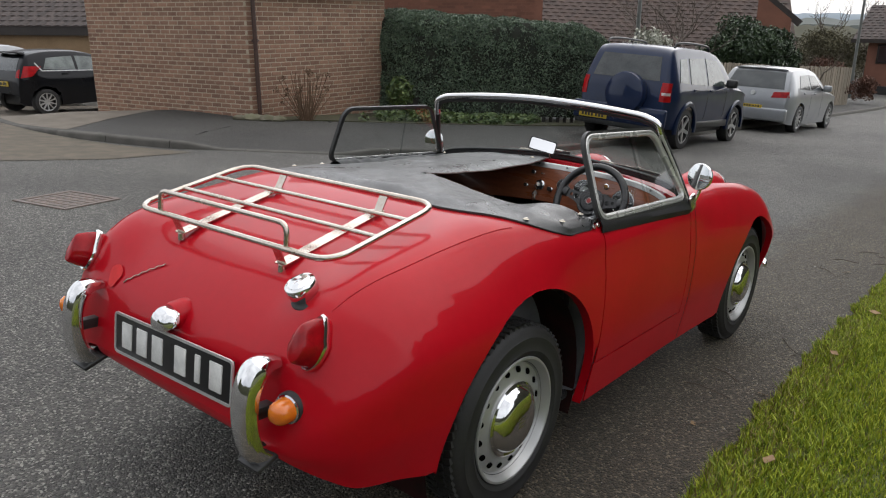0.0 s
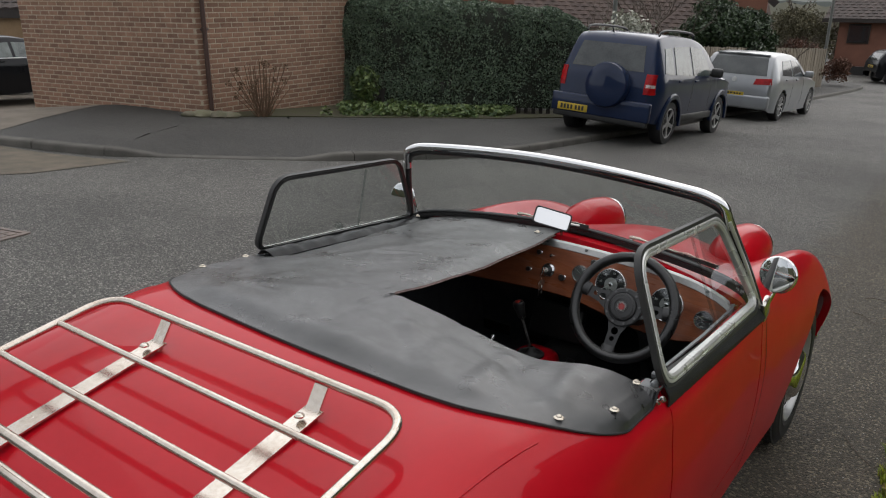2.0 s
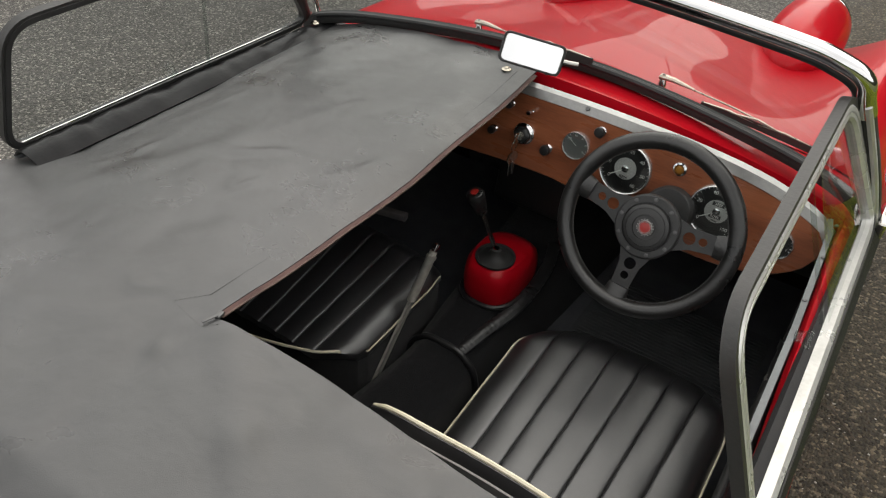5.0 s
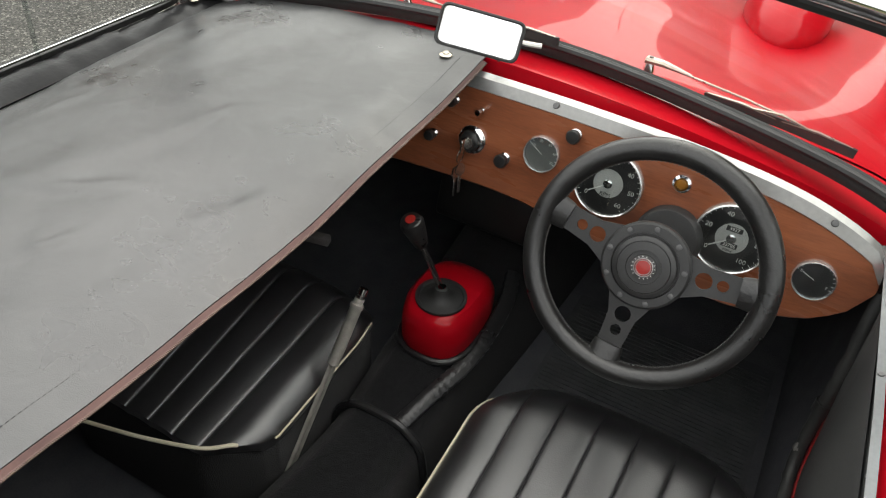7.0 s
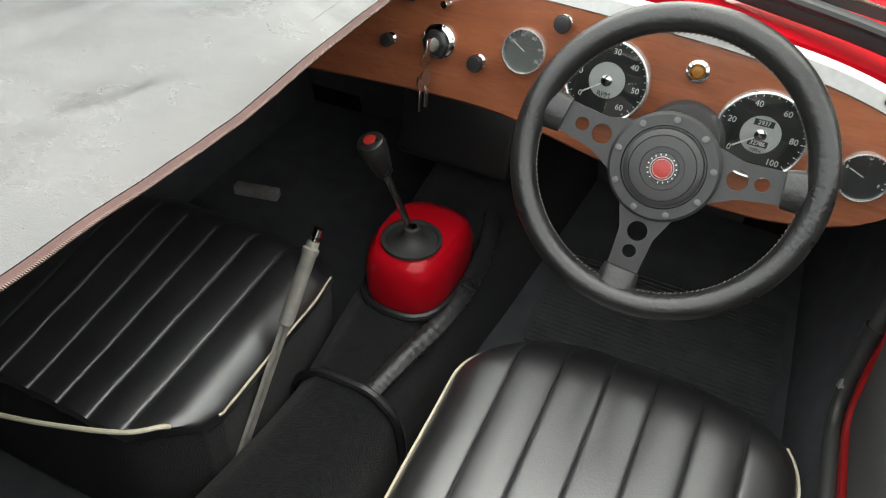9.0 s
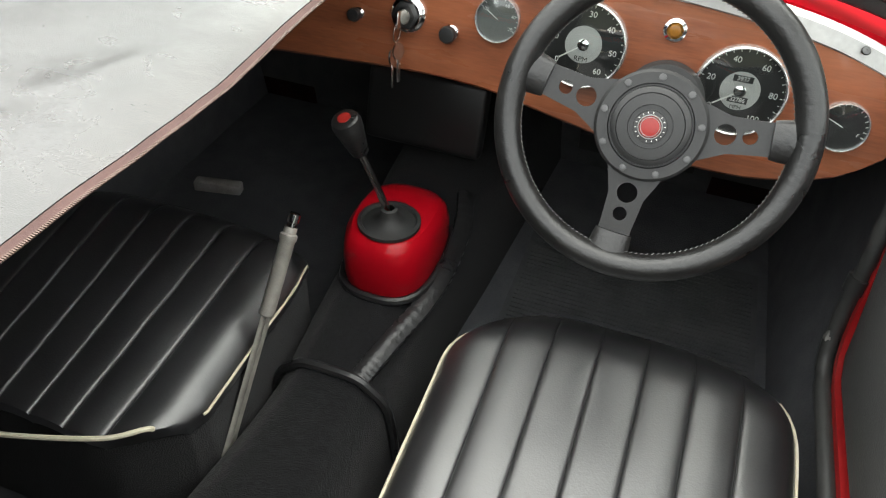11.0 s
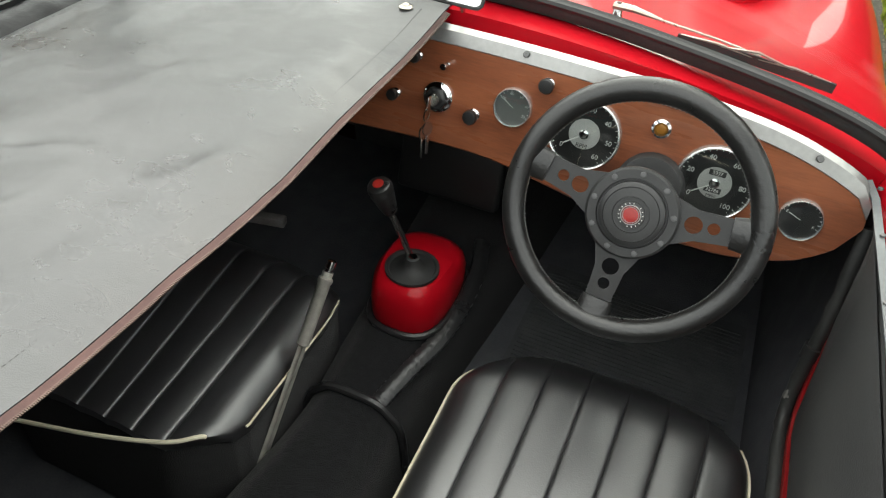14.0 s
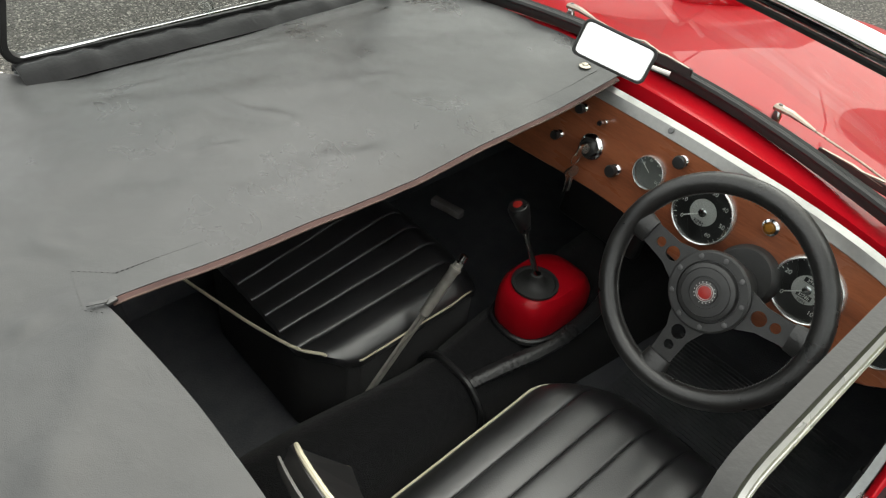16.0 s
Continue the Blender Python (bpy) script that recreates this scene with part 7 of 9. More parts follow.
part("roof", bm, TILE, hb_, "brown tiled roof", smooth=0)
bm = bmesh.new()
box(bm, (8.0, 0.25, 2.6), Matrix.Translation((-9.95, 23.9, -0.75)) @ Euler((0, 0, math.atan2(3.3, 7.3))).to_matrix().to_4x4())
part("side_wall", bm, REDBRICK, hb_, "red-brown brick wall")
bm = bmesh.new()
sweep(bm, [Vector((-5.25, 25.55, 1.40)), Vector((-6.21, 25.33, 2.17)), Vector((-7.5, 25.05, 3.2))], rect(0.08, 0.22), up=(0, 0, 1))
part("bargeboard", bm, FASCIA, hb_, "dark bargeboard")
bm = bmesh.new()
grid(bm, [[Vector((-5.55, 25.62, 1.55)), Vector((-6.6, 25.38, 2.385))], [Vector((-5.55, 25.62, -1.7)), Vector((-6.6, 25.38, -1.7))]])
thicken(bm, 0.2)
part("gable_end", bm, REDBRICK, hb_, "orange-brown brick gable")

# the two-storey house at the end of the road
fh = thing("far_house", Matrix(), "two-storey brick house with a dark tiled roof at the road's end", "house")
hx0, hy, hz = -6.25, 43.0, -2.9
bm = bmesh.new()
box(bm, (12, 7, 3.65), pose(hx0 + 6, hy + 3.5, hz + 1.82))
part("wall", bm, REDBRICK, fh, "orange-brown brick wall")
bm = bmesh.new()
tiled_roof(bm, Vector((hx0 - 0.7, hy - 0.5, hz + 3.55)), Vector((hx0 + 13, hy - 0.5, hz + 3.55)), 1.75, Vector((0, 3.6, 0)), 13, 0.34)
part("roof", bm, TILE_DARK, fh, "dark grey tiles", smooth=0)
bm = bmesh.new()
box(bm, (13.5, 0.08, 0.2), pose(hx0 + 6, hy - 0.5, hz + 3.5))
part("fascia", bm, FASCIA, fh)
for x in (0.95, 3.25, 5.6):
    bm = bmesh.new()
    box(bm, (1.0, 0.1, 0.95), pose(hx0 + x, hy - 0.02, hz + 2.85), 0.01)
    wf = part("window", bm, FASCIA, fh, "dark framed window")
    bm = bmesh.new()
    box(bm, (0.86, 0.02, 0.8), pose(hx0 + x, hy - 0.08, hz + 2.85))
    part("pane", bm, WINDOW, wf)
bm = bmesh.new()
box(bm, (7.0, 0.12, 1.0), pose(hx0 + 3.9, hy - 0.06, hz + 0.75))
part("garage_door", bm, BLACK, fh, "dark garage opening")
for i in range(8):
    bm = bmesh.new()
    box(bm, (0.10, 0.05, 0.95), pose(hx0 + 1.6 + 0.24 * i, hy - 0.25, hz + 0.75))
    part("gate_slat", bm, TIMBER if i % 3 else SILVER, fh)

# ---- fences ----
def board_fence(name, pts, h, w, gap, material, label, category, drop=0.0):
    f = thing(name, Matrix(), label, category)
    for a, b in zip(pts, pts[1:]):
        a, b = Vector(a), Vector(b)
        n = int((b - a).length / (w + gap))
        turn = math.atan2((b - a).y, (b - a).x)
        for i in range(n):
            p = a.lerp(b, (i + 0.5) / n)
            hh = h + random.uniform(-0.015, 0.015)
            bm = bmesh.new()
            m = Matrix.Translation((p.x, p.y, gz(p.x, p.y) + 0.1)) @ Euler((random.uniform(-0.01, 0.01), random.uniform(-0.012, 0.012), turn)).to_matrix().to_4x4()
            box(bm, (w, 0.018, hh), m @ pose(0, 0, hh / 2 + drop))
            part("board", bm, material, f)
        bm = bmesh.new()
        n3 = Vector((-(b - a).y, (b - a).x)).normalized() * 0.03
        for zz in (0.25, h - 0.3):
            sweep(bm, [Vector((a.x + n3.x, a.y + n3.y, gz(a.x, a.y) + 0.1 + zz)), Vector((b.x + n3.x, b.y + n3.y, gz(b.x, b.y) + 0.1 + zz))], rect(0.04, 0.07), up=(0, 0, 1))
        part("rail", bm, material, f)
    return f


random.seed(9)
board_fence("garden_fence", [(-5.6, 13.2), (-5.25, 18.2), (-5.1, 27.6), (-4.55, 31.0)], 1.42, 0.125, 0.008, TIMBER, "tall weathered close-boarded timber garden fence", "fence")
board_fence("picket_fence", [(-8.4, 9.35), (-7.2, 10.35), (-5.85, 11.95)], 0.62, 0.07, 0.075, PALE, "low dark picket fence in front of the hedge", "fence")

# ---- posts ----
LAMPGREY = surface("grey_green_post", (0.10, 0.11, 0.10), 0.5, second=(0.13, 0.13, 0.12), scale=3)
for x, y, h, r in ((-6.6, 16.2, 6.0, 0.055), (-5.8, 37.9, 6.0, 0.07)):
    lp = thing("street_lamp_post", spot(x, y), "plain grey-green steel street lamp post", "lamp post", "street lamp posts")
    bm = bmesh.new()
    tube(bm, [Vector((0, 0, 0)), Vector((0, 0, 1.2))], r * 1.35, 14)
    part("base", bm, LAMPGREY, lp)
    bm = bmesh.new()
    tube(bm, [Vector((0, 0, 1.15)), Vector((0, 0, h))], r, 12, scales=[1.0, 0.75])
    part("shaft", bm, LAMPGREY, lp)
# ---- parked cars ----
from mathutils.bvhtree import BVHTree

NAVY = surface("dark_blue_car_paint", (0.011, 0.021, 0.056), 0.35, second=(0.009, 0.017, 0.047), scale=3, coat=0.65, rvar=0.05, spec=0.1, coat_rough=0.03)
SILVERPAINT = surface("silver_car_paint", (0.30, 0.31, 0.32), 0.32, 0.35, second=(0.26, 0.27, 0.28), scale=3, coat=0.6, rvar=0.05)
BLACKPAINT = surface("black_car_paint", (0.006, 0.0065, 0.008), 0.3, second=(0.008, 0.008, 0.010), scale=3, coat=0.4, spec=0.05, coat_rough=0.01)
TINTED = surface("tinted_car_glass", (0.030, 0.035, 0.036), 0.06, second=(0.06, 0.066, 0.066), scale=4, spec=0.6)
# opaque glass; reflections and daylight behind it are put into the pale colour
SIDEGLASS = surface("sky_pale_car_glass", (0.15, 0.175, 0.165), 0.05, second=(0.05, 0.06, 0.056), scale=3.5, spec=0.6)
YELLOW = surface("yellow_plate", (0.60, 0.42, 0.03), 0.4, scale=8)
LAMPRED = surface("car_lamp_red", (0.42, 0.008, 0.010), 0.25, second=(0.20, 0.005, 0.007), scale=12, spec=0.25)
LAMPCLEAR = surface("car_lamp_clear", (0.55, 0.50, 0.47), 0.15, scale=25, coat=1.0)


def parked_car(name, label, m, paint, prof, low, belt, half, base, arch, wheel_r, lean_in, panes, rear_panes, lights, extras):
    """A car from its roofline (prof: y, z from tail to nose), underside, belt height and half width; panes and lamps are laid on its skin."""
    top = thing(name, m, label, "car")
    py, pz = [q[0] for q in prof], [q[1] for q in prof]
    y0, y1 = py[0], py[-1]

    def line(y):
        zt = pchip(py, pz, y)
        zb = pchip([q[0] for q in low], [q[1] for q in low], y)
        plan = 1 - 0.16 * max(0.0, (y0 + 0.45 - y) / 0.45) ** 2.5 - 0.30 * max(0.0, (y - (y1 - 0.7)) / 0.7) ** 2.5
        w0 = half * plan
        zt = max(zt, zb + 0.02)
        be = min(belt, zt - 0.015)
        wt = w0 - max(0.0, zt - belt) * lean_in
        k = [Vector((0, y, zt)), Vector((wt * 0.55, y, zt - 0.006)), Vector((wt - 0.11 * plan, y, zt - 0.028)), Vector((wt - 0.015, y, zt - min(0.10, (zt - zb) * 0.3))), Vector((w0 - 0.012, y, be - (0.05 if zt > belt + 0.2 else 0.12 * (zt - zb)))), Vector((w0, y, zb + (be - zb) * 0.45)), Vector((w0 - 0.03, y, zb))]
        for i in range(1, len(k)):
            k[i].z = min(k[i].z, k[i - 1].z - 0.001)
        return spline([Vector((-k[1].x, y, k[1].z))] + k, 6)[6:]

    ys = [y0 + (y1 - y0) * t for t in (0, 0.001, 0.003, 0.006, 0.010, 0.014, 0.02, 0.028, 0.037, 0.047, 0.058)] + list(np.linspace(y0 + (y1 - y0) * 0.07, y1, 74))
    bm = bmesh.new()
    grid(bm, both([line(y) for y in ys]))
    ends = [e for e in bm.edges if len(e.link_faces) == 1 and all(abs(v.co.y - y0) < 1e-5 for v in e.verts)]
    bmesh.ops.edgeloop_fill(bm, edges=ends)
    for cy in (0.0, base):
        arch_cut(bm, cy, wheel_r, arch)
    bmesh.ops.recalc_face_normals(bm, faces=bm.faces)
    tree = BVHTree.FromBMesh(bm)
    part("body", bm, paint, top, smooth=35)

    def skin(pname, quad, way, material, lift=0.008, thick=0.006, parent=top, label="", n=6):
        """A patch laid on the skin: quad corners seen along way ('x' from the right, '-x' from the left, 'y' from behind)."""
        rows = []
        for j in range(n + 1):
            row = []
            for i in range(n + 1):
                u, v = i / n, j / n
                a = [(1 - u) * (1 - v) * quad[0][k] + u * (1 - v) * quad[1][k] + u * v * quad[2][k] + (1 - u) * v * quad[3][k] for k in (0, 1)]
                if way == "y":
                    o, d = Vector((a[0], y0 - 2, a[1])), Vector((0, 1, 0))
                else:
                    s = 1 if way == "x" else -1
                    o, d = Vector((s * 3, a[0], a[1])), Vector((-s, 0, 0))
                hit = tree.ray_cast(o, d)[0]
                if hit is None:
                    return None
                row.append(hit - d * lift)
            rows.append(row)
        b = bmesh.new()
        grid(b, rows)
        d = -d
        back = [[q - d * (thick + lift * 0.5) for q in row] for row in rows]
        rim = rows[0] + [r[-1] for r in rows[1:]] + rows[-1][-2::-1] + [r[0] for r in rows[-2:0:-1]]
        rim2 = back[0] + [r[-1] for r in back[1:]] + back[-1][-2::-1] + [r[0] for r in back[-2:0:-1]]
        grid(b, [rim, rim2], True)
        bmesh.ops.remove_doubles(b, verts=b.verts, dist=1e-5)
        return part(pname, b, material, parent, label, smooth=30)

    for q in panes:
        for way in ("x", "-x"):
            skin("side_window", q, way, extras.get("glass", TINTED), label="tinted side window")
    for q in rear_panes:
        skin("rear_window", q, "y", TINTED, label="tinted rear window", n=10)
    for nm, q, way, mt, lb in lights:
        skin(nm, q, way, mt, 0.014, label=lb)
    for cy in (0.0, base):
        for s in (1, -1):
            w = new("wheel")
            w.parent, w.matrix_local = top, Matrix.Translation((s * (half - 0.10), cy, wheel_r)) @ Euler((0, radians(90 * s), 0)).to_matrix().to_4x4()
            b = bmesh.new()
            R = wheel_r
            lathe(b, [(R * 0.6, -0.10), (R * 0.95, -0.10), (R, -0.07), (R, 0.06), (R * 0.95, 0.09), (R * 0.72, 0.095), (R * 0.66, 0.07)], None, 40)
            part("tyre", b, TYRE, w)
            b = bmesh.new()
            lathe(b, [(R * 0.70, 0.085), (R * 0.66, 0.09), (R * 0.62, 0.06), (R * 0.60, -0.02), (0, -0.02)], None, 40)
            part("rim", b, BLACK, w)
            b = bmesh.new()
            lathe(b, [(R * 0.69, 0.086), (R * 0.67, 0.092), (R * 0.62, 0.086)], None, 40)
            lathe(b, [(R * 0.17, 0.05), (R * 0.16, 0.075), (0, 0.08)], None, 16)
            for i in range(extras.get("spokes", 5)):
                a = 2 * math.pi * i / extras.get("spokes", 5)
                sweep(b, [Euler((0, 0, a)).to_matrix() @ Vector((R * f, 0, z)) for f, z in ((0.1, 0.068), (0.4, 0.074), (0.66, 0.082))], rect(extras.get("spoke_w", 0.055), 0.02), up=(0, 0, 1))
            part("alloy_spokes", b, SILVER, w, "silver alloy spokes")
    b = bmesh.new()
    box(b, (half * 1.7, base + 0.5, 0.25), pose(0, base / 2, wheel_r + 0.02), 0.02)
    part("underside", b, BLACK, top)
    for s in (1, -1):
        b = bmesh.new()
        my, mz = extras["mirror"]
        box(b, (0.20, 0.11, 0.15), pose(s * (half + 0.09), my, mz, 0, 0, s * 8), 0.04, 3)
        dm = part("door_mirror", b, extras.get("mirror_mat", BLACK), top)
        b = bmesh.new()
        box(b, (0.10, 0.05, 0.05), pose(s * (half - 0.02), my + 0.02, mz - 0.04), 0.015)
        part("mirror_arm", b, BLACK, dm)
    for hy_, hz_ in extras.get("handles", ()):
        for s in (1, -1):
            hit = tree.ray_cast(Vector((s * 3, hy_, hz_)), Vector((-s, 0, 0)))[0]
            b = bmesh.new()
            box(b, (0.03, 0.16, 0.035), Matrix.Translation(hit + Vector((s * 0.01, 0, 0))), 0.012)
            part("door_handle", b, paint, top)
    for sy in extras.get("seams", ()):
        for s, way in ((1, "x"), (-1, "-x")):
            skin("door_seam", [(sy, extras["seam_z"][0]), (sy + 0.008, extras["seam_z"][0]), (sy + 0.008, extras["seam_z"][1]), (sy, extras["seam_z"][1])], way, BLACK, 0.002, 0.002, n=8)
    # number plate with bars
    pyq = extras["plate"]
    if not pyq:
        return top, skin, tree
    plq = skin("number_plate", [(pyq[0] - 0.26, pyq[1] - 0.055), (pyq[0] + 0.26, pyq[1] - 0.055), (pyq[0] + 0.26, pyq[1] + 0.055), (pyq[0] - 0.26, pyq[1] + 0.055)], "y", YELLOW, extras.get("lift", 0.02), 0.012, label="yellow number plate with dark bars")
    for i in range(7):
        x = pyq[0] - 0.185 + 0.058 * i + (0.022 if i > 3 else 0)
        skin("bar", [(x - 0.018, pyq[1] - 0.035), (x + 0.018, pyq[1] - 0.035), (x + 0.018, pyq[1] + 0.035), (x - 0.018, pyq[1] + 0.035)], "y", BLACK, extras.get("lift", 0.02) + 0.006, 0.004, plq, n=2)
    return top, skin, tree


# blue off-roader with a covered spare wheel, two wheels on the pavement
suv, skin, tree = parked_car(
    "blue_off_roader", "dark blue five-door off-roader with covered spare wheel, half on the pavement",
    on_slope(-3.98, 10.75, 0, 0.02, 2.4), NAVY,
    [(-0.78, 0.62), (-0.775, 0.78), (-0.76, 0.98), (-0.735, 1.08), (-0.62, 1.42), (-0.52, 1.60), (-0.40, 1.655), (0.2, 1.69), (0.9, 1.69), (1.4, 1.64), (1.75, 1.53), (2.35, 1.12), (2.9, 1.02), (3.2, 0.93), (3.36, 0.75), (3.40, 0.52)],
    [(-0.78, 0.45), (-0.6, 0.36), (0, 0.34), (2.5, 0.34), (3.2, 0.36), (3.4, 0.46)], 1.06, 0.868, 2.49, 0.43, 0.345, 0.30,
    [[(-0.42, 1.12), (-0.04, 1.10), (-0.02, 1.50), (-0.30, 1.48)], [(0.05, 1.10), (0.78, 1.08), (0.78, 1.53), (0.10, 1.51)], [(0.86, 1.08), (1.85, 1.07), (1.42, 1.50), (0.86, 1.53)]],
    [[(-0.60, 1.12), (0.60, 1.12), (0.52, 1.50), (-0.52, 1.50)]],
    [("tail_lamp", [(0.66, 0.80), (0.81, 0.80), (0.79, 1.10), (0.66, 1.10)], "y", LAMPRED, "red tail lamp"), ("tail_lamp", [(-0.81, 0.80), (-0.66, 0.80), (-0.66, 1.10), (-0.79, 1.10)], "y", LAMPRED, "red tail lamp"),
     ("lamp_stripe", [(0.68, 0.90), (0.80, 0.90), (0.80, 0.945), (0.68, 0.945)], "y", LAMPCLEAR, "pale lamp stripe"),
     ("reflector", [(0.60, 0.50), (0.72, 0.50), (0.72, 0.55), (0.60, 0.55)], "y", LAMPRED, ""), ("reflector", [(-0.72, 0.50), (-0.60, 0.50), (-0.60, 0.55), (-0.72, 0.55)], "y", LAMPRED, "")],
    {"mirror": (1.72, 1.13), "plate": None, "handles": ((0.22, 1.0), (1.0, 0.99)), "seams": (0.82, -0.02, 1.78), "seam_z": (0.5, 1.04), "spokes": 5, "glass": SIDEGLASS})
b = bmesh.new()
lathe(b, [(0.0, -0.12), (0.33, -0.12), (0.345, -0.05), (0.345, 0.04), (0.33, 0.075), (0.30, 0.09), (0.20, 0.105), (0.0, 0.11)], facing(0.10, -0.86, 0.88, (0, -1, 0.03)), 48)
part("spare_wheel_cover", b, NAVY, suv, "dark blue hard spare wheel cover")
for s in (1, -1):
    b = bmesh.new()
    tube(b, spline([Vector((s * 0.60, -0.35, 1.66)), Vector((s * 0.61, -0.22, 1.735)), Vector((s * 0.61, 0.4, 1.755)), Vector((s * 0.60, 1.1, 1.735)), Vector((s * 0.59, 1.25, 1.66))], 6), 0.018, 8)
    part("roof_rail", b, BLACK, suv, "dark roof rail")
b = bmesh.new()
box(b, (1.66, 0.10, 0.30), pose(0, -0.79, 0.53), 0.03, 3)
part("rear_bumper", b, NAVY, suv, "dark blue bumper")
b = bmesh.new()
box(b, (0.52, 0.014, 0.112), pose(-0.44, -0.852, 0.465), 0.004)
plq = part("number_plate", b, YELLOW, suv, "yellow number plate with dark bars")
for i in range(7):
    b = bmesh.new()
    box(b, (0.036, 0.006, 0.072), pose(-0.625 + 0.058 * i + (0.022 if i > 3 else 0), -0.861, 0.465))
    part("bar", b, BLACK, plq)
b = bmesh.new()
box(b, (1.60, 0.10, 0.14), pose(0, -0.775, 0.37), 0.03, 3)
part("lower_valance", b, BLACK, suv, "black lower valance")
for s in (1, -1):
    for cy in (0.0, 2.49):
        b = bmesh.new()
        sweep(b, [Vector((s * 0.868, cy + 0.435 * math.cos(a), 0.345 + 0.435 * math.sin(a))) for a in np.linspace(-0.15, math.pi + 0.15, 26)], [(-0.045, -0.012), (0.030, -0.030), (0.040, 0.010), (0.0, 0.032), (-0.045, 0.024)], up=(s, 0, 0))
        part("arch_flare", b, NAVY, suv, "flared wheel arch")
    b = bmesh.new()
    box(b, (0.06, 1.62, 0.12), pose(s * 0.85, 1.245, 0.40), 0.02)
    part("sill_strip", b, BLACK, suv, "black sill strip")
b = bmesh.new()
tube(b, [Vector((-0.30, -0.70, 1.13)), Vector((0.02, -0.715, 1.16))], 0.012, 6)
part("rear_wiper", b, BLACK, suv)
b = bmesh.new()
tube(b, [Vector((-0.1, -0.45, 1.66)), Vector((-0.1, -0.5, 1.72))], 0.012, 6)
part("aerial_stub", b, BLACK, suv)

golf, skin, tree = parked_car(
    "silver_hatchback", "silver five-door hatchback parked by the kerb", on_slope(-3.76, 17.2, -2, 0.02, 1.2), SILVERPAINT,
    [(-0.79, 0.52), (-0.785, 0.68), (-0.765, 0.82), (-0.73, 0.95), (-0.55, 1.24), (-0.42, 1.40), (-0.30, 1.435), (0.2, 1.475), (0.8, 1.475), (1.3, 1.41), (1.55, 1.33), (2.25, 0.98), (2.9, 0.88), (3.2, 0.76), (3.36, 0.58), (3.41, 0.40)],
    [(-0.79, 0.27), (-0.6, 0.20), (0, 0.18), (2.5, 0.18), (3.2, 0.20), (3.41, 0.32)], 0.95, 0.885, 2.578, 0.375, 0.315, 0.34,
    [[(-0.18, 1.00), (0.62, 0.97), (0.62, 1.32), (0.02, 1.30)], [(0.70, 0.97), (1.68, 0.96), (1.25, 1.29), (0.70, 1.32)]],
    [[(-0.66, 0.975), (0.66, 0.975), (0.57, 1.35), (-0.57, 1.35)]],
    [("tail_lamp", [(0.42, 0.78), (0.80, 0.80), (0.78, 0.93), (0.46, 0.91)], "y", LAMPRED, "red tail lamp"), ("tail_lamp", [(-0.80, 0.80), (-0.42, 0.78), (-0.46, 0.91), (-0.78, 0.93)], "y", LAMPRED, "red tail lamp"),
     ("reflector", [(0.55, 0.38), (0.76, 0.39), (0.76, 0.43), (0.55, 0.41)], "y", LAMPRED, ""), ("black_valance", [(-0.60, 0.285), (0.60, 0.285), (0.60, 0.325), (-0.60, 0.325)], "y", BLACK, "")],
    {"mirror": (1.62, 1.02), "plate": (0.0, 0.545), "handles": ((0.15, 0.90), (1.0, 0.89)), "seams": (0.66, 1.62), "seam_z": (0.32, 0.94), "spokes": 10, "spoke_w": 0.03, "mirror_mat": SILVERPAINT})
b = bmesh.new()
lathe(b, [(0.055, 0), (0.055, 0.012), (0.045, 0.016), (0.042, 0.012), (0, 0.012)], facing(0, -0.765, 0.86, (0, -1, 0.2)), 24)
part("round_emblem", b, SILVER, golf)
b = bmesh.new()
box(b, (1.62, 0.14, 0.30), pose(0, -0.745, 0.40), 0.05, 4)
part("rear_bumper", b, SILVERPAINT, golf, "silver rear bumper")
b = bmesh.new()
sweep(b, [Vector((-0.58, -0.40, 1.408)), Vector((0, -0.43, 1.422)), Vector((0.58, -0.40, 1.408))], rect(0.11, 0.022), up=(0, 0, 1))
part("roof_spoiler", b, SILVERPAINT, golf)

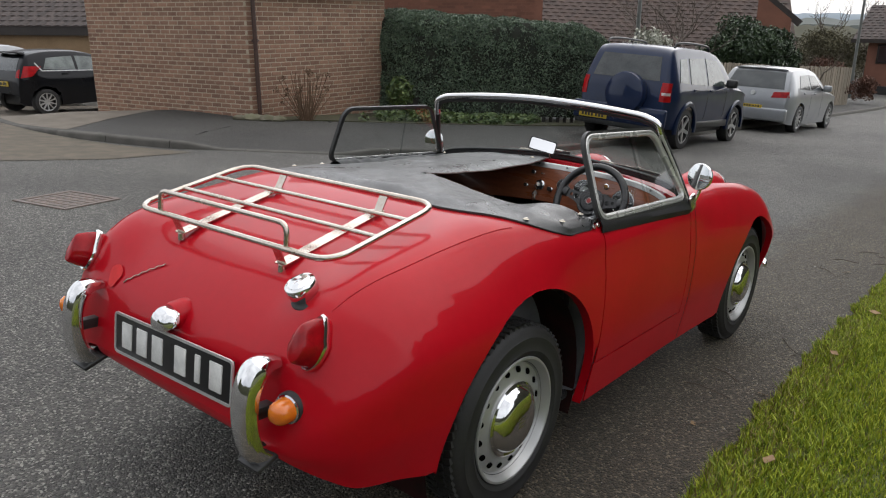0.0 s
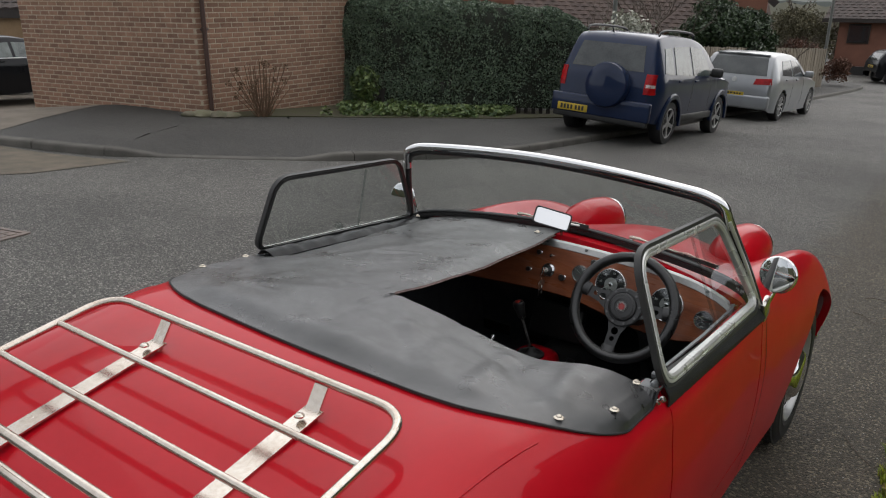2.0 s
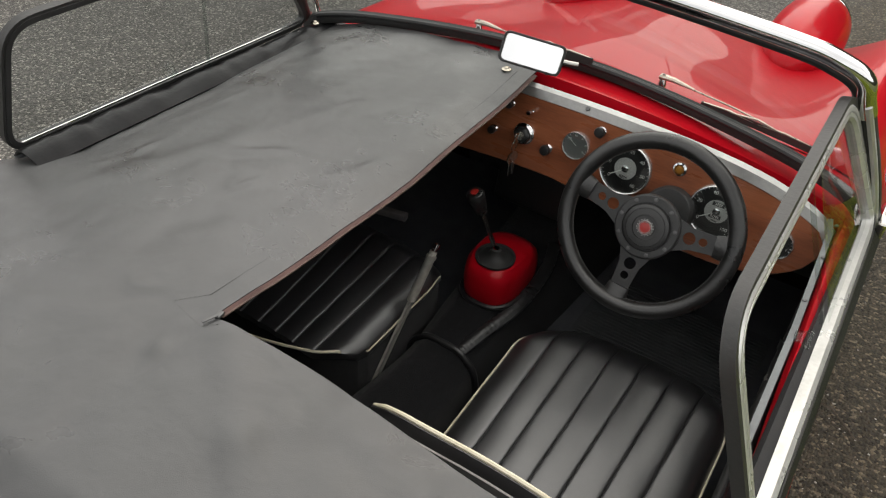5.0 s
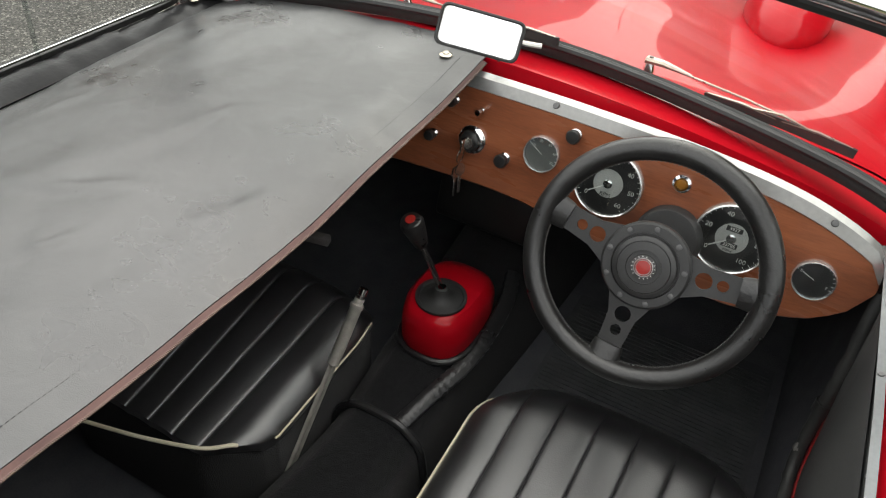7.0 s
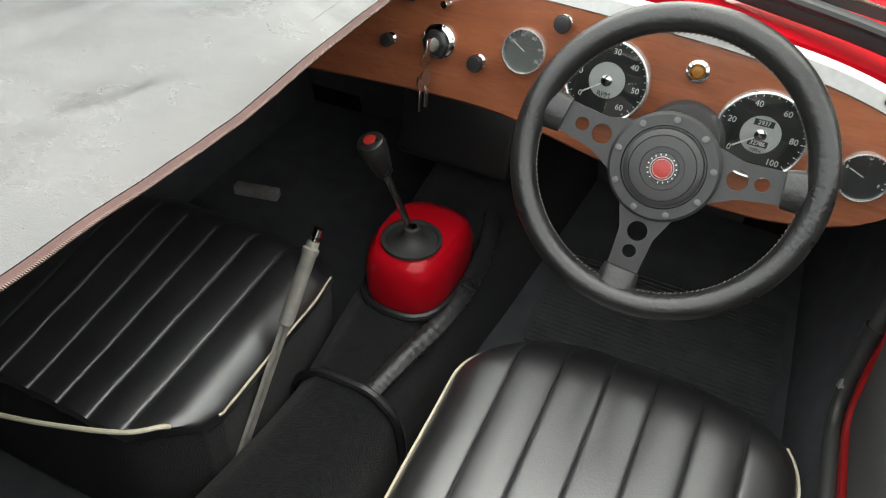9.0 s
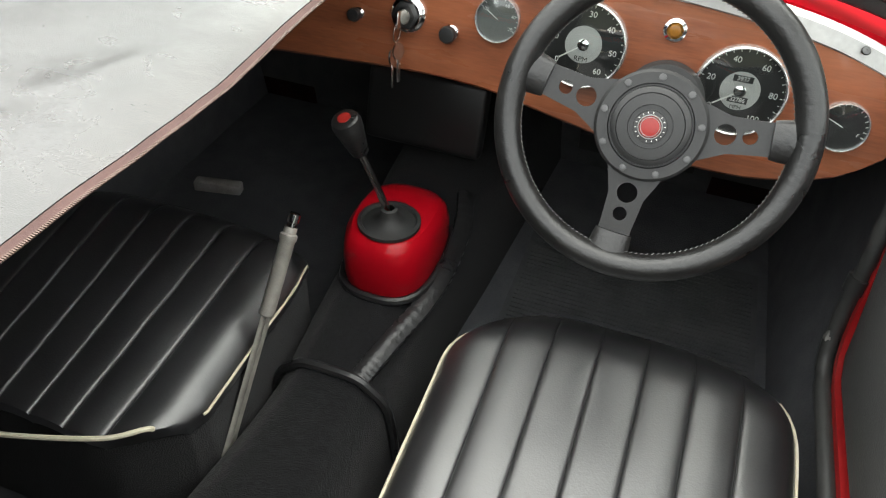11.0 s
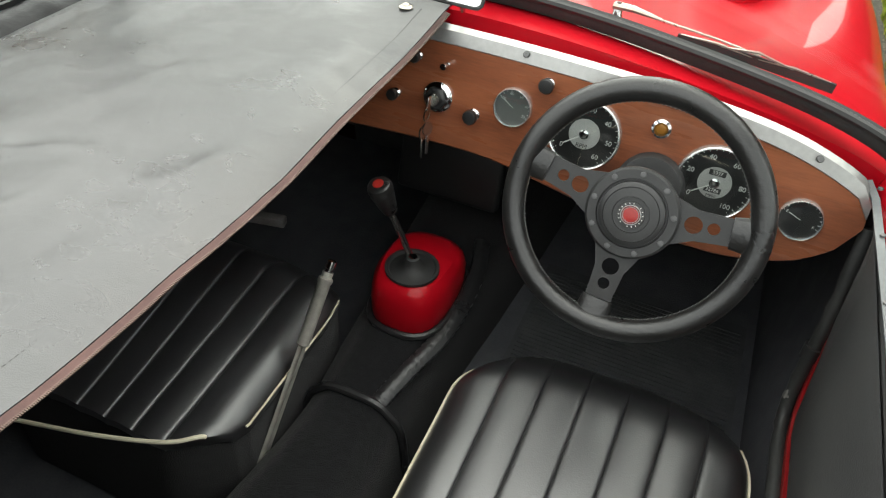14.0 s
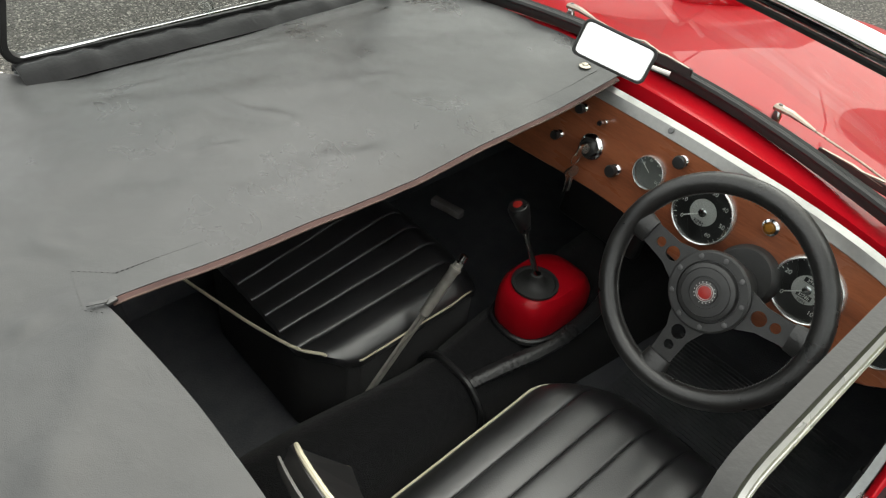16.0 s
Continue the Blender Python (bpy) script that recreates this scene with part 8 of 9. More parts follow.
fiesta, skin, tree = parked_car(
    "black_hatchback", "glossy black hatchback on the drive behind the house", pose(-17.46, 6.15, gz(-17.0, 6.15) + 0.06, 0, 0, 4), BLACKPAINT,
    [(-0.56, 0.50), (-0.555, 0.68), (-0.54, 0.84), (-0.51, 0.98), (-0.37, 1.25), (-0.26, 1.39), (-0.14, 1.43), (0.3, 1.48), (0.8, 1.47), (1.25, 1.40), (1.45, 1.33), (2.15, 1.0), (2.75, 0.88), (3.05, 0.74), (3.2, 0.55), (3.25, 0.38)],
    [(-0.56, 0.32), (-0.42, 0.24), (0, 0.22), (2.4, 0.22), (3.0, 0.24), (3.25, 0.32)], 0.98, 0.86, 2.49, 0.36, 0.305, 0.34,
    [[(0.02, 1.05), (0.78, 1.01), (0.78, 1.33), (0.16, 1.30)], [(0.85, 1.01), (1.6, 0.99), (1.25, 1.30), (0.85, 1.33)]],
    [[(-0.60, 1.02), (0.60, 1.02), (0.50, 1.30), (-0.50, 1.30)]],
    [("tail_lamp", [(0.62, 0.88), (0.73, 0.87), (0.70, 1.06), (0.64, 1.04)], "y", LAMPRED, "red tail lamp"), ("tail_lamp", [(-0.80, 0.84), (-0.60, 0.86), (-0.66, 1.04), (-0.76, 1.08)], "y", LAMPRED, "red tail lamp"),
     ("side_lamp", [(-0.50, 0.87), (-0.28, 0.90), (-0.02, 1.12), (-0.38, 1.13)], "x", LAMPRED, "red tail lamp")],
    {"mirror": (1.55, 1.05), "plate": (0.0, 0.72), "handles": ((0.5, 0.93),), "seams": (0.3, 1.5), "seam_z": (0.36, 0.96), "spokes": 10, "spoke_w": 0.03, "mirror_mat": BLACKPAINT, "glass": SIDEGLASS})
b = bmesh.new()
sweep(b, [Vector((-0.54, -0.30, 1.415)), Vector((0, -0.34, 1.435)), Vector((0.54, -0.30, 1.415))], rect(0.16, 0.025), up=(0, 0, 1))
part("roof_spoiler", b, BLACKPAINT, fiesta)
TRIM = surface("bright_window_trim", (0.62, 0.62, 0.62), 0.3, 0.3, scale=9)
for way in ("x", "-x"):
    skin("window_trim", [(-0.02, 1.005), (1.62, 0.965), (1.62, 0.983), (-0.03, 1.027)], way, TRIM, 0.014, label="bright window trim", n=8)
    skin("window_trim", [(-0.03, 1.005), (-0.005, 1.020), (-0.13, 1.20), (-0.155, 1.19)], way, TRIM, 0.014, label="bright window trim", n=4)
pale, skin, tree = parked_car(
    "pale_hatchback", "silver hatchback on the drive beyond the black one", pose(-20.1, 5.7, gz(-19.6, 5.7) + 0.06, 0, 0, 4), SILVERPAINT,
    [(-0.66, 0.50), (-0.655, 0.68), (-0.64, 0.84), (-0.61, 0.98), (-0.45, 1.25), (-0.32, 1.42), (-0.18, 1.46), (0.3, 1.50), (0.8, 1.49), (1.25, 1.42), (1.45, 1.33), (2.15, 1.0), (2.75, 0.88), (3.05, 0.74), (3.2, 0.55), (3.25, 0.38)],
    [(-0.66, 0.32), (-0.5, 0.24), (0, 0.22), (2.4, 0.22), (3.0, 0.24), (3.25, 0.32)], 0.98, 0.86, 2.49, 0.36, 0.305, 0.34,
    [[(0.05, 1.02), (0.78, 0.99), (0.78, 1.30), (0.20, 1.26)]], [[(-0.60, 1.02), (0.60, 1.02), (0.50, 1.30), (-0.50, 1.30)]],
    [("tail_lamp", [(0.60, 0.86), (0.80, 0.84), (0.76, 1.04), (0.66, 1.04)], "y", LAMPRED, "red tail lamp")],
    {"mirror": (1.55, 1.05), "plate": (0.0, 0.72), "spokes": 5})
dark, skin, tree = parked_car(
    "dark_hatchback", "dark hatchback parked on the drive of the far house", on_slope(-3.3, 38.2, -62, 0.0), BLACKPAINT,
    [(-0.66, 0.50), (-0.655, 0.68), (-0.64, 0.84), (-0.61, 0.98), (-0.45, 1.25), (-0.32, 1.40), (-0.18, 1.44), (0.3, 1.48), (0.8, 1.47), (1.25, 1.40), (1.45, 1.33), (2.15, 1.0), (2.75, 0.88), (3.05, 0.74), (3.2, 0.55), (3.25, 0.38)],
    [(-0.66, 0.32), (-0.5, 0.24), (0, 0.22), (2.4, 0.22), (3.0, 0.24), (3.25, 0.32)], 0.98, 0.86, 2.49, 0.36, 0.305, 0.34,
    [[(0.05, 1.02), (0.78, 0.99), (0.78, 1.30), (0.20, 1.26)], [(0.85, 0.99), (1.6, 0.98), (1.25, 1.28), (0.85, 1.30)]], [[(-0.60, 1.02), (0.60, 1.02), (0.50, 1.30), (-0.50, 1.30)]],
    [], {"mirror": (1.55, 1.05), "plate": (0.0, 0.72), "spokes": 5})
# ---- plants ----
def leaf_material(name, dark, light, rough=0.45, trans=0.2):
    m, n, l, b = nodes_of(name)
    geo, cr = n.new("ShaderNodeNewGeometry"), n.new("ShaderNodeValToRGB")
    cr.color_ramp.elements[0].color, cr.color_ramp.elements[1].color = (*dark, 1), (*light, 1)
    l.new(geo.outputs["Random Per Island"], cr.inputs["Fac"])
    l.new(cr.outputs["Color"], b.inputs["Base Color"])
    b.inputs["Roughness"].default_value = rough
    b.inputs["Subsurface Weight"].default_value = 0.0
    b.inputs["Specular IOR Level"].default_value = 0.4
    return m


HEDGE = leaf_material("hedge_leaf", (0.030, 0.056, 0.034), (0.17, 0.22, 0.14), 0.30)
SHADE_CORE = surface("hedge_shade_core", (0.008, 0.012, 0.006), 0.9, second=(0.015, 0.016, 0.008), scale=6)
EVERGREEN = leaf_material("evergreen_leaf", (0.016, 0.030, 0.013), (0.05, 0.08, 0.032))
IVY = leaf_material("ground_leaf", (0.035, 0.07, 0.018), (0.13, 0.17, 0.05))
DRY = leaf_material("dry_stem", (0.10, 0.06, 0.035), (0.20, 0.13, 0.08), 0.8)
RUSSET = leaf_material("russet_leaf", (0.06, 0.025, 0.015), (0.13, 0.06, 0.035), 0.7)
PALEFLOWER = leaf_material("pale_leaf", (0.16, 0.17, 0.12), (0.55, 0.55, 0.47), 0.6)
TWIG = surface("bare_twig", (0.10, 0.08, 0.06), 0.85, second=(0.07, 0.055, 0.045), scale=8)
BLADE = leaf_material("grass_blade", (0.10, 0.17, 0.010), (0.42, 0.46, 0.035), 0.6)
DEADBLADE = leaf_material("dry_grass", (0.16, 0.12, 0.05), (0.30, 0.24, 0.11), 0.8)


def leaf_cloud(name, centres, normals, size, material, parent=None, label="", rng=None, aspect=0.55, spread=0.9):
    """Many small pointed leaves, each a folded pair of triangles, turned about their outward way."""
    rng = rng or np.random.RandomState(1)
    c, nrm = np.asarray(centres, float), np.asarray(normals, float)
    n = len(c)
    nrm = nrm + rng.normal(0, spread, (n, 3))
    nrm /= np.linalg.norm(nrm, axis=1, keepdims=True) + 1e-9
    t = np.cross(nrm, rng.normal(0, 1, (n, 3)))
    t /= np.linalg.norm(t, axis=1, keepdims=True) + 1e-9
    s = np.cross(nrm, t)
    L = (size * rng.uniform(0.6, 1.35, n))[:, None]
    v = np.empty((n, 4, 3))
    v[:, 0] = c - t * L * 0.5
    v[:, 1] = c + s * L * aspect * 0.5 + nrm * L * 0.10
    v[:, 2] = c + t * L * 0.5
    v[:, 3] = c - s * L * aspect * 0.5 + nrm * L * 0.10
    idx = np.arange(n) * 4
    faces = np.concatenate([np.stack([idx, idx + 1, idx + 2], 1), np.stack([idx, idx + 2, idx + 3], 1)])
    me = bpy.data.meshes.new(name)
    me.from_pydata(v.reshape(-1, 3).tolist(), [], faces.tolist())
    me.update()
    return dress(name, me, material, parent, label, smooth=0)


# clipped hedge behind the pickets
HEDGELINE = [Vector(q) for q in ((-9.1, 9.9), (-8.3, 10.2), (-7.4, 11.0), (-6.4, 12.2), (-6.0, 13.0))]
rng = np.random.RandomState(7)
hedge = thing("clipped_hedge", Matrix(), "dense clipped dark evergreen hedge with a rounded top", "hedge")
line = spline([q.to_3d() for q in HEDGELINE], 10)
rows = []
for i, q in enumerate(line):
    a, b = line[max(0, i - 1)], line[min(len(line) - 1, i + 1)]
    n = Vector(((b - a).y, -(b - a).x, 0)).normalized()
    f = i / (len(line) - 1)
    h = 2.03 - 0.10 * f - 0.25 * max(0, (f - 0.8) / 0.2) ** 2
    z = gz(q.x, q.y) + 0.1
    w = 0.62
    rows.append([Vector((*(q + n * (w * math.cos(t) * (0.93 if k else 1))).xy, z + hh)) for k, (t, hh) in enumerate([(0.15, 0.15), (0.0, 0.7), (0.0, h * 0.72), (0.35, h * 0.90), (0.8, h * 0.985), (1.57, h), (2.4, h * 0.985), (2.9, h * 0.88), (3.14, h * 0.6), (3.14, 0.1)])])
# near-black sheet behind the leaves; the hedge's inner shade is its colour
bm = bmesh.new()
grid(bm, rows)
part("core", bm, SHADE_CORE, hedge)
cen, nor = [], []
R_ = np.array([[list(p) for p in row] for row in rows])
cnt = 90000
ii, jj = rng.uniform(0, len(rows) - 1.001, cnt), rng.uniform(0, 8.999, cnt) ** 1.0
jj = np.where(rng.rand(cnt) < 0.75, rng.uniform(0, 5.6, cnt), jj)
i0, j0 = ii.astype(int), jj.astype(int)
fi, fj = (ii - i0)[:, None], (jj - j0)[:, None]
P = (R_[i0, j0] * (1 - fi) + R_[i0 + 1, j0] * fi) * (1 - fj) + (R_[i0, j0 + 1] * (1 - fi) + R_[i0 + 1, j0 + 1] * fi) * fj
centre = np.array([[*q, gz(q.x, q.y) + 0.9] for q in HEDGELINE]).mean(0)
N = np.cross(R_[i0 + 1, j0] - R_[i0, j0], R_[i0, j0 + 1] - R_[i0, j0])
N /= np.linalg.norm(N, axis=1, keepdims=True) + 1e-9
side = ((P - centre) * N).sum(1) < 0
N[side] *= -1
lump = np.array([noise.noise(Vector(p) * 2.2) * 0.07 + noise.noise(Vector(p) * 6) * 0.035 for p in P])
keep = rng.rand(cnt) < np.clip(0.45 + (P[:, 2] - np.array([gz(p[0], p[1]) for p in P])) * 0.7, 0.3, 1)
P = P + N * (lump + rng.uniform(-0.03, 0.045, cnt))[:, None]
ob = leaf_cloud("leaves", P[keep], N[keep], 0.046, HEDGE, hedge, "small dark glossy leaves", rng)

# ivy and low leaves in the bed before the pickets
cen = []
for k in range(5200):
    f, g = rng.rand(), rng.rand()
    a = Vector((-7.75, 7.6)).lerp(Vector((-6.0, 10.4)), f)
    b = Vector((-8.5, 9.0)).lerp(Vector((-6.3, 11.4)), f)
    p = a.lerp(b, g ** 0.8)
    lum = noise.noise(Vector((p.x * 2.2, p.y * 2.2, 0)))
    if lum < -0.25 or rng.rand() < 0.15:
        continue
    cen.append((p.x, p.y, gz(p.x, p.y) + 0.12 + rng.rand() ** 1.6 * (0.13 + 0.14 * max(0, lum))))
ob = tagged(leaf_cloud("ground_cover", cen, [(0, -0.3, 1)] * len(cen), 0.085, IVY, None, "", rng, 0.75, 0.6), "patchy green ivy and low leaves in the hedge bed", "plants", kind="stuff")
SOIL = surface("bed_soil", (0.05, 0.04, 0.025), 0.95, second=(0.06, 0.065, 0.025), scale=6, grain=0.6, gscale=70)
bm = bmesh.new()
grid(bm, [[Vector((p.x, p.y, gz(p.x, p.y) + (0.125 if k else 0.03) + 0.02 * noise.noise(Vector((p.x * 3, p.y * 3, 0))))) for k, p in ((k, Vector(a).lerp(Vector(b), max(0, k - 1) / 6)) for k in range(8))] for a, b in (((-8.42, 6.1), (-8.72, 6.4)), ((-8.25, 6.5), (-8.75, 7.2)), ((-7.9, 7.1), (-8.8, 8.3)), ((-7.35, 8.0), (-8.8, 9.6)), ((-6.7, 9.2), (-7.8, 10.6)), ((-6.0, 10.4), (-6.6, 11.8)), ((-5.4, 12.0), (-6.1, 13.2)))])
tagged(link("bed_ground", bm, SOIL), "mossy soil bed at the foot of the wall and hedge", "soil", kind="structure")
# small leafy shrub by the hedge's end
cen = []
c = Vector((-8.15, 9.15, gz(-8.15, 9.15) + 0.55))
for k in range(420):
    v = Vector(rng.normal(0, 1, 3))
    v.normalize()
    cen.append(c + Vector((v.x * 0.28, v.y * 0.28, v.z * 0.34)) * rng.rand() ** 0.4)
sh = thing("small_shrub", Matrix(), "small bright-leaved shrub at the end of the hedge", "shrub")
leaf_cloud("leaves", cen, [tuple((q - c).normalized()) for q in cen], 0.10, IVY, sh, "", rng)
bm = bmesh.new()
for k in range(5):
    tube(bm, [Vector((c.x, c.y, gz(c.x, c.y) + 0.08)), c + Vector((rng.uniform(-0.15, 0.15), rng.uniform(-0.15, 0.15), 0))], 0.01, 5)
part("stems", bm, TWIG, sh)

# dried shrub with faded heads beside the downpipe
hyd = thing("dried_hydrangea", spot(-8.12, 6.78, 0, 0.11), "bare straw-brown shrub with faded flower heads by the wall", "shrub")
heads = []
for k in range(46):
    a, r = rng.uniform(0, 2 * math.pi), rng.uniform(0.05, 0.52)
    top = Vector((r * math.cos(a), r * math.sin(a), rng.uniform(0.35, 0.85) * (1.1 - 0.5 * r)))
    base_ = Vector((0.10 * math.cos(a) * rng.rand(), 0.10 * math.sin(a) * rng.rand(), -0.04))
    bm = bmesh.new()
    tube(bm, spline([base_, base_.lerp(top, 0.5) + Vector((0.03 * math.cos(a), 0.03 * math.sin(a), 0.05)), top], 3), 0.0065, 5, scales=[1.2, 1.15, 1.1, 1, 0.9, 0.8, 0.7])
    part("stem", bm, DRY, hyd)
    if k % 3 == 0:
        heads.append(top)
cen = []
for h in heads:
    for j in range(26):
        v = Vector(rng.normal(0, 1, 3))
        v.normalize()
        cen.append(h + v * 0.055 * rng.rand() ** 0.4)
leaf_cloud("flower_heads", cen, [(0, 0, 1)] * len(cen), 0.035, DRY, hyd, "papery brown flower heads", rng, 0.8)["kind"] = "stuff"


def bush(name, label, x, y, rx, ry, h, material, count, size, seed, base=0.1, category="bush", trunk=True):
    """A crown of clumps on a short trunk with limbs."""
    r = np.random.RandomState(seed)
    o = thing(name, spot(x, y), label, category)
    clumps = []
    for k in range(60):
        a, q = r.uniform(0, 2 * math.pi), r.rand() ** 0.5
        z = r.uniform(base + 0.2, 1.0)
        w = math.sqrt(max(0.05, 1 - ((z - 0.45) / 0.58) ** 2))
        clumps.append((Vector((rx * q * w * math.cos(a), ry * q * w * math.sin(a), h * z * 0.93)), r.uniform(0.22, 0.36) * min(rx, h)))
    pts, nn = [], []
    for k in range(count):
        c, rad = clumps[r.randint(len(clumps))]
        v = Vector(r.normal(0, 1, 3))
        v.normalize()
        pts.append(c + v * rad * (0.55 + 0.5 * r.rand()))
        nn.append(v)
    leaf_cloud("crown", pts, nn, size, material, o, "", r)
    if trunk:
        bm = bmesh.new()
        tube(bm, [Vector((0, 0, -0.1)), Vector((0.03, 0, h * 0.3)), Vector((0, 0.05, h * 0.6))], 0.09, 8, scales=[1.2, 0.9, 0.5])
        for c, rad in clumps[:14]:
            tube(bm, spline([Vector((0, 0, h * 0.25)), c * 0.5 + Vector((0, 0, h * 0.1)), c], 3), 0.03, 5, scales=[1, 0.85, 0.7, 0.6, 0.5, 0.4, 0.3])
        part("trunk", bm, TWIG, o)
    return o


bush("evergreen_tree", "broad dark evergreen tree behind the garden fence", -6.35, 23.2, 1.5, 1.2, 2.85, EVERGREEN, 34000, 0.12, 3, base=-0.1, category="tree")
bush("evergreen_bush", "dark evergreen bush behind the garden fence", -5.75, 24.7, 0.8, 0.8, 2.7, EVERGREEN, 11000, 0.11, 5)
OLIVE = leaf_material("olive_scrub", (0.045, 0.042, 0.022), (0.14, 0.125, 0.07), 0.8)
bush("scrub_thicket", "olive-brown winter scrub beyond the gardens", -8.3, 43.5, 1.9, 1.2, 3.1, OLIVE, 9000, 0.13, 21)
bush("pale_shrub", "pale grey-white variegated shrub behind the hedge", -5.9, 15.4, 0.75, 0.7, 2.25, PALEFLOWER, 2600, 0.10, 6)
bush("russet_hedge", "russet-brown beech hedge by the fence's end", -5.5, 31.2, 0.9, 1.2, 1.75, RUSSET, 5200, 0.10, 8, trunk=False)
bush("russet_shrub", "low russet shrub beside the pavement", -4.3, 32.6, 0.5, 0.5, 1.2, RUSSET, 2200, 0.09, 9, trunk=False)
bush("front_garden_shrub", "low green shrub before the far house", -1.2, 36.0, 1.3, 0.6, 0.8, EVERGREEN, 3000, 0.12, 10, trunk=False)


def bare_tree(name, x, y, h, seed, label, spread=0.5, depth=5):
    """A leafless tree of tapering limbs."""
    r = random.Random(seed)
    o = thing(name, spot(x, y), label, "tree")
    bm = bmesh.new()
    def limb(p, d, length, rad, k):
        q = p + d * length
        mid = p.lerp(q, 0.5) + Vector((r.uniform(-1, 1), r.uniform(-1, 1), 0)) * length * 0.08
        tube(bm, [p, mid, q], rad, 5 if k > 1 else 7, scales=[1, 0.85, 0.68])
        if k >= depth:
            return
        for i in range(2 if k else 4):
            a = r.uniform(0, 2 * math.pi)
            e = (d + Vector((math.cos(a), math.sin(a), r.uniform(-0.1, 0.5))) * spread).normalized()
            limb(q if i else p.lerp(q, 0.75), e, length * r.uniform(0.6, 0.82), rad * 0.62, k + 1)
    limb(Vector((0, 0, -0.1)), Vector((0, 0, 1)), h * 0.28, h * 0.012, 0)
    part("trunk", bm, TWIG, o, "bare branching trunk")
    return o


bare_tree("bare_shrub", -6.9, 18.6, 4.4, 1, "bare twiggy shrub behind the hedge", 0.6, 7)
bare_tree("bare_shrub", -6.2, 17.6, 3.8, 2, "bare twiggy shrub behind the hedge", 0.7, 7)
bare_tree("bare_shrub", -7.9, 19.6, 4.2, 12, "bare twiggy shrub behind the hedge", 0.65, 7)
bare_tree("bare_shrub", -4.9, 27.0, 3.0, 3, "bare tan shrub beyond the evergreen", 0.7)
bare_tree("bare_tree", -7.0, 48.0, 7.5, 4, "bare winter tree beside the far house", 0.55)
bare_tree("bare_tree", -12.0, 60.0, 7.0, 5, "bare winter tree in the valley", 0.55)
bare_tree("bare_tree", -16.5, 58.0, 6.0, 6, "bare winter tree in the valley", 0.55)

# winter trees out of view on the side behind the viewer, mirrored in the paint
bare_tree("bare_tree", 5.6, 13.5, 8.5, 7, "tall bare winter tree across the verge", 0.5, 6)
bare_tree("bare_tree", 3.1, 11.5, 9.0, 15, "tall bare winter tree across the verge", 0.45, 7)
bare_tree("bare_tree", 2.9, 6.4, 11.0, 16, "tall bare winter tree on the verge", 0.55, 8)
bare_tree("bare_tree", 4.8, 8.8, 13.0, 19, "tall bare winter tree on the verge", 0.55, 8)
# unseen hedge, added to darken what the flank and wings mirror
rows = []
for k in range(160):
    a = radians(15 + 215 * k / 159)
    x, y = 15 * math.sin(a), 15 * math.cos(a)
    h = 3.0 + 1.4 * noise.noise(Vector((x, y, 0)) * 0.30) + 0.6 * noise.noise(Vector((x, y, 2)) * 0.9)
    rows.append([Vector((x * f, y * f, gz(x, y) + h * e)) for f, e in ((0.97, -0.1), (0.95, 0.4), (0.98, 0.85), (1.05, 1.0), (1.15, 0.8), (1.2, -0.1))])
bm = bmesh.new()
grid(bm, rows)
tagged(link("unseen_hedge", bm, surface("far_hedge", (0.045, 0.05, 0.025), 0.9, second=(0.03, 0.032, 0.018), scale=2.5, grain=0.8, gscale=9)), "added brown-green hedge across the verge, out of view", "hedge", kind="structure")

# tall tree belt added out of view ahead, to darken the bonnet's reflections
rows = []
for k in range(120):
    a = radians(3.5 + 66 * k / 119)
    x, y = 15 * math.sin(a), 15 * math.cos(a)
    h = 10.2 + 3.2 * noise.noise(Vector((x, y, 4)) * 0.34) + 2.0 * noise.noise(Vector((x, y, 2)) * 1.1)
    rows.append([Vector((x * f, y * f, gz(x, y) + h * e)) for f, e in ((1.0, -0.1), (0.97, 0.3), (0.98, 0.75), (1.04, 1.0), (1.12, 0.8), (1.15, -0.1))])
bm = bmesh.new()
grid(bm, rows)
tagged(link("unseen_tree_belt", bm, surface("belt_foliage", (0.05, 0.05, 0.03), 0.9, second=(0.03, 0.03, 0.02), scale=1.2, grain=0.8, gscale=6)), "added brown-green tree belt beyond the verge, out of view", "trees", kind="structure")

# bare brown thickets in the valley
BRUSH = leaf_material("winter_brush", (0.06, 0.055, 0.035), (0.17, 0.155, 0.11), 0.9)
r = np.random.RandomState(31)
pts = []
for k in range(170):
    a, d = radians(r.uniform(-24, -2)), r.uniform(44, 110)
    x, y = d * math.sin(a), d * math.cos(a)
    h, w = r.uniform(1.6, 3.4) + (d - 44) * 0.006, r.uniform(1.0, 2.6)
    n = 170
    u = r.normal(0, 1, (n, 3))
    u /= np.linalg.norm(u, axis=1, keepdims=True)
    p = u * (r.rand(n, 1) ** 0.4) * np.array([w, w, h * 0.55]) + np.array([x, y, gz(x, y) + h * 0.45])
    pts.append(p)
pts = np.concatenate(pts)
tagged(leaf_cloud("thicket", pts, np.tile((0, -1, 0.3), (len(pts), 1)), 0.30, BRUSH, None, "", r, 0.35), "bare brown winter thickets in the valley", "thicket", kind="stuff")

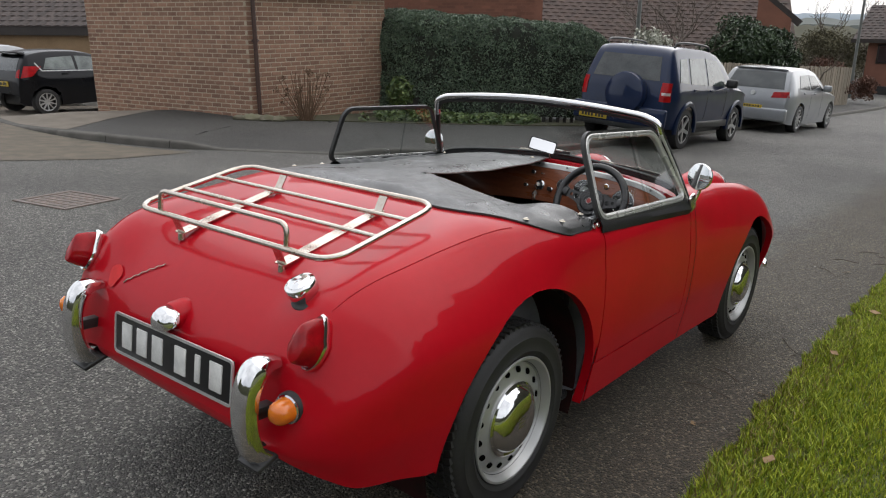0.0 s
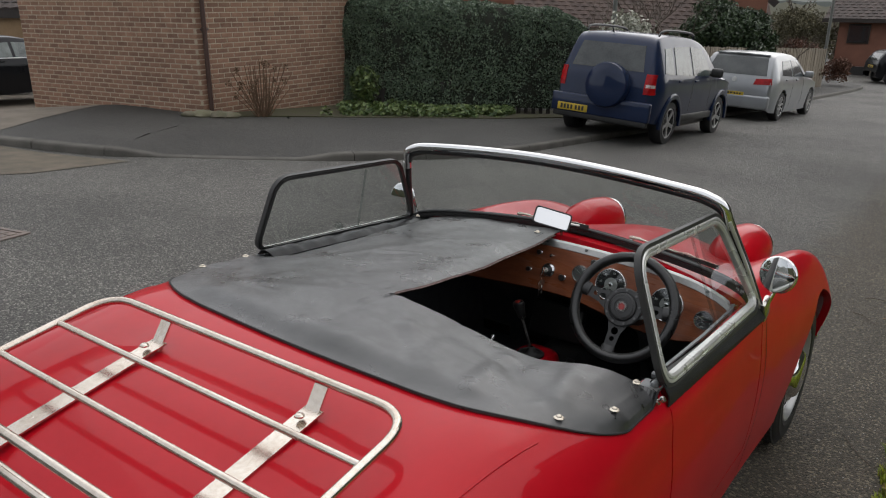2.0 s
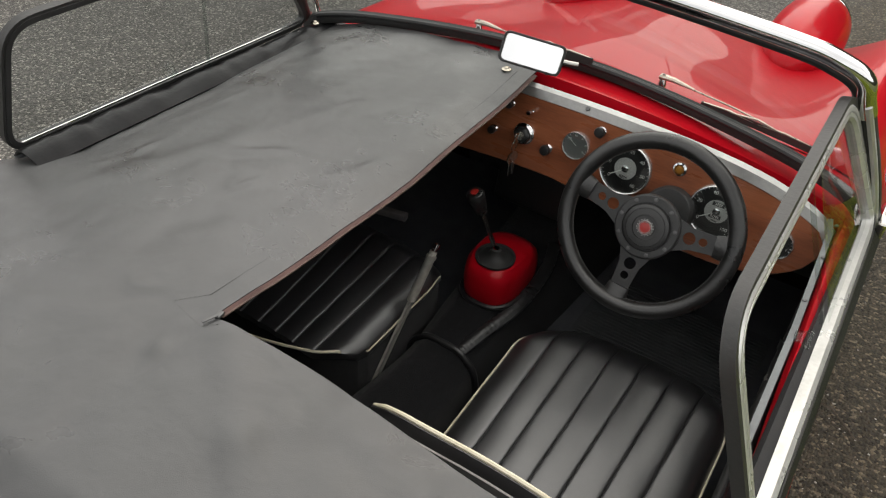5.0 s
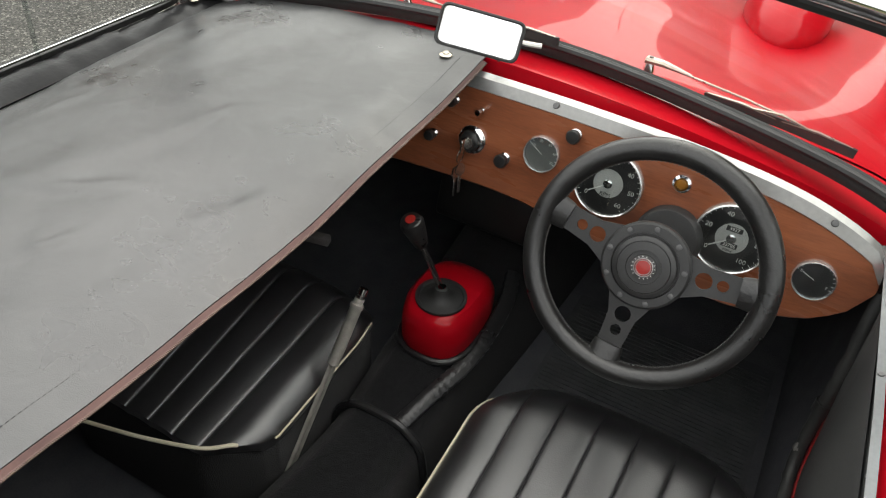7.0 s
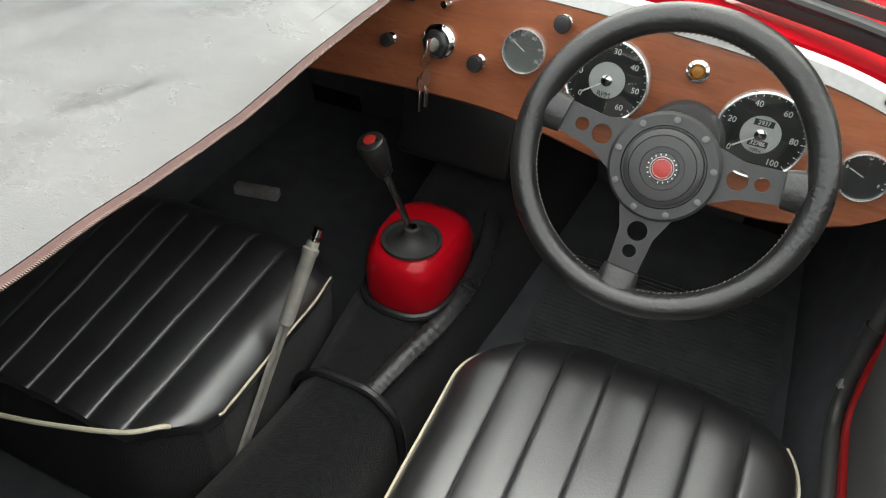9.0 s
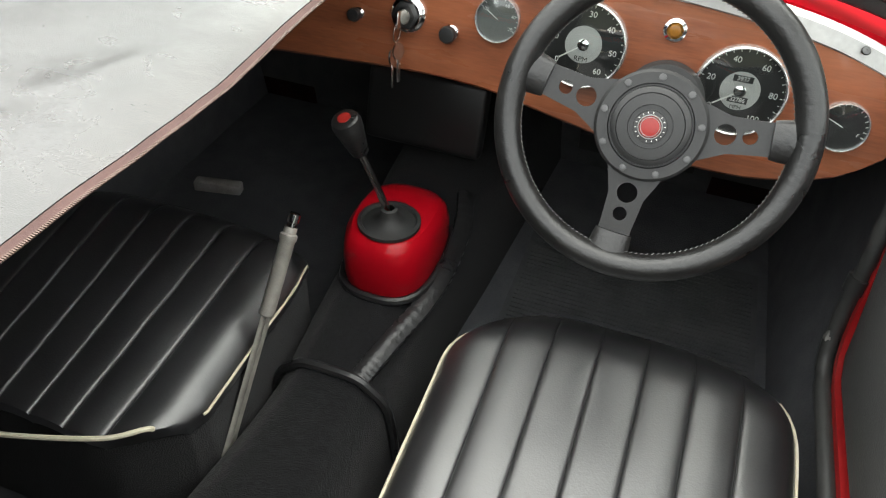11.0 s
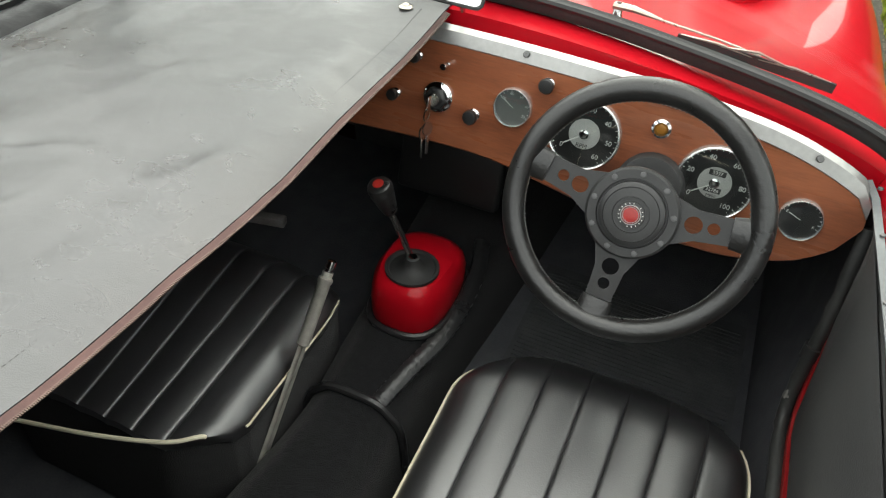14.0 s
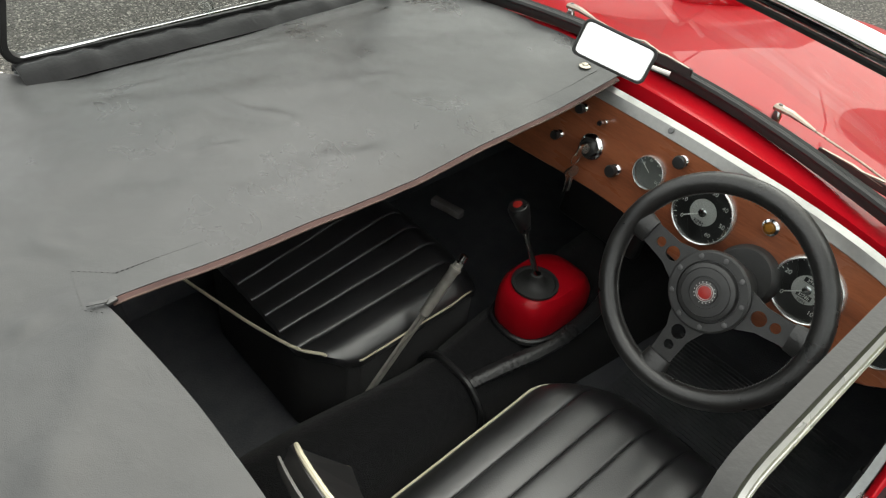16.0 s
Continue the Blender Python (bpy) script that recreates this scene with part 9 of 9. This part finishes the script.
# wooded slopes towards the horizon
FARWOOD = surface("far_woodland", (0.075, 0.07, 0.045), 0.95, second=(0.05, 0.055, 0.035), scale=0.08, grain=0.6, gscale=2.0)
# distance haze is put into the pale colours of the ridge and hills
HAZEWOOD = surface("hazy_woodland", (0.12, 0.13, 0.12), 0.95, second=(0.09, 0.10, 0.09), scale=0.02)
for nm, dist, h0, amp, mt, lb in (("near_woodland", 85.0, 0.2, 2.4, FARWOOD, "brown winter woodland below the road"), ("distant_woodland", 320.0, 1.5, 5.0, HAZEWOOD, "hazy wooded ridge on the horizon"), ("far_hills", 1100.0, 12.0, 9.0, surface("hazy_hills", (0.26, 0.30, 0.33), 1.0, second=(0.22, 0.26, 0.29), scale=0.01), "pale blue-grey hills on the horizon")):
    rows = [[], [], []]
    for k in range(420):
        a = radians(-75 + 150 * k / 419)
        x, y = dist * math.sin(a), dist * math.cos(a)
        z = h0 + amp * (0.5 + 0.5 * noise.noise(Vector((x, y, 0)) * (9 / dist))) * 0.8 + amp * 0.25 * noise.noise(Vector((x, y, 3)) * (60 / dist)) + amp * 0.12 * noise.noise(Vector((x, y, 5)) * (260 / dist))
        rows[0].append(Vector((x, y, gz(x, y) - 2)))
        rows[1].append(Vector((x * 1.01, y * 1.01, z * 0.55 - 0.6)))
        rows[2].append(Vector((x * 1.05, y * 1.05, z)))
    bm = bmesh.new()
    grid(bm, rows)
    tagged(link(nm, bm, mt), lb, "woodland", kind="structure")

# grass of the verge: single blades, thick near the road
def blades(name, count, x0, x1, y0, y1, height, material, seed, label):
    r = np.random.RandomState(seed)
    x = x0 + (x1 - x0) * r.rand(count) ** 1.1
    y = r.uniform(y0, y1, count)
    edge = np.array([0.05 * noise.noise(Vector((0, v * 1.7, 3))) + 0.05 * noise.noise(Vector((0, v * 6, 7))) for v in y])
    fade = np.minimum(np.clip((x1 - x) / 1.2, 0, 1), np.minimum(np.clip((y - y0) / 0.5, 0, 1), np.clip((y1 - y) / 1.0, 0, 1)))
    ok = (x > GX + edge - 0.02) & (r.rand(count) < np.maximum(fade, 0.0 if x1 - x0 > 0.5 else 1.0))
    x, y = x[ok], y[ok]
    n = len(x)
    lump = np.array([0.8 + 0.9 * max(0.0, 0.5 + 0.9 * noise.noise(Vector((a * 3, b * 3, 1)))) for a, b in zip(x, y)])
    z = np.array([gz(a, b) for a, b in zip(x, y)]) + np.interp(x, [GX - 0.02, GX + 0.04, GX + 0.2, GX + 0.6, GX + 1.4, 3.5, 6.0], [0.004, 0.018, 0.030, 0.040, 0.050, 0.060, 0.10])
    h = height * lump * r.uniform(0.5, 1.2, n)
    a = r.uniform(0, 2 * np.pi, n)
    w = r.uniform(0.0016, 0.0032, n)
    lean = r.uniform(0.1, 0.9, n) * h
    d = r.uniform(0, 2 * np.pi, n)
    v = np.empty((n, 5, 3))
    bx, by = np.cos(a) * w, np.sin(a) * w
    lx, ly = np.cos(d) * lean, np.sin(d) * lean
    v[:, 0] = np.stack([x - bx, y - by, z - 0.01], 1)
    v[:, 1] = np.stack([x + bx, y + by, z - 0.01], 1)
    v[:, 2] = np.stack([x + bx * 0.8 + lx * 0.35, y + by * 0.8 + ly * 0.35, z + h * 0.6], 1)
    v[:, 3] = np.stack([x - bx * 0.8 + lx * 0.35, y - by * 0.8 + ly * 0.35, z + h * 0.6], 1)
    v[:, 4] = np.stack([x + lx, y + ly, z + h], 1)
    i = np.arange(n) * 5
    faces = np.concatenate([np.stack([i, i + 1, i + 2, i + 3], 1)])
    tips = np.stack([i + 3, i + 2, i + 4], 1)
    ob = dress(name, flat_mesh(name, v.reshape(-1, 3).tolist(), faces.tolist() + tips.tolist()), material, smooth=0)
    return tagged(ob, label, "grass", kind="stuff")


blades("verge_grass", 230000, GX - 0.05, GX + 2.2, -1.4, 5.5, 0.030, BLADE, 11, "short bright green mossy grass of the verge")
blades("verge_grass_far", 30000, GX - 0.05, GX + 4.5, 5.5, 22.0, 0.07, BLADE, 12, "green grass of the verge further on")
blades("pale_moss_grass", 16000, GX - 0.03, GX + 2.2, -1.4, 5.5, 0.024, DEADBLADE, 17, "straw-pale dead stalks among the verge grass")
blades("dry_edge_grass", 9000, GX - 0.09, GX + 0.14, -0.6, 9.0, 0.03, DEADBLADE, 13, "straw-coloured dead grass along the road's edge")
# fallen twigs and leaves along the edge, pale chips on the road
rr = random.Random(21)
for k in range(26):
    y = rr.uniform(0.5, 9.0)
    x = GX - abs(rr.gauss(0, 0.16)) - 0.01
    tw = tagged(link("twig", (lambda b: (tube(b, [Vector((0, 0, 0.004)), Vector((0.06, 0.012, 0.010)), Vector((0.13 + 0.1 * rr.random(), -0.01, 0.005))], 0.0022, 5), b)[1])(bmesh.new()), TWIG), "thin fallen twig lying on the asphalt", "twig", "fallen twigs")
    tw.matrix_world = on_slope(x, y, rr.uniform(0, 360))
DEADLEAF = surface("dead_leaf", (0.30, 0.20, 0.10), 0.8, second=(0.2, 0.12, 0.06), scale=30)
for k in range(22):
    y = rr.uniform(0.3, 7.0)
    x = GX + rr.uniform(-0.3, 1.0)
    bm = bmesh.new()
    s = rr.uniform(0.015, 0.035)
    grid(bm, [[Vector((-s * 0.1, -s, 0.004)), Vector((s * 0.1, -s, 0.004))], [Vector((-s * 0.6, 0, 0.0)), Vector((s * 0.6, 0, 0.012))], [Vector((-s * 0.08, s, 0.008)), Vector((s * 0.08, s, 0.008))]])
    thicken(bm, 0.0012)
    lf = tagged(link("fallen_leaf", bm, DEADLEAF), "small curled brown fallen leaf", "leaf", "fallen leaves")
    lf.matrix_world = on_slope(x, y, rr.uniform(0, 360), 0.055 if x > GX else 0.002)
cv, cf = [], []
for k in range(900):
    x, y = (rr.uniform(-9, 0.95), rr.uniform(-2, 14)) if k < 420 else (rr.uniform(0.66, 1.0), rr.uniform(-1.0, 8.0))
    s, z, a = (rr.uniform(0.003, 0.009) if k < 420 else rr.uniform(0.0015, 0.004)), gz(x, y), rr.uniform(0, 6.28)
    b0 = len(cv)
    cv += [(x + s * math.cos(a + t), y + s * math.sin(a + t), z + 0.001) for t in (0, 1.7, 3.3, 4.8)] + [(x, y, z + s * 0.6)]
    cf += [(b0, b0 + 1, b0 + 4), (b0 + 1, b0 + 2, b0 + 4), (b0 + 2, b0 + 3, b0 + 4), (b0 + 3, b0, b0 + 4)]
tagged(dress("road_chips", flat_mesh("road_chips", cv, cf), surface("pale_chip", (0.42, 0.40, 0.36), 0.8, scale=20), smooth=0), "scattered pale stone chips on the asphalt", "grit", kind="stuff")
